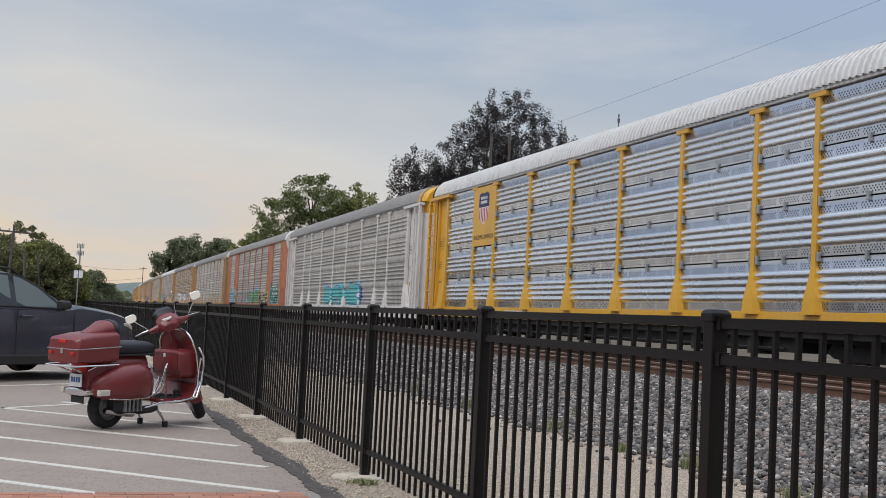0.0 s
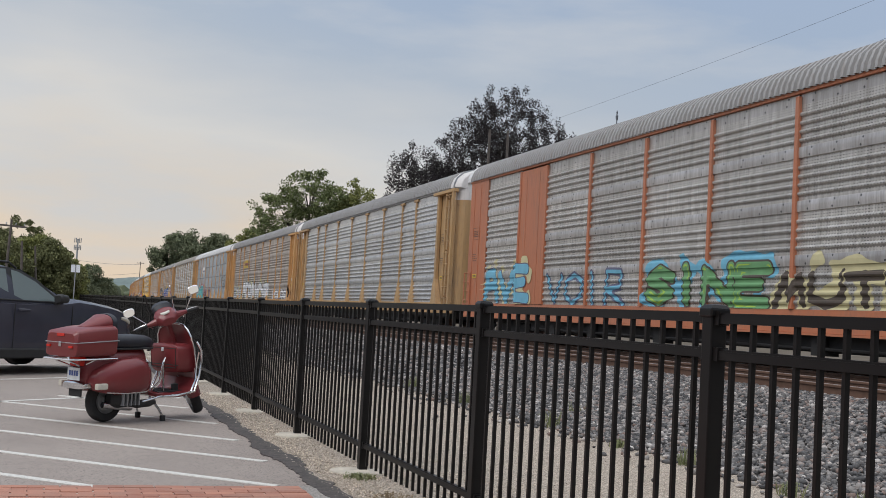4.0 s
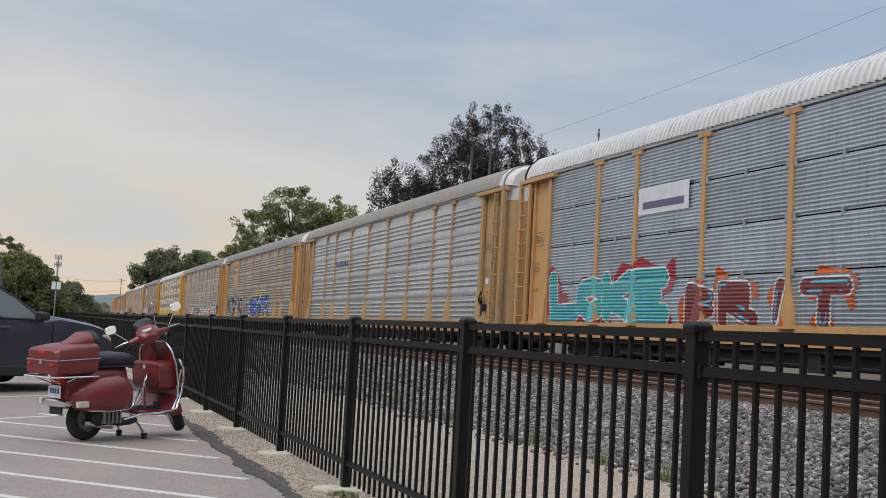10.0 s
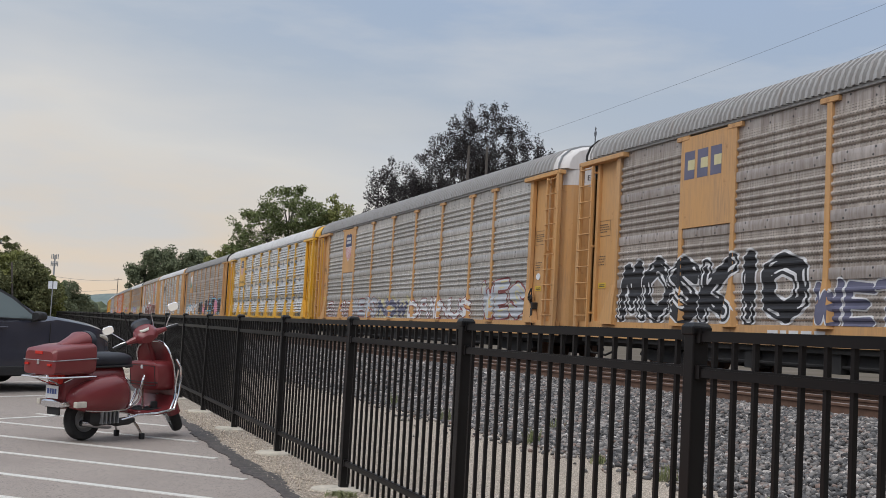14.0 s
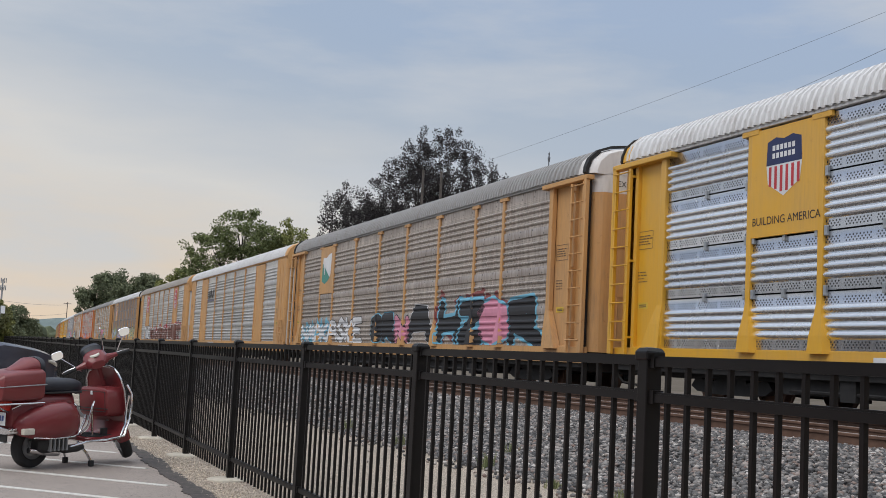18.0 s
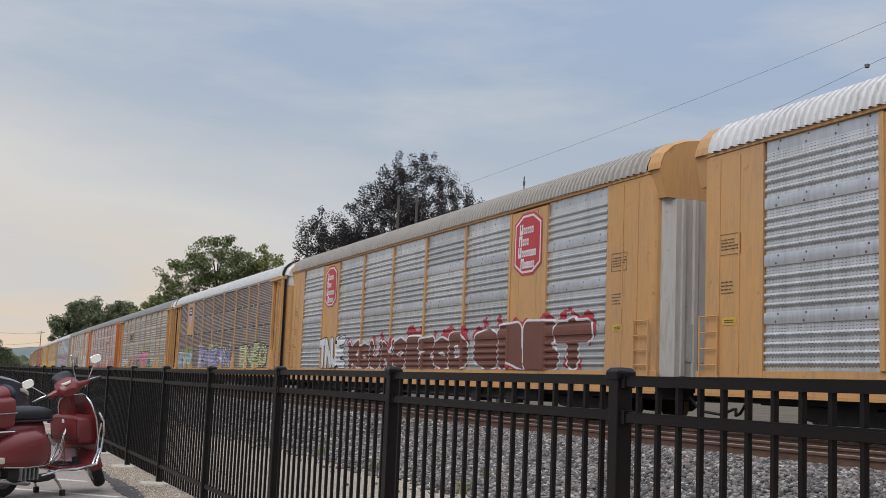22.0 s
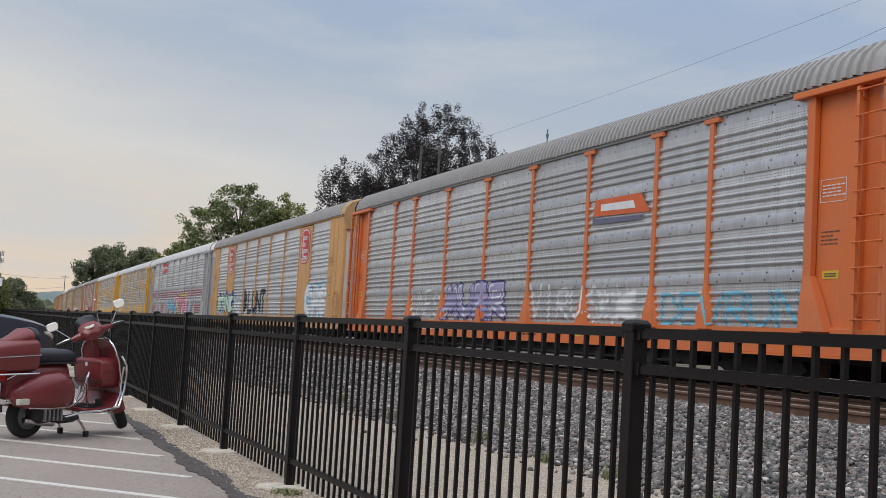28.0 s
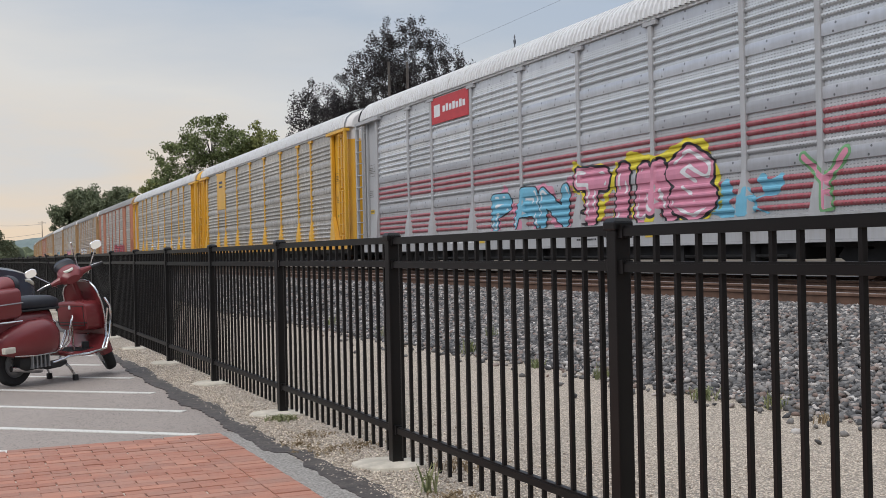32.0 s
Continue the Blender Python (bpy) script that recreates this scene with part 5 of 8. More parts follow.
# letter strokes on a grid five wide and five high: column, row from the foot
STROKES = {
    "A": "00 14 34 40,12 32", "B": "00 04 33 02,02 31 00", "C": "43 24 03 01 20 41", "D": "00 04 24 42 41 20 00", "E": "44 04 00 40,02 32",
    "G": "43 24 03 01 20 41 22", "I": "20 24", "K": "00 04,44 02 40", "L": "04 00 40", "M": "00 14 21 34 40", "N": "00 04 40 44",
    "O": "20 01 03 24 43 41 20", "P": "00 04 34 33 02", "R": "00 04 34 32 02 40", "S": "43 24 03 22 41 20 01", "T": "04 44,24 20",
    "U": "04 01 20 41 44", "W": "04 10 23 30 44", "X": "00 44,04 40", "Y": "04 22 44,22 20", "Z": "04 44 00 40", "V": "04 20 44", "H": "00 04,40 44,02 42",
}


def spray(car, y0, y1, z0, z1, fill, line, seed, count=None, halo=None, shine=None, fat=0.23, x=SHEET_X, edge=0.055, thin=False):
    """A sprayed piece of rounded strokes that lies on the ribs; y0 is its far end, y1 its near end."""
    rng = random.Random(seed)
    smooth_ended = any(c.name.split(".")[0] == "end_plate" for c in car.children)
    w, h = abs(y0 - y1), z1 - z0
    word = count if isinstance(count, str) else "".join(rng.choice("AESRKONZMTU") for _ in range(max(count + 1, round(count * 1.3)) if not thin else count))
    count = len(word)
    cell = w / count
    r = (0.05 if thin else fat * 0.62) * min(h, cell * 1.25)
    segs, letter = [], []
    for k in range(count):
        tall = rng.uniform(0.82, 1.0)
        lean = rng.uniform(-0.12, 0.12)
        for stroke in STROKES[word[k]].split(","):
            pts = []
            for u, v in [(int(q[0]) / 4, int(q[1]) / 4) for q in stroke.split()]:
                uu = (k + 0.10 + 0.82 * (u + lean * v)) * cell
                vv = r * 1.15 + v * (h - 2.4 * r) * tall + rng.uniform(-0.04, 0.04) * h
                pts.append((uu, vv))
            segs += list(zip(pts[:-1], pts[1:]))
            letter += [k] * (len(pts) - 1)
    seg = np.array(segs).reshape(-1, 4)
    us = np.arange(-0.3, w + 0.3001, 0.05)
    style = CAR_STYLE[car.name]
    vs = sorted({round(1.037 * k + zz, 3) + PANEL_Z for k in range(4) for zz, _ in PROFILE[style]} | {round(PANEL_Z + 0.045 * k, 3) for k in range(92)})
    vs = [v for v in vs if z0 - 0.25 <= v <= z1 + 0.3]
    vs = np.array([PANEL_Z - 0.0] + vs) if vs[0] > PANEL_Z + 0.01 else np.array(vs)
    gu, gv = np.meshgrid(us, vs - z0)
    each = np.full((count, *gu.shape), 9.0)
    for (ax, ay, bx, by), k in zip(seg, letter):
        dx, dy = bx - ax, by - ay
        t = np.clip(((gu - ax) * dx + (gv - ay) * dy) / (dx * dx + dy * dy + 1e-9), 0, 1)
        each[k] = np.minimum(each[k], np.hypot(gu - ax - t * dx, gv - ay - t * dy))
    dist = each.min(axis=0)
    # each letter covers the one before it, outline and all
    body = dist.copy()
    for k in range(count):
        over = each[k] < r + edge
        body[over] = each[k][over]
    rough = np.array([[noise.noise((u * 2.2, v * 2.2, seed * 1.7)) for u in us] for v in vs])
    layers = []
    if halo:
        layers.append((halo, dist + 0.42 * rough - (r + 0.10), "halo"))
    if line:
        layers.append((line, dist + 0.02 * rough - (r + edge), "outline"))
    if fill:
        layers.append((fill, body + 0.015 * rough - r, "fill"))
    if shine:
        layers.append((shine, np.abs(body - r * 0.55) + 0.25 * np.clip(rough + 0.15, 0, 1) - r * 0.17, "shine"))
    b, mats = Build(), []
    xs = [x + min(rib_x((v - PANEL_Z) % 1.037, style), rib_x((v + 0.004 - PANEL_Z) % 1.037, style), rib_x((v - 0.004 - PANEL_Z) % 1.037, style)) for v in vs]
    plated = [smooth_ended and 7.25 <= abs(y0 - u) <= 9.25 for u in us]

    level = np.array(vs) - PANEL_Z
    foot = np.interp(level, (-0.06, 0.25, 0.62, 0.85), (1.642, 1.627, 1.587, 1.567))
    half = np.interp(level, (-0.06, 0.25, 0.62, 0.85), (0.20, 0.165, 0.085, 0.07))
    if smooth_ended:
        foot, half = foot * 0 + 1.579, half * 0 + 0.055
    near_post = [min(abs(abs(y0 - u) - p) for p in (1.4, 4.35, 7.25, 9.25)) for u in us]

    def depth(a, c):
        if x == SHEET_X and near_post[c] < half[a] + 0.012:
            return -float(foot[a])
        return -1.557 if plated[c] else xs[a]
    for li, (key, f, _) in enumerate(layers):
        mats.append(INK[key])
        off = -0.004 * (li + 1)
        inside = f < 0
        for i in range(len(vs) - 1):
            j = 0
            n = len(us) - 1
            while j < n:
                corner = (inside[i, j], inside[i, j + 1], inside[i + 1, j + 1], inside[i + 1, j])
                if not any(corner):
                    j += 1
                    continue
                if all(corner):
                    e = j
                    while e < n and inside[i, e + 1] and inside[i + 1, e + 1] and depth(i, e) == depth(i, e + 1) and depth(i + 1, e) == depth(i + 1, e + 1):
                        e += 1
                    quad = ((i, j), (i, max(e, j + 1)), (i + 1, max(e, j + 1)), (i + 1, j))
                    b.face_block([(depth(a, c) + off, y0 - us[c], vs[a]) for a, c in quad], [(0, 1, 2, 3)], li)
                    j = max(e, j + 1)
                    continue
                ring = ((i, j), (i, j + 1), (i + 1, j + 1), (i + 1, j))
                poly = []
                for k in range(4):
                    p, q = ring[k], ring[(k + 1) % 4]
                    if inside[p]:
                        poly.append((depth(*p) + off, y0 - us[p[1]], vs[p[0]]))
                    if inside[p] != inside[q]:
                        t = f[p] / (f[p] - f[q])
                        poly.append((depth(*p) + (depth(*q) - depth(*p)) * t + off, y0 - (us[p[1]] + (us[q[1]] - us[p[1]]) * t), vs[p[0]] + (vs[q[0]] - vs[p[0]]) * t))
                if len(poly) > 2:
                    b.face_block(poly, [tuple(range(len(poly)))], li)
                j += 1
    if not b.f:
        return None
    return part("graffiti", b.mesh("graffiti", mats=mats), None, car, "sprayed graffiti in bold rounded strokes")


def text_mesh(body, size):
    cu = bpy.data.curves.new("lettering", "FONT")
    cu.body, cu.size, cu.align_x = body, size, "LEFT"
    tmp = bpy.data.objects.new("lettering", cu)
    scene.collection.objects.link(tmp)
    me = bpy.data.meshes.new_from_object(tmp.evaluated_get(bpy.context.evaluated_depsgraph_get()))
    bpy.data.objects.remove(tmp)
    me.materials.clear()
    me.materials.append(None)
    return me


EXCESS = text_mesh("EXCESS HEIGHT CAR", 0.19)
SLOGAN = text_mesh("BUILDING AMERICA", 0.20)
for n, car in CARS.items():
    if n > 19:
        continue
    kind, hood = TABLE.get(n, CYCLE[n % 5])[0], TABLE.get(n, CYCLE[n % 5])[4]
    if hood == "white" and kind == "A":
        part("lettering", EXCESS, INK["black"], car, "black stencilled words", m=pose(-0.86, -13.567, 5.03, 90, 0, 0))
    bay = -1.445 if kind == "A" else -1.55
    for e in (-1, 1):
        yy = 12.92 if e > 0 else -12.25
        text_bars(car, yy, 3.55, 0.36, 4, bay, "white" if n == 14 else "stencil", 0.022, 0.06, seed=n * 3 + e)
        text_bars(car, yy, 2.75, 0.26, 4, bay, "stencil", 0.02, 0.07, seed=n * 5 + e)
        tone = "white" if n == 14 else "stencil"
        decal(car, "stencil_frame", [(tone, rect(yy + 0.04, yy + 0.03, 3.28, 3.66)), (tone, rect(yy - 0.41, yy - 0.42, 3.28, 3.66)), (tone, rect(yy + 0.04, yy - 0.42, 3.66, 3.67)), (tone, rect(yy + 0.04, yy - 0.42, 3.27, 3.28))], bay)
        decal(car, "sticker", [("label", rect(yy - 0.04, yy - 0.33, 1.95, 2.09))] + [("stencil", rect(yy - 0.08, yy - 0.29, 1.985 + 0.04 * k, 2.005 + 0.04 * k)) for k in (0, 1)], bay, "yellow warning sticker")
    if kind == "A" and not (n > 14):
        rows = [("stencil", [(-0.50 + 0.065 * k, z), (-0.455 + 0.065 * k, z), (-0.455 + 0.065 * k, z + 0.03), (-0.50 + 0.065 * k, z + 0.03)]) for z in (2.62, 2.70, 2.78, 3.42) for k in range(6)]
        b = Build()
        for _, pts in rows:
            b.face_block([(p, -13.566, q) for p, q in pts], [(0, 1, 2, 3)])
        tagged(part("door_stencil", b, INK["stencil"], car), kind="stuff")
    text_bars(car, 6.0, 0.80, 1.9, 1, -1.53, "white", 0.20, 0.2, seed=n)
    text_bars(car, -1.2, -0.0 + 0.84, 0.9, 2, -1.53, "white" if n % 2 else "black", 0.04, 0.08, seed=n + 40)
    text_bars(car, -0.3, 3.1, 1.2, 3, 0, "black", 0.03, 0.1, seed=n)
    for k in (0, 1):
        decal(car, "reflector", [("label", rect(-4.0 + 8 * k, -4.35 + 8 * k, 0.78, 0.88))], -1.53, "yellow reflector strip")

# shields and signs
decal(CARS[3], "yellow_sign", [("yellow", rect(12.86, 12.22, 4.0, 4.62))] + [("stencil", rect(12.80 - 0.09 * k, 12.73 - 0.09 * k, 4.10 + 0.18 * r, 4.19 + 0.18 * r + 0.03 * (k % 3 == 0))) for r in range(3) for k in range((6, 5, 3)[r])], -1.445, "yellow sign with dark letter bars")
for n in (-1, 8):
    shield(CARS[n], 8.25, 3.95, 1.05, 0.98, -1.565)
    part("lettering", SLOGAN, INK["black"], CARS[n], "black slogan", m=pose(-1.570, 9.14, 3.40, 90, 0, -90))
shield(CARS[12], 8.25, 3.75, 1.1, 1.15, -1.565)
shield(CARS[7], 8.25, 3.75, 1.1, 1.15, -1.565)
decal(CARS[17], "sign_mark", [("navy", rect(8.7, 7.8, 4.4, 4.75)), ("label", rect(8.6, 7.9, 4.5, 4.62))], -1.565)
for n, col in ((6, "slate"), (3, "label")):
    z, y, x = (4.25, 9.15, -1.565) if n == 6 else (3.50, 6.8, -1.55)
    w = 0.52 if n == 6 else 0.68
    decal(CARS[n], "sign_mark", [(col, [(y - w * k, z), (y - w * k - w * 0.8, z), (y - w * k - w * 0.8, z + 0.62), (y - w * k, z + 0.62)]) for k in range(3)] + [("cream" if n == 6 else "rust", rect(y - w * k - 0.14, y - w * k - w * 0.8, z + 0.2, z + 0.42)) for k in range(3)], x, "three bold blocks")
decal(CARS[9], "flag_sign", [("white", [(8.95, 3.75), (8.85, 4.75), (8.35, 4.72), (7.95, 4.85), (7.55, 4.9), (7.65, 3.95), (8.05, 3.72), (8.5, 3.62)]), ("logo_green", [(8.95, 3.72), (8.90, 4.52), (8.35, 4.2), (7.75, 3.85), (8.05, 3.70), (8.5, 3.60)]), ("white", rect(8.75, 8.4, 4.32, 4.42)), ("white", rect(8.62, 8.52, 4.0, 4.42))], -1.565, "white and green waving flag")
for n, y in ((11, 8.25), (11, -8.25), (15, 8.25), (15, -8.25)):
    octagon(CARS[n], y, 4.32, 1.55, 1.62, -1.556)
decal(CARS[16], "red_sign", [("logo_red", rect(7.15, 4.45, 4.42, 5.2)), ("white", rect(6.95, 6.5, 4.62, 4.98))] + [("white", rect(6.3 - 0.24 * k, 6.12 - 0.24 * k, 4.72, 4.9 + 0.04 * (k % 2))) for k in range(7)], -1.552, "red sign with white marks")
decal(CARS[4], "pale_sign", [("white", rect(7.1, 4.9, 3.65, 4.3)), ("slate", rect(6.9, 5.1, 3.78, 3.95))], -1.552)
decal(CARS[5], "sign_mark", [("slate", rect(6.95 - 0.29 * k, 6.77 - 0.29 * k, 3.55, 3.76 + 0.08 * (k % 3 == 0))) for k in range(8)], -1.552)
for n, z in ((10, 3.85), (13, 3.45)):
    decal(CARS[n], "sign_mark", [("black", rect(6.95, 6.0 - 0.1 * k, z + 0.13 * k, z + 0.08 + 0.13 * k)) for k in range(4)] + [("black", [(5.95, z), (5.7, z), (5.55, z + 0.55), (5.85, z + 0.55)]), ("black", [(5.45, z), (5.2, z), (4.75, z + 0.55), (5.1, z + 0.55)]), ("slate", rect(6.95, 4.75, z - 0.2, z - 0.1))], -1.552, "dark slanted mark")
decal(CARS[14], "swoosh", [("orange", [(-4.65, 3.62), (-7.1, 3.55), (-6.7, 4.0), (-4.75, 4.0)]), ("slate", [(-4.65, 3.42), (-6.6, 3.40), (-6.9, 3.50), (-4.65, 3.56)]), ("white", [(-5.0, 3.72), (-6.5, 3.68), (-6.4, 3.86), (-5.0, 3.88)])], -1.552, "orange and dark swoosh")

# spray paint: far end, near end, bottom, top, fill, line, seed, ...
spray(CARS[0], 3.2, -4.6, 1.10, 2.2, "teal", "navy", 3, "SANE", halo="sky", shine="sky", fat=0.25, edge=0.03)
spray(CARS[0], -4.3, -5.3, 1.12, 2.2, "blue", None, 4, "I", halo="blue", fat=0.12)
spray(CARS[1], -9.1, -12.0, 1.05, 2.35, "bottle", "white", 5, "SUR", shine="white", fat=0.30, edge=0.03, halo="bottle")
spray(CARS[1], 1.2, -3.6, 1.08, 2.15, "green", "stencil", 6, "SINE", halo="sky", shine="lime", fat=0.2, edge=0.04)
spray(CARS[1], -3.7, -8.0, 1.08, 1.95, "stencil", None, 8, "MUTE", halo="cream", fat=0.17)
spray(CARS[1], 12.0, 8.2, 1.1, 2.4, "sky", "slate", 7, "AVE", halo="cream", fat=0.18, edge=0.03)
spray(CARS[1], 7.0, 2.2, 1.1, 2.1, "sky", "slate", 9, "VOIR", thin=True)
spray(CARS[3], 11.9, 7.4, 1.1, 2.1, "pearl", "black", 11, "EMS", edge=0.035, fat=0.2, halo="cream")
spray(CARS[3], 7.0, 1.2, 1.1, 2.5, "white", "black", 10, "AEOM", edge=0.05, fat=0.24, halo="cream", shine="pearl")
spray(CARS[3], 1.0, -5.0, 1.1, 2.45, "white", "black", 12, "WNS", edge=0.05, fat=0.27, shine="pearl", halo="cream")
spray(CARS[3], -6.4, -11.6, 1.1, 1.8, "white", "slate", 13, "ROROG", edge=0.03, fat=0.2)
spray(CARS[4], 11.7, 5.7, 1.06, 2.5, "teal", "white", 15, "LOKE", halo="red", shine="sky", fat=0.25, edge=0.05)
spray(CARS[4], 4.9, -0.2, 1.06, 2.1, "rust", "white", 16, "BRIT", halo="orange", shine="sky", fat=0.24, edge=0.05)
spray(CARS[4], -9.15, -11.75, 2.35, 3.15, "black", None, 17, "CREAK", thin=True)
spray(CARS[4], -9.6, -11.75, 1.9, 2.3, "black", None, 18, "BXKS", thin=True)
spray(CARS[4], -12.25, -12.85, 1.95, 2.5, "sky", None, 19, "NY", thin=True, x=-1.42)
spray(CARS[6], 11.9, 4.9, 1.06, 2.75, "black", "white", 21, "MOSKIO", edge=0.05, shine="white", fat=0.22)
spray(CARS[6], 4.6, 1.7, 1.06, 1.95, "slate", "white", 22, "WETI", edge=0.03, fat=0.16)
spray(CARS[6], 1.4, -5.4, 1.04, 2.55, "blue", "navy", 23, "GEXTR", halo="yellow", shine="white", fat=0.27, edge=0.05)
spray(CARS[6], 1.8, 0.9, 1.3, 2.3, "lime", None, 24, "I", thin=True)
spray(CARS[7], 11.8, 7.3, 1.1, 1.9, "white", "rust", 25, "ENIGA", thin=True)
spray(CARS[7], 7.0, 3.2, 1.1, 2.05, "pearl", "rust", 26, "MEAS", edge=0.03, fat=0.17)
spray(CARS[7], 3.0, -0.8, 1.1, 1.95, "slate", "pearl", 27, "NOW", edge=0.03, fat=0.2, halo="cream")
spray(CARS[7], -1.2, -7.6, 1.1, 1.9, "white", "rust", 28, "DAMNUS", fat=0.17, edge=0.04)
spray(CARS[7], -8.6, -11.8, 1.1, 2.4, "pearl", "rust", 29, "WES", fat=0.2, edge=0.05, shine="cream")
spray(CARS[9], 11.9, 7.8, 1.08, 2.0, "white", "sky", 31, "NMOK", halo="sky", fat=0.2, edge=0.03)
spray(CARS[9], 7.4, 3.0, 1.06, 2.15, "white", "black", 32, "ASKE", edge=0.035, fat=0.17)
spray(CARS[9], 1.9, -0.6, 1.06, 2.3, "black", "sky", 33, "GR", edge=0.04, fat=0.28)
spray(CARS[9], -0.6, -1.9, 1.06, 2.15, "pink", "black", 34, "N", edge=0.04, fat=0.27)
spray(CARS[9], -1.8, -4.0, 1.06, 2.5, "black", "white", 35, "A", edge=0.04, fat=0.27)
spray(CARS[9], -4.6, -8.0, 1.04, 2.6, "black", "sky", 36, "HZ", edge=0.11, fat=0.23, halo="rust")
spray(CARS[9], -7.9, -9.8, 1.04, 2.5, "pink", "sky", 37, "S", edge=0.09, fat=0.27, halo="rust")
spray(CARS[9], -9.8, -11.8, 1.04, 2.5, "black", "sky", 38, "R", edge=0.09, fat=0.24)
spray(CARS[11], 9.3, 6.2, 1.06, 2.4, "white", "black", 41, "TNUE", edge=0.04, fat=0.25, shine="pearl")
spray(CARS[11], 5.6, -4.6, 1.04, 2.2, "umber", "white", 42, "KOUNCEZOD", halo="red", edge=0.06, fat=0.27)
spray(CARS[11], -5.2, -11.4, 1.04, 2.4, "umber", "white", 43, "GRET", halo="red", edge=0.06, fat=0.30)
spray(CARS[12], 12.0, 7.2, 1.08, 2.3, "pearl", "green", 45, "EWS", halo="lime", shine="sky", fat=0.25, edge=0.05)
spray(CARS[12], 4.9, -3.6, 1.08, 2.35, "lilac", "black", 46, "EMEMN", edge=0.05, halo="cream", shine="white", fat=0.25)
spray(CARS[12], -5.9, -11.4, 1.08, 2.4, "cream", "black", 47, "ENEC", edge=0.06, shine="bottle", fat=0.25)
spray(CARS[13], 11.6, 7.6, 1.08, 2.0, "pearl", "black", 51, "MEGA", edge=0.03, fat=0.34)
spray(CARS[13], 7.1, 4.6, 1.2, 1.85, "red", None, 52, "AZABR", thin=True)
spray(CARS[13], 4.2, 2.2, 1.3, 1.9, "red", None, 50, "KREW", thin=True)
spray(CARS[13], 2.2, 0.6, 1.06, 1.9, "bottle", "sky", 54, "NO", halo="lime", fat=0.2, edge=0.03)
spray(CARS[13], -3.7, -5.0, 1.06, 1.8, "bottle", "sky", 50, "SE", halo="lime", fat=0.2, edge=0.03)
spray(CARS[13], 0.9, -3.9, 1.06, 2.45, "pink", "black", 53, "MUTZ", fat=0.40, edge=0.045, halo="lime")
spray(CARS[13], -4.0, -4.9, 2.15, 2.5, "slate", None, 57, "ERL", thin=True)
spray(CARS[13], -5.0, -7.0, 1.25, 2.1, "white", None, 58, "DAS", thin=True)
spray(CARS[14], 4.2, -0.1, 1.12, 2.3, "lilac", "purple", 55, "MUAR", edge=0.05, shine="white", fat=0.22)
spray(CARS[14], -1.5, -5.9, 1.12, 2.1, "white", None, 56, "VIRUSW", thin=True)
spray(CARS[14], -5.0, -6.6, 1.1, 1.9, "white", None, 59, "AK", fat=0.3)
spray(CARS[14], 7.1, 4.6, 1.15, 2.1, "white", None, 60, "UNES", thin=True)
spray(CARS[14], -7.6, -12.0, 1.1, 1.85, "sky", None, 61, "DEVRUN", thin=True)
spray(CARS[15], 11.6, 7.2, 1.25, 2.35, "mint", "black", 62, "STONE", halo="blue", edge=0.05, shine="white", fat=0.25)
spray(CARS[15], 6.7, 5.0, 1.1, 2.2, "white", "black", 63, "AS", edge=0.04, fat=0.2, halo="sky")
spray(CARS[15], 4.1, -1.0, 1.15, 2.65, "black", "white", 64, "BLUNT", edge=0.03, fat=0.17)
spray(CARS[15], -8.9, -12.0, 1.05, 2.7, "white", "sky", 65, "OAS", fat=0.27, shine="pearl", halo="pearl", edge=0.06)
spray(CARS[16], 3.1, -0.8, 1.06, 2.25, "sky", "black", 66, "PAN", edge=0.035, halo="pink", shine="white", fat=0.26)
spray(CARS[16], -1.2, -6.3, 1.04, 2.6, "pink", "black", 67, "TIMS", edge=0.06, halo="yellow", shine="white", fat=0.26)
spray(CARS[16], -6.3, -8.0, 1.1, 1.6, "sky", None, 68, "OK", thin=True, halo="sky")
spray(CARS[16], -8.8, -10.0, 1.1, 2.2, "pink", "green", 69, "Y", thin=True)
spray(CARS[18], 6.0, -8.0, 1.1, 1.8, "white", None, 69, 12, thin=True)
for n in range(19, 24):
    spray(CARS[n], 9.0 - n % 4 * 3, 1.0 - n % 4 * 3, 1.1, 1.9, ("white", "pink", "sky", "cream", "red")[n % 5], "slate", 70 + n, 7)


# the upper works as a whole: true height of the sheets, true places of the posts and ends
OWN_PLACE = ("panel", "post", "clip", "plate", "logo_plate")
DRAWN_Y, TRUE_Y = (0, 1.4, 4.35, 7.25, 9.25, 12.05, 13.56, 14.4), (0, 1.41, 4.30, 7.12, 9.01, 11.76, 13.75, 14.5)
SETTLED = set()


def true_y(y):
    return math.copysign(float(np.interp(abs(y), DRAWN_Y, TRUE_Y)), y)


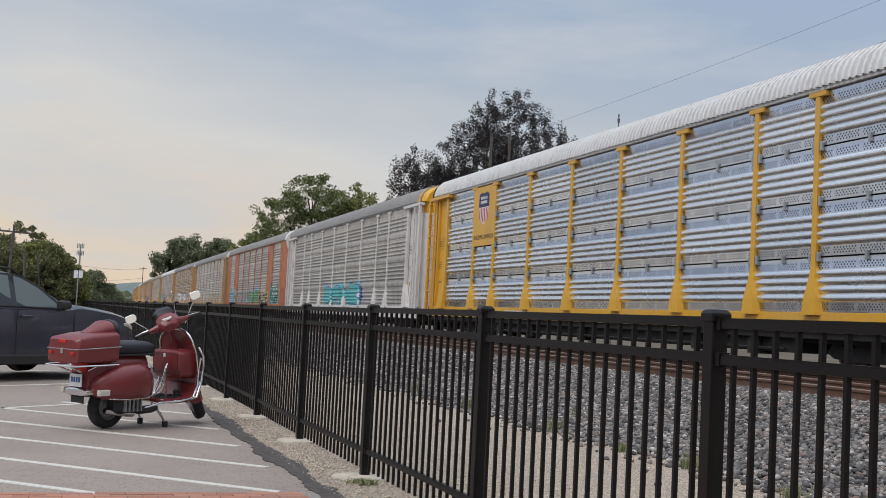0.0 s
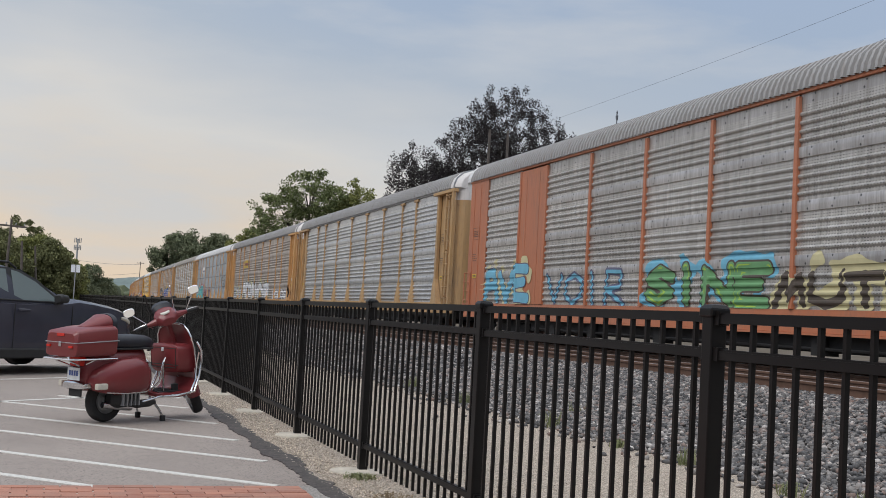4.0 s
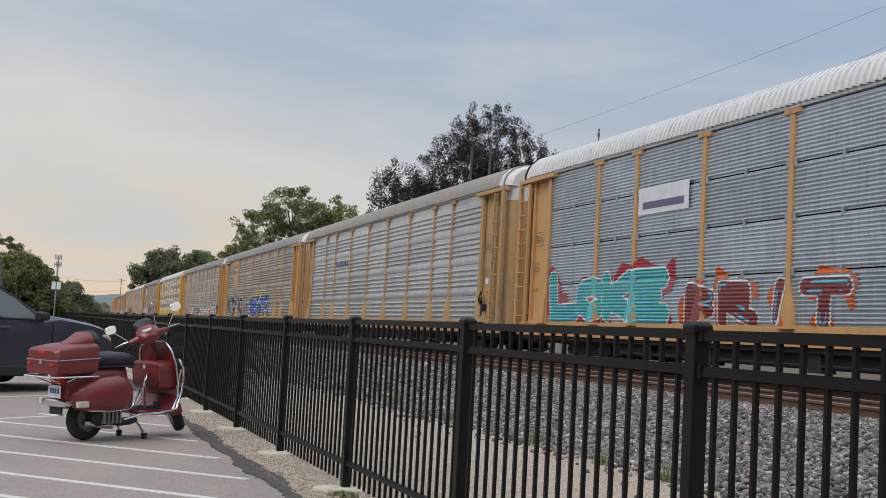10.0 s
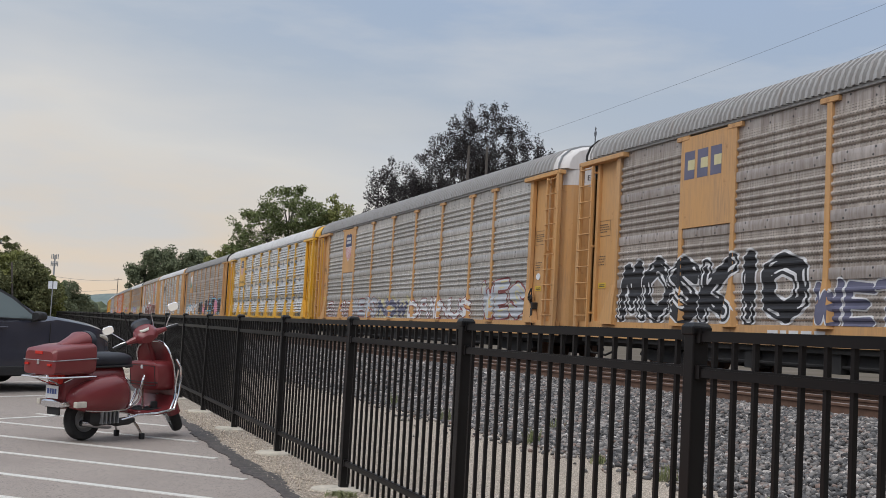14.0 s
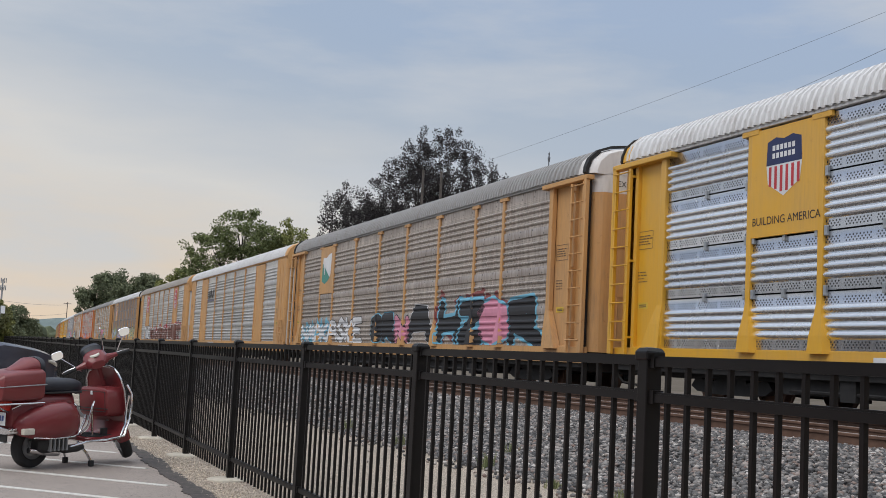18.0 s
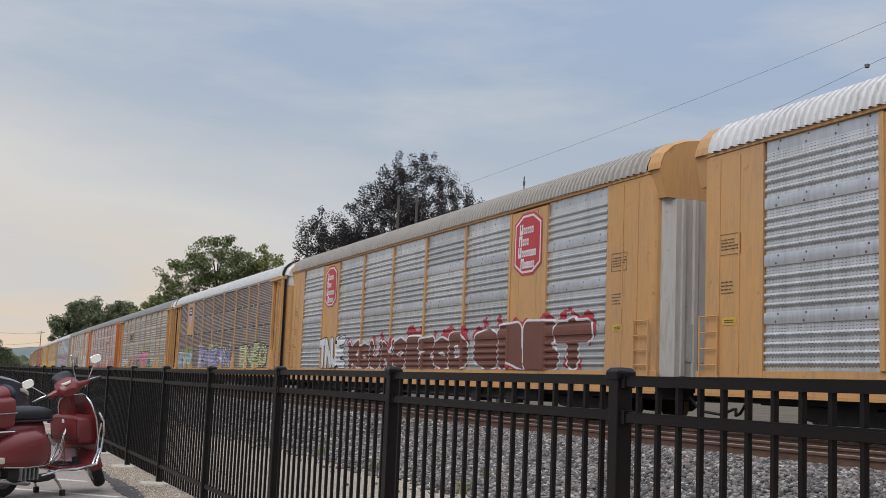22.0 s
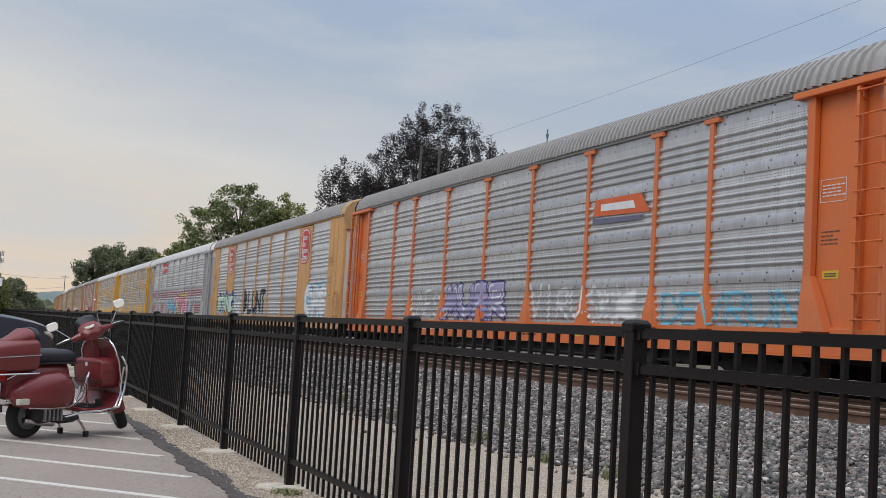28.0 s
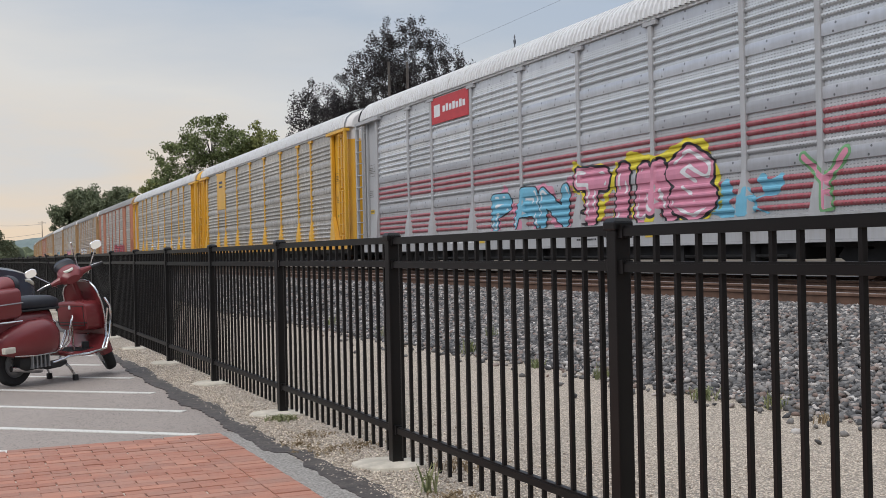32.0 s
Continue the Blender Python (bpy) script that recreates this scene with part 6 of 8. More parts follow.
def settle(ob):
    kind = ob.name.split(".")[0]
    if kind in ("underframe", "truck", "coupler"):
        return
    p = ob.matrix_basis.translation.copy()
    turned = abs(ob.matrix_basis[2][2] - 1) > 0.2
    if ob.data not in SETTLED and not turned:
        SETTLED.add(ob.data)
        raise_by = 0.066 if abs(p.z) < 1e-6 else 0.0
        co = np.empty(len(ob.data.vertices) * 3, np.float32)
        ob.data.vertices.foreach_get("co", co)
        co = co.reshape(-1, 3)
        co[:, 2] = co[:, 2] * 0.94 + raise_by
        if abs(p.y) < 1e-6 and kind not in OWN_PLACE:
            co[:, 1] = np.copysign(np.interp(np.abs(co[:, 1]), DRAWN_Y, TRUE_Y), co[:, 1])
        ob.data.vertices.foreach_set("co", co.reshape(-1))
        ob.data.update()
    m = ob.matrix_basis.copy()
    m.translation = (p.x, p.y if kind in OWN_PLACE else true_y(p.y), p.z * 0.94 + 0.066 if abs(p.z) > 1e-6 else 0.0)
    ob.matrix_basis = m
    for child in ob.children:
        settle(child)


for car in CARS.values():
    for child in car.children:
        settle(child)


# ---------- motor scooter ----------
def oval(y, cx, cz, rx, rz, n=20, p=2.4, tilt=0.0):
    """A ring across the y axis, squarer with greater p."""
    out = []
    for k in range(n):
        a = 2 * math.pi * k / n
        c, s = math.cos(a), math.sin(a)
        u = math.copysign(abs(c) ** (2 / p), c) * rx
        v = math.copysign(abs(s) ** (2 / p), s) * rz
        out.append((cx + u, y + tilt * v, cz + v))
    return out


def scooter():
    top = thing("motor_scooter", "maroon classic motor scooter with top case on its centre stand", "scooter", pose(0.63, 12.05, 0.0, 1.6, 0, -52.8))
    mr, ch = M["maroon"], M["chrome"]

    def tyre(name_m, r=0.215, w=0.057):
        b = Build()
        prof = [(r - 0.085, -w * 0.75), (r - 0.05, -w * 0.98), (r - 0.02, -w * 0.9), (r - 0.004, -w * 0.55), (r, 0), (r - 0.004, w * 0.55), (r - 0.02, w * 0.9), (r - 0.05, w * 0.98), (r - 0.085, w * 0.75)]
        b.lathe(prof, "x", 32)
        return b

    def rim(r=0.13):
        b = Build()
        b.lathe([(0.0, 0.05), (0.045, 0.05), (0.05, 0.03), (0.10, 0.022), (r, 0.045), (r + 0.005, 0.0), (r, -0.045), (0.1, -0.022), (0.05, -0.03), (0.0, -0.05)], "x", 24)
        for k in range(5):
            a = 2 * math.pi * k / 5
            b.tube([(0.045, 0.075 * math.cos(a), 0.075 * math.sin(a)), (0.06, 0.075 * math.cos(a), 0.075 * math.sin(a))], 0.01, 6)
        return b
    w = part("rear_wheel", tyre("t"), M["rubber"], top, m=pose(0, 0, 0.218), smooth=True)
    part("rim", rim(), M["steel_grey"], w, smooth=True)

    # monocoque tail under the saddle
    b = Build()
    b.loft([oval(-0.35, 0, 0.50, 0.05, 0.08), oval(-0.32, 0, 0.51, 0.11, 0.15), oval(-0.22, 0, 0.54, 0.15, 0.19), oval(0.0, 0, 0.57, 0.165, 0.20), oval(0.25, 0, 0.59, 0.155, 0.18), oval(0.36, 0, 0.60, 0.14, 0.16), oval(0.42, 0, 0.58, 0.12, 0.17), oval(0.445, 0, 0.52, 0.10, 0.20), oval(0.46, 0, 0.45, 0.07, 0.18)])
    part("rear_body", b, mr, top, smooth=True)
    for s in (1, -1):
        b = Build()
        b.loft([oval(-0.31, s * 0.14, 0.42, 0.03, 0.05), oval(-0.27, s * 0.16, 0.44, 0.08, 0.10), oval(-0.16, s * 0.185, 0.455, 0.115, 0.145), oval(0.0, s * 0.20, 0.47, 0.135, 0.18), oval(0.18, s * 0.20, 0.48, 0.135, 0.19), oval(0.30, s * 0.19, 0.465, 0.12, 0.175), oval(0.39, s * 0.17, 0.44, 0.08, 0.13), oval(0.43, s * 0.15, 0.42, 0.04, 0.07)])
        cowl = part("side_cowl", b, mr, top, smooth=True)
        b = Build().box(s * 0.275 - 0.03, s * 0.275 + 0.02, -0.33, -0.20, 0.36, 0.42, 0.012)
        part("turn_signal", b, M["lens_clear"], cowl, "clear turn signal lens")
        b = Build()
        b.tube([(s * 0.30, -0.22, 0.33), (s * 0.335, 0.0, 0.315), (s * 0.33, 0.25, 0.32), (s * 0.27, 0.40, 0.36)], 0.007, 6)
        part("trim", b, ch, cowl)
    # saddle
    b = Build()
    b.loft([oval(-0.05, 0, 0.80, 0.12, 0.05, p=3), oval(0.0, 0, 0.81, 0.16, 0.075, p=3), oval(0.3, 0, 0.805, 0.165, 0.08, p=3), oval(0.44, 0, 0.80, 0.14, 0.075, p=3), oval(0.52, 0, 0.79, 0.10, 0.06, p=3), oval(0.55, 0, 0.785, 0.05, 0.03, p=3)])
    seat = part("saddle", b, M["seat"], top, smooth=True)
    part("saddle_band", Build().box(-0.168, 0.168, -0.02, 0.47, 0.735, 0.755, 0.006), M["black_trim"], seat)
    # top case on its rack
    b = Build()
    b.loft([oval(-0.565, 0, 0.805, 0.20, 0.10, p=7), oval(-0.545, 0, 0.807, 0.232, 0.128, p=7, tilt=0.10), oval(-0.35, 0, 0.82, 0.242, 0.145, p=7), oval(-0.08, 0, 0.832, 0.238, 0.155, p=7), oval(-0.05, 0, 0.832, 0.22, 0.14, p=7)])
    case = part("top_case", b, M["maroon_plastic"], top, smooth=True)
    b = Build()
    b.loft([oval(-0.34, 0, 0.955, 0.06, 0.015, p=2.2), oval(-0.20, 0, 0.975, 0.12, 0.06, p=2.2), oval(-0.11, 0, 0.995, 0.15, 0.095, p=2.2), oval(-0.06, 0, 0.995, 0.15, 0.095, p=2.2)])
    part("case_hump", b, M["maroon_plastic"], case, smooth=True)
    b = Build()
    b.loft([oval(-0.06, 0, 1.0, 0.155, 0.095, p=2.2), oval(-0.01, 0, 1.0, 0.16, 0.10, p=2.2), oval(0.01, 0, 0.995, 0.13, 0.07, p=2.2)])
    part("backrest_pad", b, M["seat"], case, "black padded backrest", smooth=True)
    b = Build()
    ring = [(x * 1.012, y, z) for x, y, z in ((-0.225, -0.562, 0.815), (0.225, -0.562, 0.815), (0.243, -0.35, 0.825), (0.238, -0.05, 0.835), (-0.238, -0.05, 0.835), (-0.243, -0.35, 0.825), (-0.225, -0.562, 0.815))]
    b.tube(ring, 0.006, 6)
    part("case_seam", b, M["steel_grey"], case, "thin metal lid seam")
    part("reflector", Build().box(-0.055, 0.055, -0.572, -0.54, 0.875, 0.905, 0.004), M["lens_red"], case, "red reflector")
    for x in (-0.19, 0.14):
        part("reflector", Build().box(x, x + 0.05, -0.582, -0.55, 0.765, 0.788, 0.003), M["lens_red"], case, "small red reflector")
    part("latch", Build().box(-0.018, 0.018, -0.576, -0.558, 0.775, 0.825, 0.005), ch, case, "chrome latch")
    b = Build()
    for z, r in ((0.655, 0.010),):
        b.tube([(-0.22, -0.05, z), (-0.23, -0.54, z), (-0.19, -0.60, z), (0.19, -0.60, z), (0.23, -0.54, z), (0.22, -0.05, z)], r, 8)
    for s in (-1, 1):
        b.tube([(s * 0.10, -0.56, 0.65), (s * 0.06, -0.33, 0.56)], 0.009, 6)
        b.tube([(s * 0.21, -0.30, 0.65), (s * 0.12, -0.34, 0.60)], 0.009, 6)
    part("luggage_rack", b, ch, top)
    part("tail_lamp", Build().box(-0.075, 0.075, -0.39, -0.30, 0.575, 0.68, 0.02), M["lens_red"], top, "red tail lamp")
    plate = part("number_plate", Build().box(-0.09, 0.09, -0.395, -0.386, 0.44, 0.565, 0.004), M["plate_white"], top, "white plate with plain bars")
    for k in range(4):
        part("bar", Build().box(-0.062 + 0.036 * k, -0.038 + 0.036 * k, -0.399, -0.3945, 0.485, 0.535), M["bars_blue"], plate)
    b = Build()
    b.loft([oval(-0.395, 0, 0.385, 0.155, 0.028, p=4), oval(-0.375, 0, 0.39, 0.17, 0.036, p=4), oval(-0.30, 0, 0.39, 0.175, 0.036, p=4), oval(-0.24, 0, 0.39, 0.15, 0.03, p=4)])
    part("rear_bumper", b, ch, top, smooth=True)
    part("mud_flap", Build().box(-0.09, 0.09, -0.37, -0.35, 0.28, 0.37, 0.008), M["rubber"], top)
    # engine, exhaust, pedal
    b = Build()
    b.loft([oval(-0.05, 0.12, 0.24, 0.05, 0.07), oval(0.03, 0.14, 0.25, 0.09, 0.10), oval(0.16, 0.15, 0.26, 0.10, 0.10), oval(0.27, 0.13, 0.26, 0.06, 0.07)])
    eng = part("engine_cover", b, M["black_trim"], top, smooth=True)
    for k in range(5):
        part("fin", Build().box(0.10, 0.255, 0.03 + 0.05 * k, 0.045 + 0.05 * k, 0.18, 0.34), M["steel_grey"], eng)
    b = Build()
    b.tube([(0.12, -0.12, 0.19), (0.13, 0.05, 0.17), (0.10, 0.25, 0.15)], [0.03, 0.04, 0.045], 12)
    part("exhaust", b, ch, top, smooth=True)
    b = Build()
    b.loft([oval(0.20, 0.17, 0.18, 0.02, 0.02), oval(0.26, 0.18, 0.18, 0.045, 0.04), oval(0.42, 0.18, 0.185, 0.05, 0.04), oval(0.50, 0.18, 0.19, 0.03, 0.025)])
    part("silencer", b, M["black_trim"], top, smooth=True)
    # floor, leg shield, glove box
    b = Build()
    b.loft([[(-w, y, z - 0.03), (w, y, z - 0.03), (w + 0.015, y, z), (w - 0.02, y, z + 0.018), (-w + 0.02, y, z + 0.018), (-w - 0.015, y, z)] for y, w, z in ((0.46, 0.13, 0.29), (0.55, 0.20, 0.265), (0.75, 0.235, 0.255), (0.90, 0.24, 0.27), (0.97, 0.24, 0.32), (1.0, 0.235, 0.40))])
    part("floorboard", b, mr, top, smooth=True)
    for k in range(6):
        part("floor_strip", Build().box(-0.18 + 0.065 * k, -0.155 + 0.065 * k, 0.56, 0.92, 0.272, 0.292, 0.004), M["rubber"], top)
    part("brake_pedal", Build().box(0.10, 0.15, 0.80, 0.86, 0.29, 0.36, 0.008), M["rubber"], top)

    def shield_ring(z, w, y, bow):
        pts = []
        for k in range(13):
            u = -1 + 2 * k / 12
            pts.append((u * w, y - bow * u * u, z))
        return pts
    rows = [(0.34, 0.225, 1.02, 0.01), (0.45, 0.25, 1.035, 0.035), (0.60, 0.268, 1.03, 0.05), (0.75, 0.27, 1.005, 0.06), (0.86, 0.252, 0.97, 0.06), (0.93, 0.215, 0.945, 0.05), (0.975, 0.15, 0.93, 0.03), (0.995, 0.07, 0.92, 0.01)]
    b = Build()
    rings = [shield_ring(*r) + [(x, y + 0.014, z) for x, y, z in shield_ring(*r)[::-1]] for r in rows]
    b.loft(rings)
    leg = part("leg_shield", b, mr, top, smooth=True)
    b = Build()
    left = [shield_ring(*r)[0] for r in rows]
    right = [shield_ring(*r)[-1] for r in rows]
    b.tube(left + right[::-1], 0.011, 8)
    part("shield_trim", b, ch, leg, "chrome edge trim", smooth=True)
    b = Build()
    b.loft([oval(0.765, 0, 0.63, 0.185, 0.125, p=5, tilt=-0.12), oval(0.785, 0, 0.63, 0.212, 0.152, p=5, tilt=-0.12), oval(0.90, 0, 0.63, 0.225, 0.162, p=5, tilt=-0.12), oval(1.0, 0, 0.63, 0.225, 0.162, p=5, tilt=-0.12)])
    box = part("glove_box", b, mr, top, smooth=True)
    b = Build()
    b.tube([(-0.185, 0.776, 0.53), (-0.188, 0.754, 0.735), (0.188, 0.754, 0.735), (0.185, 0.776, 0.53), (-0.185, 0.776, 0.53)], 0.005, 5)
    part("lid_line", b, M["black_trim"], box)
    part("lid_crease", Build().box(-0.21, 0.21, 0.772, 0.79, 0.555, 0.565, 0.003), M["black_trim"], box)
    part("emblem", Build().box(-0.014, 0.014, 0.745, 0.768, 0.70, 0.74, 0.004), M["plate_white"], box)
    part("bag_hook", Build().box(-0.016, 0.016, 0.87, 0.93, 0.835, 0.885, 0.006), M["chrome"], leg)
    # crash bars
    for s in (1, -1):
        b = Build()
        b.tube([(s * 0.20, 0.30, 0.20), (s * 0.27, 0.48, 0.25), (s * 0.31, 0.70, 0.26), (s * 0.33, 0.92, 0.29), (s * 0.32, 0.99, 0.45), (s * 0.315, 1.02, 0.62), (s * 0.315, 1.01, 0.72), (s * 0.29, 0.99, 0.775), (s * 0.27, 0.98, 0.81)], 0.013, 8)
        b.tube([(s * 0.30, 0.62, 0.262), (s * 0.30, 0.89, 0.27), (s * 0.295, 0.96, 0.40), (s * 0.285, 0.98, 0.58), (s * 0.30, 0.99, 0.70)], 0.010, 8)
        part("crash_bar", b, ch, top, smooth=True)
        b = Build()
        b.tube([(s * 0.12, 0.50, 0.30), (s * 0.20, 0.54, 0.40), (s * 0.21, 0.58, 0.60), (s * 0.17, 0.63, 0.64), (s * 0.12, 0.66, 0.58), (s * 0.14, 0.66, 0.27)], 0.011, 8)
        part("foot_bar", b, ch, top, smooth=True)
        b = Build()
        b.tube([(s * 0.10, 0.50, 0.24), (s * 0.17, 0.57, 0.12), (s * 0.19, 0.62, 0.03)], [0.013, 0.012, 0.012], 8)
        st = part("stand_leg", b, ch, top, smooth=True)
        part("rubber_foot", Build().box(s * 0.19 - 0.02, s * 0.19 + 0.02, 0.595, 0.645, -0.017, 0.045, 0.008), M["rubber"], st)

    # steering group, turned to the left lock
    rake = radians(27)
    steer = Matrix.Translation((0, 1.0, 0.63)) @ Matrix.Rotation(rake, 4, "X") @ Matrix.Rotation(radians(58), 4, "Z")

    def spart(name, b, mat, label="", smooth=True, parent=top):
        if "mirror" not in name and min(p[2] for p in b.v) > 0.25:
            b.move(Matrix.Translation((0, 0, 0.075)))
        b.move(steer)
        return part(name, b, mat, parent, label, smooth=smooth)
    b = Build()
    b.tube([(0.0, 0, -0.42), (0, 0, 0.42)], 0.026, 10)
    spart("steering_column", b, mr)
    b = tyre("t")
    b.move(Matrix.Translation((0.0, 0.035, -0.48)))
    fw = spart("front_wheel", b, M["rubber"])
    b = rim()
    b.move(Matrix.Translation((0.0, 0.035, -0.48)))
    spart("rim", b, M["steel_grey"], parent=fw)
    b = Build()
    b.lathe([(0.0, -0.075), (0.085, -0.075), (0.095, -0.05), (0.095, 0.0)], "x", 20, (0, 0.035, -0.48))
    spart("brake_hub", b, M["plate_white"], "pale brake hub cover", parent=fw)
    b = Build()
    rings = []
    for k in range(13):
        a = radians(5 + 165 * k / 12)
        rr = 0.262
        cx, cz = 0.035 + rr * math.cos(a), -0.455 + rr * math.sin(a)
        wd = 0.105 * (1 - 0.35 * abs(k - 6) / 6)
        dx, dz = math.cos(a), math.sin(a)
        rings.append([(-wd, cx - 0.085 * dx, cz - 0.085 * dz), (-wd * 0.95, cx - 0.03 * dx, cz - 0.03 * dz), (-wd * 0.6, cx + 0.012 * dx, cz + 0.012 * dz), (0, cx + 0.022 * dx, cz + 0.022 * dz), (wd * 0.6, cx + 0.012 * dx, cz + 0.012 * dz), (wd * 0.95, cx - 0.03 * dx, cz - 0.03 * dz), (wd, cx - 0.085 * dx, cz - 0.085 * dz)])
    b.loft(rings, closed=False)
    spart("front_mudguard", b, mr)
    b = Build()
    b.tube([(-0.07, 0.0, -0.20), (-0.075, 0.03, -0.475)], 0.02, 8)
    spart("fork_link", b, M["steel_grey"])
    b = Build()
    b.loft([oval(-0.10, 0, 0.385, 0.07, 0.04), oval(-0.06, 0, 0.40, 0.12, 0.07), oval(0.03, 0, 0.41, 0.13, 0.085), oval(0.12, 0, 0.41, 0.105, 0.085), oval(0.17, 0, 0.405, 0.085, 0.075)])
    head = spart("headset", b, mr)
    b = Build()
    b.lathe([(0.0, 0.03), (0.05, 0.028), (0.078, 0.0)], "y", 20, (0, 0.165, 0.405))
    spart("headlamp", b, M["lens_clear"], parent=head)
    b = Build()
    b.lathe([(0.0, 0.012), (0.05, 0.012), (0.055, 0.0)], "z", 20, (0, -0.02, 0.468))
    spart("speedometer", b, M["lens_clear"], "round dial", parent=head)
    for s in (1, -1):
        b = Build()
        b.loft([[(s * x, -0.02 + dy + r * math.cos(q), 0.40 + r * math.sin(q)) for q in [2 * math.pi * k / 10 for k in range(10)]] for x, dy, r in ((0.10, 0.0, 0.045), (0.17, -0.005, 0.03), (0.22, -0.01, 0.022))])
        spart("bar_arm", b, mr)
        b = Build()
        b.tube([(s * 0.215, -0.03, 0.40), (s * 0.35, -0.045, 0.395)], 0.018, 10)
        spart("grip", b, M["rubber"])
        b = Build()
        b.tube([(s * 0.20, 0.03, 0.395), (s * 0.27, 0.05, 0.39), (s * 0.36, 0.035, 0.385)], 0.007, 6)
        spart("brake_lever", b, ch)
        b = Build()
        b.tube([(s * 0.17, -0.01, 0.42), (s * 0.24, -0.02, 0.52), (s * 0.33, -0.03, 0.64)], 0.006, 6)
        stem = spart("mirror_stem", b, ch)
        b = Build()
        b.loft([oval(-0.048, s * 0.355, 0.685, 0.055, 0.036, p=3, tilt=0.35), oval(-0.04, s * 0.355, 0.685, 0.060, 0.041, p=3, tilt=0.35), oval(-0.01, s * 0.355, 0.685, 0.05, 0.03, p=3, tilt=0.35)])
        spart("mirror_shell", b, ch, parent=stem)
        b = Build()
        b.face_block(oval(-0.0505, s * 0.355, 0.685, 0.053, 0.034, p=3, tilt=0.35), [tuple(range(20))])
        spart("mirror_glass", b, M["mirror"], "bright mirror glass", parent=stem, smooth=False)
        b = Build()
        b.tube([(s * 0.12, 0.14, 0.42), (s * 0.13, 0.15, 0.50), (s * 0.135, 0.12, 0.56), (s * 0.14, 0.02, 0.72)], [0.009, 0.009, 0.008, 0.008], 8)
        spart("screen_bracket", b, ch if s > 0 else M["black_trim"])
    b = Build()
    b.loft([oval(0.08, 0, 0.45, 0.08, 0.04), oval(0.13, 0, 0.47, 0.11, 0.06), oval(0.20, 0, 0.47, 0.10, 0.06), oval(0.25, 0, 0.45, 0.05, 0.03)])
    spart("fly_screen", b, M["seat"], "black domed fly screen")


scooter()


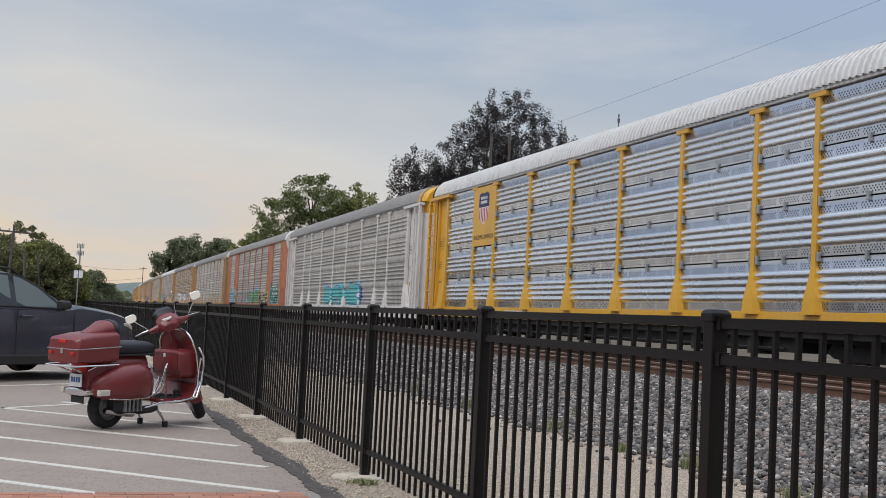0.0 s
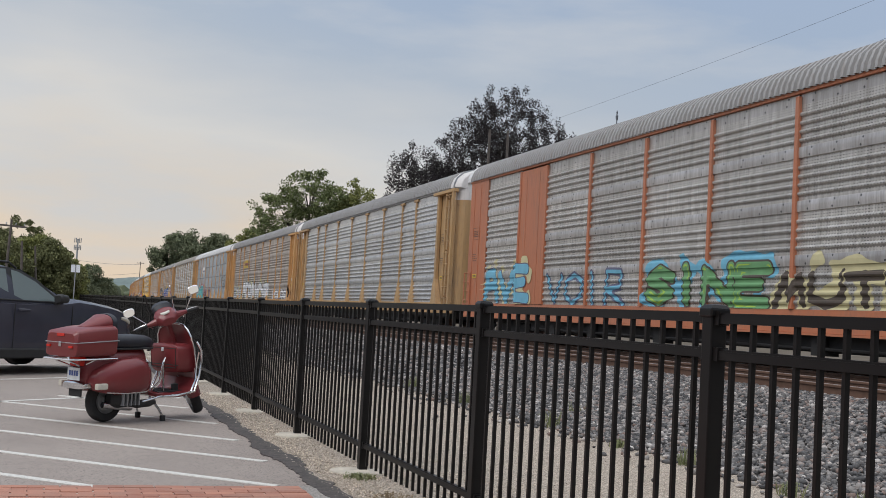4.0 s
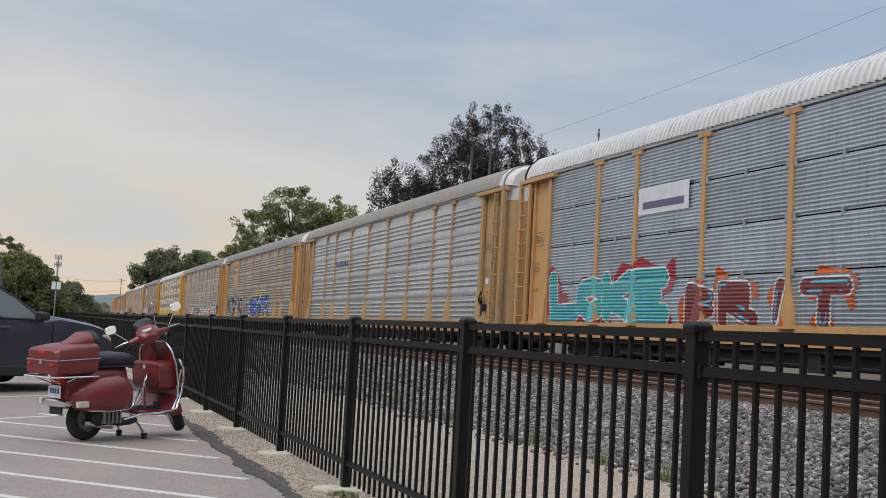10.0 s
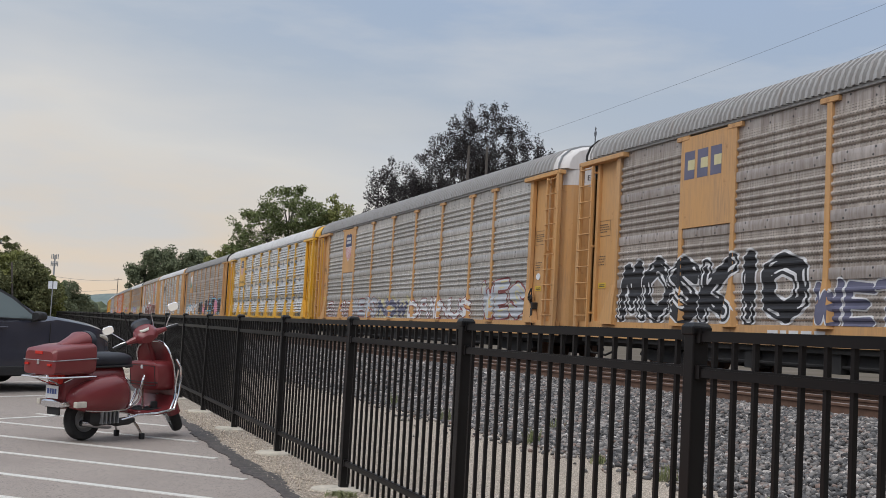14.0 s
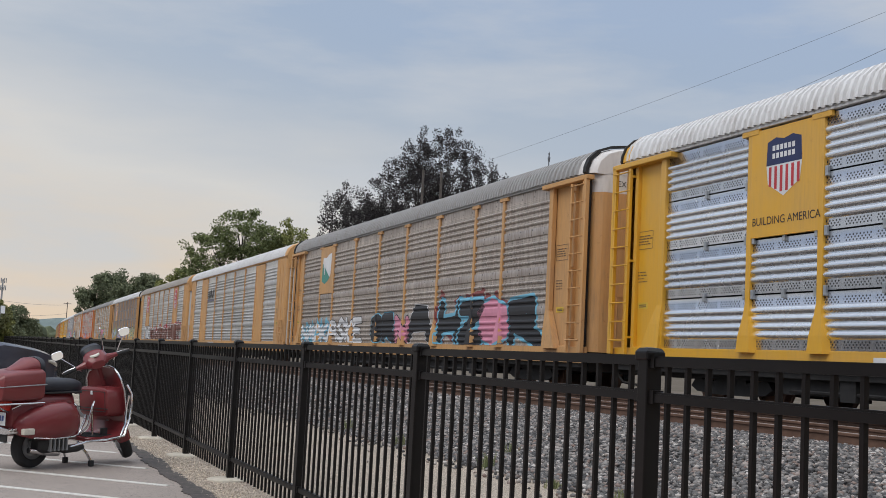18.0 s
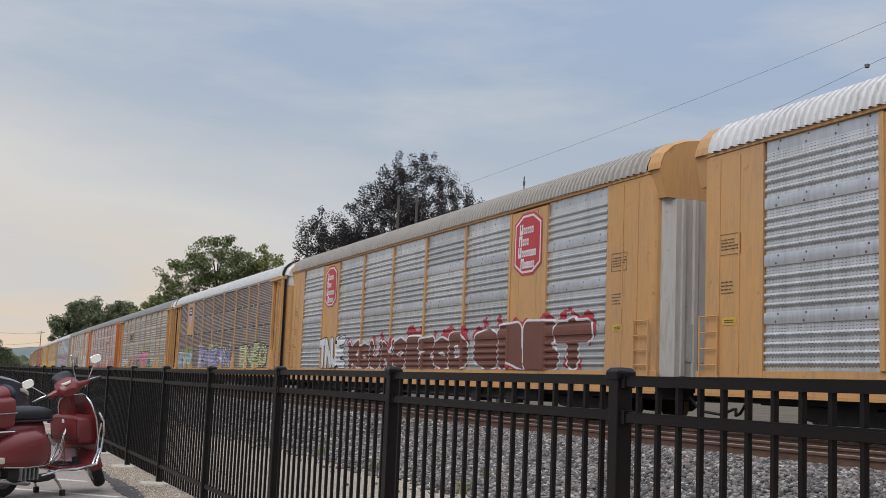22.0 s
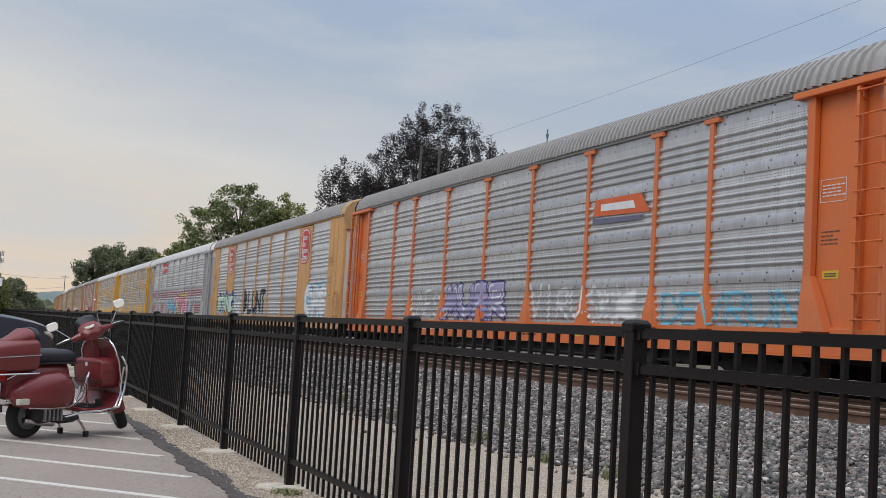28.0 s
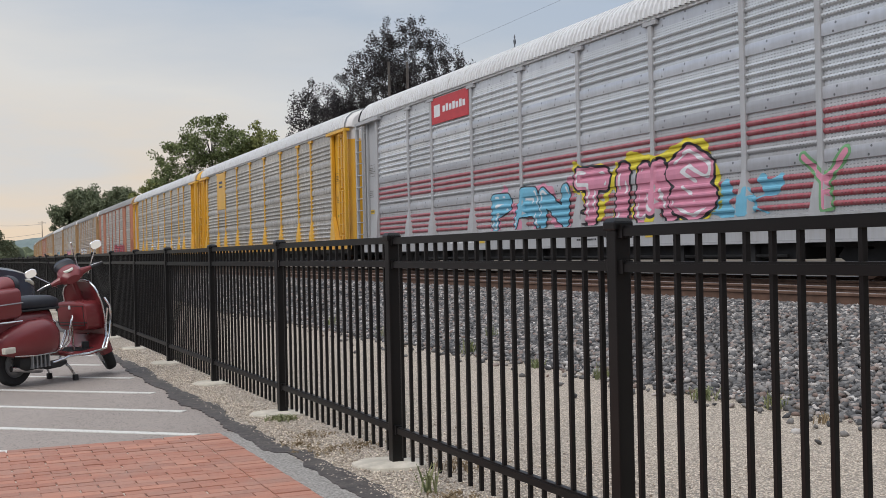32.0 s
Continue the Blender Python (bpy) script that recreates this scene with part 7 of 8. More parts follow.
# ---------- dark sport utility car ----------
def suv():
    top = thing("parked_suv", "dark navy sport utility car with roof rails", "car", pose(0.21, 20.3, 0.03, 0, 0, -48.2))

    def body_ring(y, w, zt, zb=0.24, crown=0.03):
        half = [(w * 0.90, zb), (w * 0.985, zb + 0.10), (w, 0.48), (w * 1.0, 0.64), (w * 0.985, min(0.84, zt - 0.08)), (w * 0.95, zt - 0.04), (w * 0.80, zt + crown * 0.4), (w * 0.4, zt + crown)]
        return [(x, y, z) for x, z in half] + [(-x, y, z) for x, z in half[::-1]]
    rows = [(1.00, 0.62, 0.72, 0.36), (0.97, 0.72, 0.82, 0.30), (0.88, 0.81, 0.93, 0.25), (0.70, 0.86, 1.015, 0.23), (0.40, 0.895, 1.075, 0.22), (0.0, 0.905, 1.125, 0.22), (-0.35, 0.905, 1.155, 0.22), (-0.62, 0.905, 1.12, 0.22), (-1.4, 0.905, 1.09, 0.22), (-2.4, 0.905, 1.10, 0.22), (-3.1, 0.90, 1.12, 0.24), (-3.5, 0.86, 1.10, 0.30), (-3.62, 0.78, 1.02, 0.38)]
    b = Build()
    b.loft([body_ring(*r) for r in rows])
    part("body", b, M["navy"], top, smooth=True)

    def cab(y, wb, wt, zt, zb=1.05):
        half = [(wb, zb), (wb * 0.985, zb + (zt - zb) * 0.12), (wt + (wb - wt) * 0.12, zt - (zt - zb) * 0.10), (wt * 0.90, zt), (wt * 0.45, zt + 0.02)]
        return [(x, y, z) for x, z in half] + [(-x, y, z) for x, z in half[::-1]]
    b = Build()
    b.loft([cab(-0.42, 0.78, 0.76, 1.08), cab(-0.75, 0.80, 0.70, 1.27), cab(-1.10, 0.815, 0.655, 1.46), cab(-1.42, 0.82, 0.64, 1.585), cab(-1.8, 0.82, 0.64, 1.645), cab(-2.5, 0.82, 0.64, 1.665), cab(-3.1, 0.81, 0.63, 1.62), cab(-3.40, 0.78, 0.60, 1.45), cab(-3.58, 0.72, 0.58, 1.12)])
    part("cabin", b, M["navy"], top, smooth=True)

    def glass(name, pts, s, mat=M["car_glass"], lift=0.012):
        """A side pane on the sloping cabin wall; pts are (y, z)."""
        def xw(z):
            return 0.815 - (z - 1.05) * 0.30
        b = Build()
        outer = [(s * (xw(z) + lift), y, z) for y, z in pts]
        inner = [(s * (xw(z) - 0.02), y, z) for y, z in pts]
        n = len(pts)
        b.face_block(outer + inner, [tuple(range(n)), tuple(range(n, 2 * n))[::-1]] + [(i, (i + 1) % n, n + (i + 1) % n, n + i) for i in range(n)])
        return part(name, b, mat, top)
    for s in (1, -1):
        glass("window_frame", [(-0.64, 1.09), (-3.33, 1.13), (-3.27, 1.54), (-2.6, 1.615), (-1.66, 1.61), (-1.42, 1.575), (-1.10, 1.44)], s, M["black_trim"], 0.005)
        glass("window", [(-0.72, 1.115), (-1.60, 1.12), (-1.60, 1.575), (-1.46, 1.545), (-1.15, 1.41)], s)
        glass("window", [(-1.70, 1.12), (-2.55, 1.14), (-2.55, 1.585), (-1.70, 1.58)], s)
        glass("window", [(-2.64, 1.15), (-3.25, 1.20), (-3.20, 1.50), (-2.64, 1.575)], s)
        b = Build()
        b.box(s * 0.80 - 0.03, s * 0.80 + 0.03, -1.69, -1.61, 1.10, 1.57, 0.006)
        b.move(Matrix.Translation((s * 1.17, 0, 1.1)) @ Matrix.Rotation(-s * radians(16.5), 4, "Y") @ Matrix.Translation((-s * 1.17, 0, -1.1)))
        b = Build()
        b.tube([(s * 0.83, -0.66, 1.10), (s * 0.835, -3.3, 1.13)], 0.012, 6)
        part("belt_trim", b, M["black_trim"], top)
        b = Build()
        b.loft([oval(-0.92, s * 0.985, 1.16, 0.075, 0.055, p=3), oval(-0.88, s * 0.99, 1.165, 0.095, 0.075, p=3), oval(-0.76, s * 0.985, 1.16, 0.08, 0.065, p=3), oval(-0.70, s * 0.97, 1.155, 0.04, 0.03, p=3)])
        mir = part("door_mirror", b, M["black_trim"], top, smooth=True)
        part("mirror_arm", Build().box(min(s * 0.84, s * 0.94), max(s * 0.84, s * 0.94), -0.87, -0.80, 1.07, 1.12, 0.015), M["black_trim"], mir)
        for y in (-1.50, -2.42):
            b = Build()
            b.loft([oval(y - 0.11, s * 0.925, 0.965, 0.012, 0.018), oval(y - 0.09, s * 0.935, 0.965, 0.022, 0.022), oval(y + 0.09, s * 0.935, 0.965, 0.022, 0.022), oval(y + 0.11, s * 0.925, 0.965, 0.012, 0.018)])
            part("door_handle", b, M["navy"], top, smooth=True)
        for y in (-0.52, -1.66, -2.60):
            part("door_gap", Build().box(min(s * 0.897, s * 0.9075), max(s * 0.897, s * 0.9075), y - 0.005, y + 0.005, 0.36, 1.06), M["seam_dark"], top)
        b = Build()
        b.extrude([(s * 0.88, 0.22), (s * 0.925, 0.24), (s * 0.925, 0.36), (s * 0.90, 0.38)], "y", -2.30, -0.45)
        part("sill_cladding", b, M["black_trim"], top)
        for y in (0.0, -2.67):
            ring_o, ring_i = [], []
            for k in range(15):
                a = math.pi * (k / 14)
                ring_o.append((0.44 * math.cos(a), 0.36 + 0.43 * math.sin(a)))
                ring_i.append((0.375 * math.cos(a), 0.36 + 0.37 * math.sin(a)))
            prof = ring_o + ring_i[::-1]
            b = Build()
            n = len(prof)
            b.face_block([(s * 0.915, y + p, q) for p, q in prof] + [(s * 0.86, y + p, q) for p, q in prof], [(i, (i + 1) % n, n + (i + 1) % n, n + i) for i in range(n)] + [(i, i + 1, n - 2 - i, n - 1 - i) for i in range(14)])
            part("arch_trim", b, M["black_trim"], top)
            # flat dark disc on the body stands for the shaded wheel opening
            disc = Build()
            disc.lathe([(0.0, 0.0), (0.385, 0.0)], "x", 28, (s * 0.912, y, 0.37))
            part("wheel_well", disc, M["seam_dark"], top)
            b = Build()
            b.lathe([(0.22, -0.10), (0.33, -0.105), (0.352, -0.08), (0.358, 0.0), (0.352, 0.08), (0.33, 0.105), (0.22, 0.10)], "x", 32)
            wh = part("wheel", b, M["rubber"], top, m=pose(s * 0.82, y, 0.358), smooth=True)
            b = Build()
            b.lathe([(0.225, s * 0.09), (0.21, s * 0.07), (0.19, s * 0.03), (0.05, s * 0.02), (0.0, s * 0.06)], "x", 24)
            for k in range(5):
                a = 2 * math.pi * k / 5
                b.tube([(s * 0.07, 0.04 * math.cos(a), 0.04 * math.sin(a)), (s * 0.085, 0.21 * math.cos(a), 0.21 * math.sin(a))], 0.022, 6)
            part("rim", b, M["steel_grey"], wh, smooth=True)
        b = Build()
        b.loft([oval(0.62, s * 0.845, 0.885, 0.03, 0.022), oval(0.74, s * 0.815, 0.865, 0.055, 0.04), oval(0.86, s * 0.745, 0.82, 0.07, 0.05), oval(0.92, s * 0.66, 0.79, 0.05, 0.04)])
        part("headlight", b, M["lens_clear"], top, smooth=True)
        b = Build()
        b.tube([(s * 0.60, -1.45, 1.60), (s * 0.605, -1.6, 1.69), (s * 0.605, -2.9, 1.70), (s * 0.60, -3.1, 1.63)], 0.018, 8)
        part("roof_rail", b, M["black_trim"], top, smooth=True)
    b = Build()
    b.face_block([(-0.70, -0.47, 1.125), (0.70, -0.47, 1.125), (0.60, -1.36, 1.59), (-0.60, -1.36, 1.59)], [(0, 1, 2, 3)])
    part("windscreen", b, M["car_glass"], top)
    part("grille", Build().box(-0.42, 0.42, 0.93, 0.975, 0.50, 0.70, 0.015), M["black_trim"], top)
    part("front_bumper", Build().box(-0.68, 0.68, 0.86, 0.985, 0.34, 0.50, 0.04), M["black_trim"], top)


suv()


# ---------- trees, hills, poles and wires ----------
def leaves_mesh(name, centres, radii, per, size, seed, slim=1.0, tall=0.8):
    """Many small folded leaves round branch tips."""
    rng = np.random.default_rng(seed)
    c = np.repeat(np.asarray(centres, float), per, axis=0)
    r = np.repeat(np.asarray(radii, float), per)
    n = len(c)
    d = rng.normal(size=(n, 3))
    d /= np.linalg.norm(d, axis=1, keepdims=True)
    pos = c + d * (r * rng.uniform(0.15, 1.0, n) ** 0.6)[:, None] * (slim, slim, tall)
    u = rng.normal(size=(n, 3))
    u /= np.linalg.norm(u, axis=1, keepdims=True)
    v = np.cross(u, rng.normal(size=(n, 3)))
    v /= np.linalg.norm(v, axis=1, keepdims=True) + 1e-9
    s = size * rng.uniform(0.6, 1.3, n)
    a, b = u * s[:, None], v * (s * 0.62)[:, None]
    quad = np.stack([pos - a, pos + b * 0.8, pos + a, pos - b * 0.8], 1)
    me = bpy.data.meshes.new(name)
    me.vertices.add(n * 4)
    me.vertices.foreach_set("co", quad.reshape(-1).astype(np.float32))
    me.loops.add(n * 4)
    me.loops.foreach_set("vertex_index", np.arange(n * 4, dtype=np.int32))
    me.polygons.add(n)
    me.polygons.foreach_set("loop_start", np.arange(0, n * 4, 4, dtype=np.int32))
    me.update(calc_edges=True)
    me.materials.append(None)
    return me


def tree(az, dist, height, lobes, leaf, seed, per=60, tips=130, size=0.16, label="", spread=0.55, trunk_h=None, slim=1.0, tall=0.8):
    """lobes: (sideways, up, radius, half-height) of the crown's masses; sideways is across the line of sight."""
    rng = random.Random(seed)
    a = radians(az)
    base = Vector((dist * math.sin(a), dist * math.cos(a), -0.05))
    top = thing("tree", label, "tree", Matrix.Translation(base) @ Matrix.Rotation(-a, 4, "Z"))
    th = trunk_h or height * 0.4
    fork = Vector((rng.uniform(-0.2, 0.2), 0, th))
    wood, tip_list, rads = Build(), [], []
    wood.tube([(0, 0, 0), (0.05, 0, th * 0.5), tuple(fork)], [height * 0.026, height * 0.02, height * 0.017], 10)
    total = sum(r * r for _, _, r, _ in lobes)
    for sx, up, r, hh in lobes:
        c = Vector((sx, rng.uniform(-0.15, 0.15) * r, up))
        limb_end = fork.lerp(c, 0.75)
        wood.tube([tuple(fork), tuple(fork.lerp(limb_end, 0.5) + Vector((rng.uniform(-0.3, 0.3), 0, -0.2))), tuple(limb_end)], [height * 0.013, height * 0.009, height * 0.006], 7)
        for _ in range(max(6, int(tips * r * r / total))):
            d = Vector((rng.gauss(0, 1), rng.gauss(0, 1), rng.gauss(0, 1))).normalized()
            k = rng.uniform(0.25, 1.0) ** 0.5 * (1 + 0.22 * noise.noise(d * 2.1 + Vector((seed, 0, 0))))
            p = c + Vector((d.x * r, d.y * r, d.z * hh)) * k
            if p.z < th * 0.75:
                continue
            mid = limb_end.lerp(p, 0.5) + Vector((rng.uniform(-0.2, 0.2), rng.uniform(-0.2, 0.2), rng.uniform(0, 0.3)))
            if rng.random() < 0.22:
                wood.tube([tuple(limb_end), tuple(mid), tuple(p)], [height * 0.0035, height * 0.002, 0.006], 4, caps=False)
            tip_list.append(tuple(p))
            rads.append(spread * rng.uniform(0.6, 1.25))
    part("trunk", wood, M["bark"], top)
    tagged(part("crown", leaves_mesh("crown", tip_list, rads, per, size, seed, slim, tall), leaf, top), kind="stuff")
    return top


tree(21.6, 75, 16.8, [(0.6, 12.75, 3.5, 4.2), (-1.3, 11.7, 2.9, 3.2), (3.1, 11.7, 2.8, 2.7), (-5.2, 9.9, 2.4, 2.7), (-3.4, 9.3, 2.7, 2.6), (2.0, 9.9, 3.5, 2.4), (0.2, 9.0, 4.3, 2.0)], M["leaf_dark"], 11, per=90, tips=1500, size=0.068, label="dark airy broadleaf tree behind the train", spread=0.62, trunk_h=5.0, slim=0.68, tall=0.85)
tree(12.45, 95, 13.0, [(-0.4, 10.6, 2.6, 2.2), (-2.7, 9.2, 2.2, 2.0), (1.4, 9.6, 2.2, 2.0), (-3.8, 7.6, 1.8, 1.5)], M["leaf_green"], 12, per=60, tips=250, size=0.115, label="green broadleaf tree behind the train", spread=0.55)
tree(14.55, 96, 12.9, [(0.4, 10.2, 2.0, 2.3), (-1.0, 9.2, 2.0, 2.0), (1.2, 8.6, 1.6, 1.8)], M["leaf_yellowish"], 13, per=60, tips=150, size=0.115, label="pale green young tree behind the train", spread=0.5)
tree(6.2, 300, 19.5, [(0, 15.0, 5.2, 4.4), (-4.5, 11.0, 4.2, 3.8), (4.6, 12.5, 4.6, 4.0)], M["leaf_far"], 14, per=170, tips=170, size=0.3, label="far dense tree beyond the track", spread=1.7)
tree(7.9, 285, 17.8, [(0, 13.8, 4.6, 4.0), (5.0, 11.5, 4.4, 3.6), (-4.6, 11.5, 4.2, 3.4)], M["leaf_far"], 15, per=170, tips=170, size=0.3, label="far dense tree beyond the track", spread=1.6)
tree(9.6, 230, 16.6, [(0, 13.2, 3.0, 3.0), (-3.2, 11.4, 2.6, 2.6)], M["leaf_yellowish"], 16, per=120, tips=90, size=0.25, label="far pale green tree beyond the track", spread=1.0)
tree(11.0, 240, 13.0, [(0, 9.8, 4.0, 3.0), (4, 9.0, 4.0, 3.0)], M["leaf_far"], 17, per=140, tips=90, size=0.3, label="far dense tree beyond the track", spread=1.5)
# left of the fence
LEFT = [(-1.35, 96, 7.2, 2.0, "leaf_mid"), (-3.0, 92, 6.6, 2.4, "leaf_mid"), (-0.55, 88, 5.6, 1.6, "leaf_yellowish"), (0.15, 86, 5.1, 1.5, "leaf_mid"), (0.75, 90, 4.4, 1.3, "leaf_yellowish"), (-2.1, 84, 5.2, 1.8, "leaf_mid"), (-4.6, 88, 7.0, 2.6, "leaf_mid"), (-6.5, 95, 7.5, 3.0, "leaf_mid"), (1.95, 140, 5.3, 1.9, "leaf_far"), (2.55, 165, 3.9, 1.4, "leaf_far"), (1.35, 120, 4.0, 1.6, "leaf_far"), (0.1, 105, 5.6, 2.2, "leaf_mid"), (-1.0, 110, 6.4, 2.4, "leaf_far")]
for k, (az, dist, h, r, leaf) in enumerate(LEFT):
    tree(az, dist, h, [(0, h - r * 0.95, r, r * 0.95), (-r * 0.7, h - r * 1.5, r * 0.85, r * 0.8), (r * 0.7, h - r * 1.6, r * 0.85, r * 0.8), (0, h * 0.38, r * 1.1, h * 0.3)], M[leaf], 30 + k, per=150, tips=150, size=0.055 + 0.0005 * dist, label="bushy green tree at the edge of the lot", spread=0.5, trunk_h=h * 0.2)

# hedge of far brush along the horizon
b = Build()
rng1 = random.Random(9)
for k in range(2):
    ridge = []
    for j in range(0, 61):
        az = radians(-30 + 1.3 * j)
        dist = 1300 + 500 * k
        h = (24 + 22 * k) * (0.75 + 0.5 * noise.noise((j * 0.23, k * 3.1, 0))) + 4 * noise.noise((j * 1.7, k, 2))
        ridge.append((dist * math.sin(az), dist * math.cos(az), h))
    b.loft([[(x * 1.1, y * 1.1, -1), (x, y, max(3, z)), (x * 0.97, y * 0.97, -1)] for x, y, z in ridge], closed=False)
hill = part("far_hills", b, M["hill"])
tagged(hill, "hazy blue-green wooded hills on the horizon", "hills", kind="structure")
scr = Build()
for k in range(150):
    az = radians(rng1.uniform(-8, 5.5))
    d0 = rng1.uniform(420, 620)
    if math.degrees(az) > 3.2 and d0 < 500:
        continue
    r0 = rng1.uniform(3.0, 5.5)
    bm = bmesh.new()
    bmesh.ops.create_icosphere(bm, subdivisions=2, radius=1.0)
    for v in bm.verts:
        v.co *= 1 + 0.45 * noise.noise(v.co * 2.2 + Vector((k, 0, 0)))
    bm.transform(Matrix.Translation((d0 * math.sin(az), d0 * math.cos(az), r0 * 0.5)) @ Matrix.Diagonal((r0 * 1.3, r0, r0, 1)))
    scr.take(bm)
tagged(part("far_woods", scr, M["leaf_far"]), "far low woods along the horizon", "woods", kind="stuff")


def polar(az, d, z):
    return (d * math.sin(radians(az)), d * math.cos(radians(az)), z)


def utility_pole(az, d, h, lean=0.0, arms=1, label="weathered wooden utility pole with cross-arm", r=0.13):
    p = thing("utility_pole", label, "utility pole", Matrix.Translation(polar(az, d, -0.05)) @ Matrix.Rotation(radians(lean), 4, "Y"), "utility poles")
    b = Build()
    b.tube([(0, 0, 0), (0, 0, h * 0.5), (0, 0, h)], [r, r * 0.85, r * 0.7], 10)
    part("pole", b, M["pole_wood"], p)
    for k in range(arms):
        arm = part("cross_arm", Build().box(-1.0, 1.0, -0.06, 0.06, h - 0.5 - 0.9 * k, h - 0.38 - 0.9 * k, 0.01), M["pole_wood"], p)
        for x in (-0.85, -0.3, 0.3, 0.85):
            b = Build()
            b.lathe([(0.0, 0.16), (0.03, 0.15), (0.045, 0.10), (0.025, 0.07), (0.045, 0.04), (0.02, 0.0)], "z", 8, (x, 0, h - 0.38 - 0.9 * k))
            part("insulator", b, M["steel_grey"], arm)
    return p


utility_pole(21.12, 70, 13.0, arms=0, r=0.11)
utility_pole(22.05, 69, 12.8, arms=0, r=0.11)
utility_pole(4.26, 330, 11.8, arms=1)
utility_pole(-1.05, 80, 4.7, lean=-3, arms=0, r=0.10)
utility_pole(-1.9, 82, 6.2, lean=2, arms=1, r=0.11)
utility_pole(-0.35, 84, 4.6, lean=-5, arms=0, r=0.09)
# slim mast with a lamp head behind the train
mast = thing("mast", "slim dark mast with a small finial", "mast", Matrix.Translation(polar(27.47, 80, 0)))
b = Build()
b.tube([(0, 0, 0), (0, 0, 12), (0, 0, 16.1)], [0.10, 0.07, 0.04], 8)
part("pole", b, M["wire"], mast)
b = Build()
b.lathe([(0.02, 0.0), (0.07, 0.05), (0.10, 0.3), (0.04, 0.45), (0.06, 0.6), (0.0, 0.75)], "z", 10, (0, 0, 15.6))
part("finial", b, M["wire"], mast)
# cell tower and a pair of white signs
tower = thing("cell_tower", "grey cell tower with antenna cluster", "tower", Matrix.Translation(polar(1.29, 150, 0)))
b = Build()
b.tube([(0, 0, 0), (0, 0, 8.4)], [0.16, 0.09], 10)
part("pole", b, M["steel_grey"], tower)
for k in range(6):
    a = 2 * math.pi * k / 6
    for z in (7.3, 8.2):
        part("antenna", Build().box(0.38 * math.cos(a) - 0.05, 0.38 * math.cos(a) + 0.05, 0.38 * math.sin(a) - 0.05, 0.38 * math.sin(a) + 0.05, z - 0.3, z + 0.3, 0.02), M["steel_grey"], tower)
part("ring", Build().lathe([(0.30, 7.25), (0.36, 7.25), (0.36, 7.32), (0.30, 7.32)], "z", 16), M["steel_grey"], tower)
sign = thing("white_sign", "pair of white sign boards on a post", "sign", Matrix.Translation(polar(1.27, 60, 0)))
part("post", Build().box(-0.025, 0.025, -0.025, 0.025, 0, 2.75), M["steel_grey"], sign)
for x in (-0.12, 0.12):
    part("board", Build().box(x - 0.095, x + 0.095, -0.07, -0.045, 2.42, 2.80, 0.008), M["sign_white"], sign)


def wire(p, q, sag, r, label, bob=None, path=None):
    b, pts = Build(), list(path or [])
    for k in range(0 if path else 25):
        t = k / 24
        v = Vector(p).lerp(Vector(q), t)
        v.z -= sag * 4 * t * (1 - t)
        pts.append(tuple(v))
    b.tube(pts, r, 5)
    top = thing("overhead_wire", label, "wire", group="wires")
    part("cable", b, M["wire"], top)
    if bob is not None:
        part("spacer", Build().lathe([(0.0, -0.07), (0.06, -0.04), (0.07, 0.04), (0.0, 0.07)], "z", 10, tuple(bob)), M["wire"], top)


def hung(*yz):
    """Points of a hanging wire beyond the train, smoothed from a few places on it."""
    ys = np.linspace(yz[0][0], yz[-1][0], 30)
    zs = np.interp(ys, [a for a, _ in yz], [c for _, c in yz])
    for _ in range(4):
        zs[1:-1] = (zs[:-2] + zs[1:-1] * 2 + zs[2:]) / 4
    return [(22.0, float(y), float(z)) for y, z in zip(ys, zs)]


wire(None, None, 0, 0.005, "thin sagging overhead wire", path=hung((8, 12.1), (15, 11.6), (22.2, 11.2), (31.5, 10.92), (41.5, 10.81), (48.3, 10.77), (75, 10.75)))
wire(None, None, 0, 0.006, "thin overhead wire with a dark spacer", bob=(22, 22.7, 10.22), path=hung((8, 12.0), (15, 11.1), (22.2, 10.28), (26.6, 9.78), (38, 8.7), (44, 8.2)))
utility_pole(26.565, 49.19, 8.35, arms=1)
wire(polar(4.26, 330, 11.0), polar(1.3, 260, 9.0), 0.4, 0.03, "thin overhead wire far away")
wire(polar(4.26, 330, 8.6), polar(1.3, 300, 6.6), 0.4, 0.03, "thin overhead wire far away")


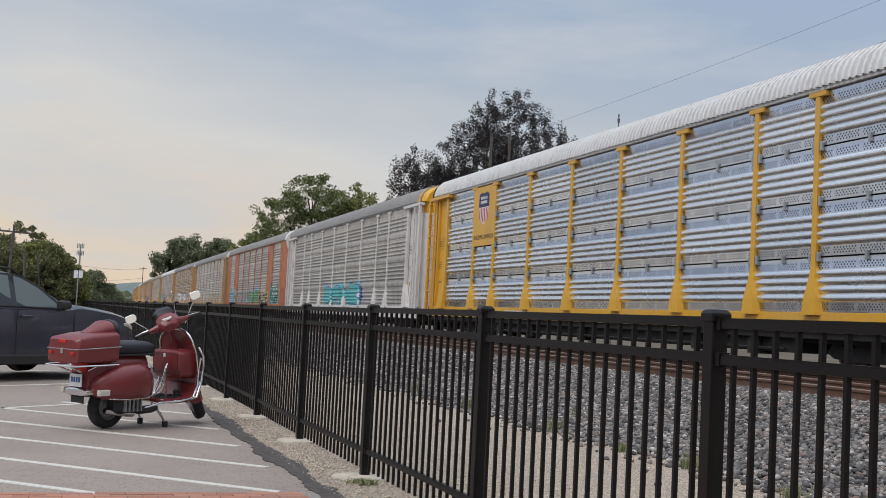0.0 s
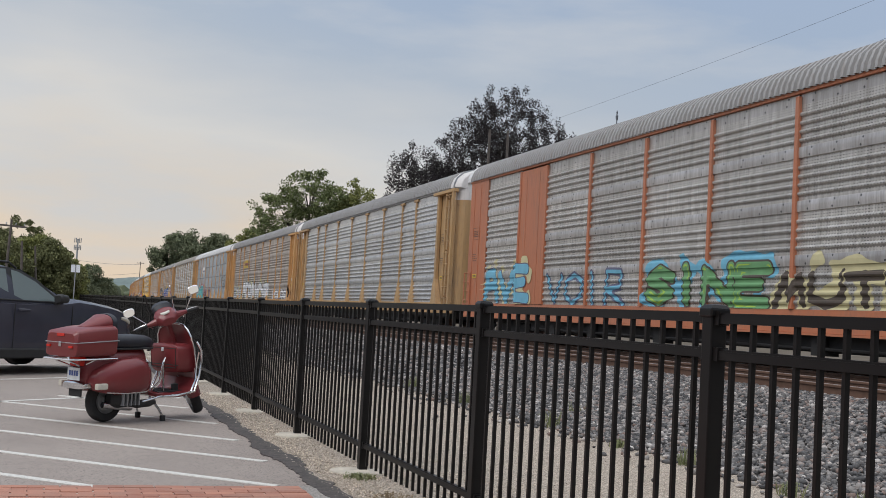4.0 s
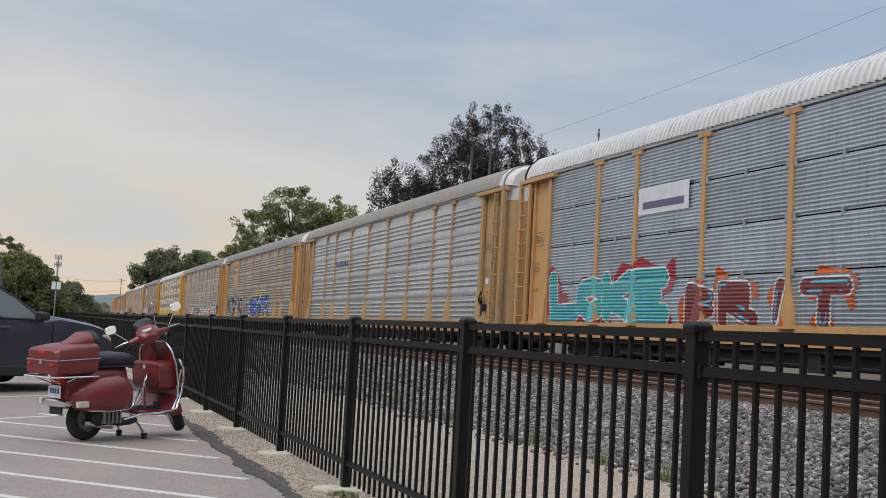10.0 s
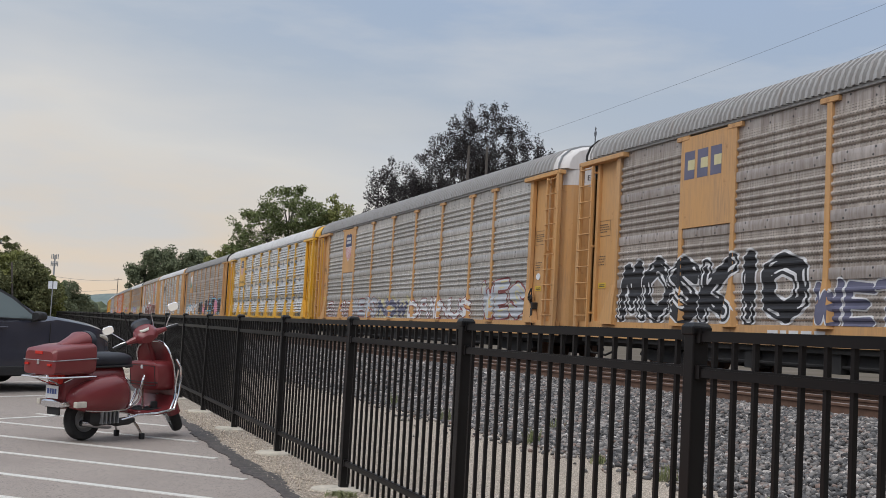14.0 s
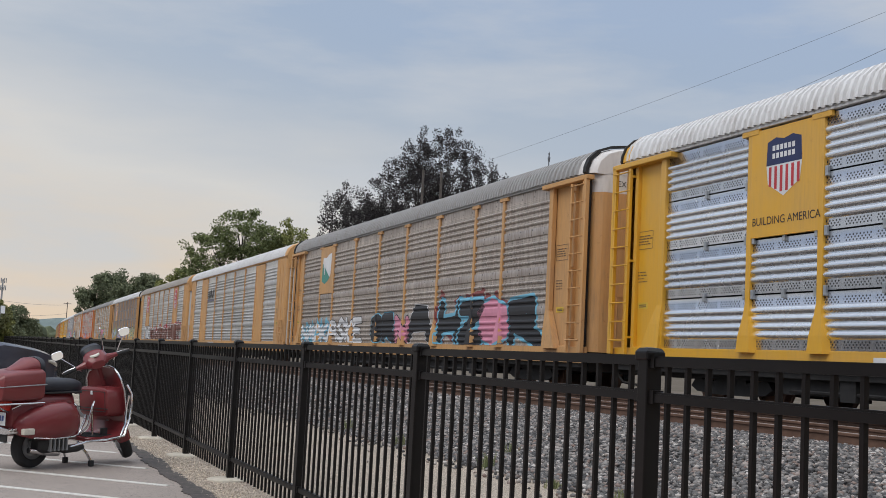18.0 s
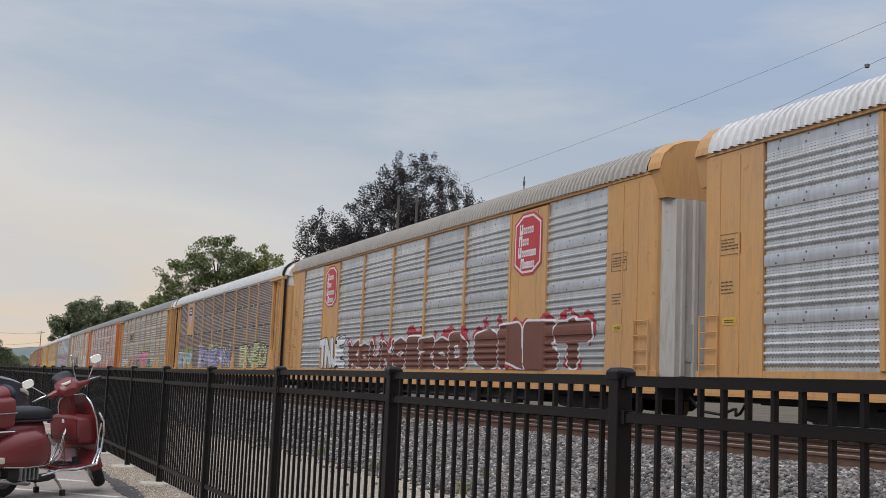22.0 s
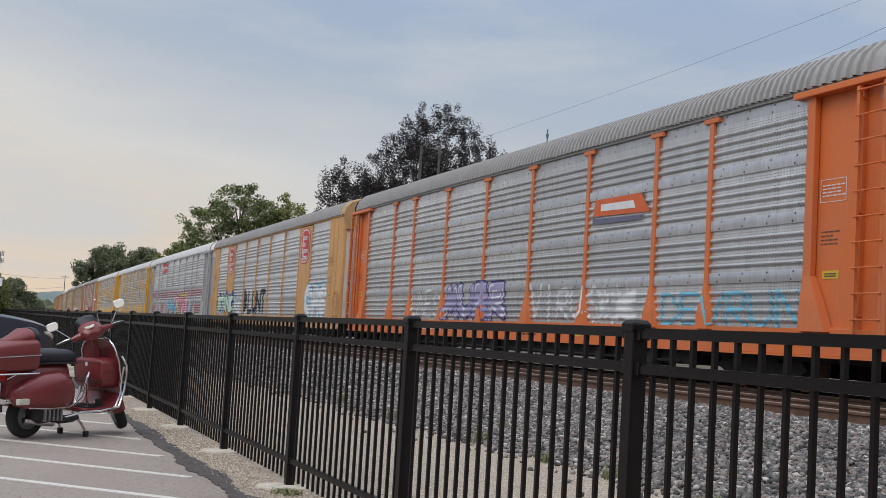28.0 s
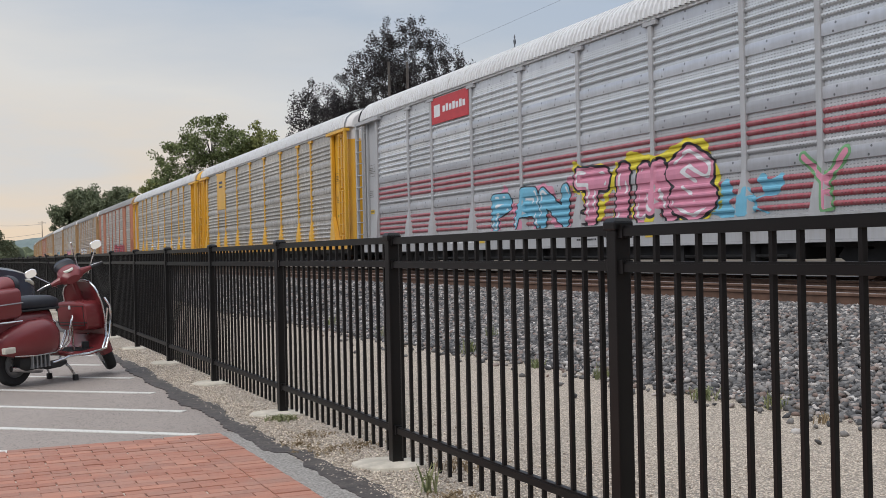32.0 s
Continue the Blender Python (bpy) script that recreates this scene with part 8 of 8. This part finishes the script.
# ---------- weeds ----------
def weed(x, y, h, blades, mat, seed, label, flat=0.25):
    rng = random.Random(seed)
    b = Build()
    for _ in range(blades):
        a, r = rng.uniform(0, 6.28), rng.uniform(0, flat)
        px, py = r * math.cos(a), r * math.sin(a)
        hh = h * rng.uniform(0.5, 1.1)
        lx, ly = rng.uniform(-0.4, 0.4) * hh, rng.uniform(-0.4, 0.4) * hh
        w = rng.uniform(0.003, 0.007)
        c, s = math.cos(a * 3) * w, math.sin(a * 3) * w
        b.face_block([(px - c, py - s, 0), (px + c, py + s, 0), (px + lx * 0.5 + c, py + ly * 0.5 + s, hh * 0.6), (px + lx, py + ly, hh), (px + lx * 0.5 - c, py + ly * 0.5 - s, hh * 0.6)], [(0, 1, 2, 3, 4)])
        if rng.random() < 0.7:
            for t in (0.4, 0.6, 0.8):
                q = Vector((px + lx * t, py + ly * t, hh * t))
                d = Vector((rng.uniform(-1, 1), rng.uniform(-1, 1), rng.uniform(0.1, 0.6))) * 0.03
                b.face_block([tuple(q), tuple(q + d * 0.6 + Vector((0.006, 0, 0))), tuple(q + d), tuple(q + d * 0.6 - Vector((0.006, 0, 0)))], [(0, 1, 2, 3)])
    ob = part("weed", b, mat, m=pose(x, y, 0.0))
    tagged(ob, label, "weed", "weeds", "stuff")


for k, (x, y, h, n, m, fl) in enumerate(((2.30, 5.45, 0.15, 16, "weed", 0.05), (2.66, 5.95, 0.10, 60, "dry_weed", 0.16), (2.32, 8.35, 0.04, 90, "weed", 0.12), (2.30, 7.55, 0.03, 120, "dry_weed", 0.2), (2.22, 6.9, 0.03, 120, "dry_weed", 0.22), (2.33, 5.25, 0.035, 160, "dry_weed", 0.16), (2.12, 7.2, 0.03, 90, "dry_weed", 0.15), (2.48, 7.0, 0.03, 90, "dry_weed", 0.18),
                                            (5.72, 9.3, 0.16, 40, "weed", 0.12), (5.80, 12.5, 0.20, 40, "weed", 0.12), (5.62, 7.6, 0.12, 50, "weed", 0.12), (5.75, 6.9, 0.14, 40, "weed", 0.1), (5.85, 15.5, 0.2, 40, "weed", 0.15), (6.0, 18.5, 0.22, 40, "weed", 0.15), (5.7, 10.6, 0.1, 50, "weed", 0.1), (5.6, 6.2, 0.1, 40, "dry_weed", 0.1), (6.6, 13.5, 0.25, 30, "weed", 0.1))):
    weed(x, y, h * (0.7 if m == "dry_weed" else 1.0), n if m == "weed" else n // 2, M[m], k, "small green weed in the gravel" if m == "weed" else "dry flattened weed in the gravel", fl)

paving()


def motions():
    """The whole train rolls towards the viewer's side."""
    for n, car in CARS.items():
        rows = []
        for k in range(0, 33):
            x, y, h = line_at(car_centre(n, float(k)), 1.55, TRAIN_LINE)
            rows.append((float(k), pose(x, y, RAIL_TOP, 0, 0, -math.degrees(h))))
        walk(car, rows)


motions()
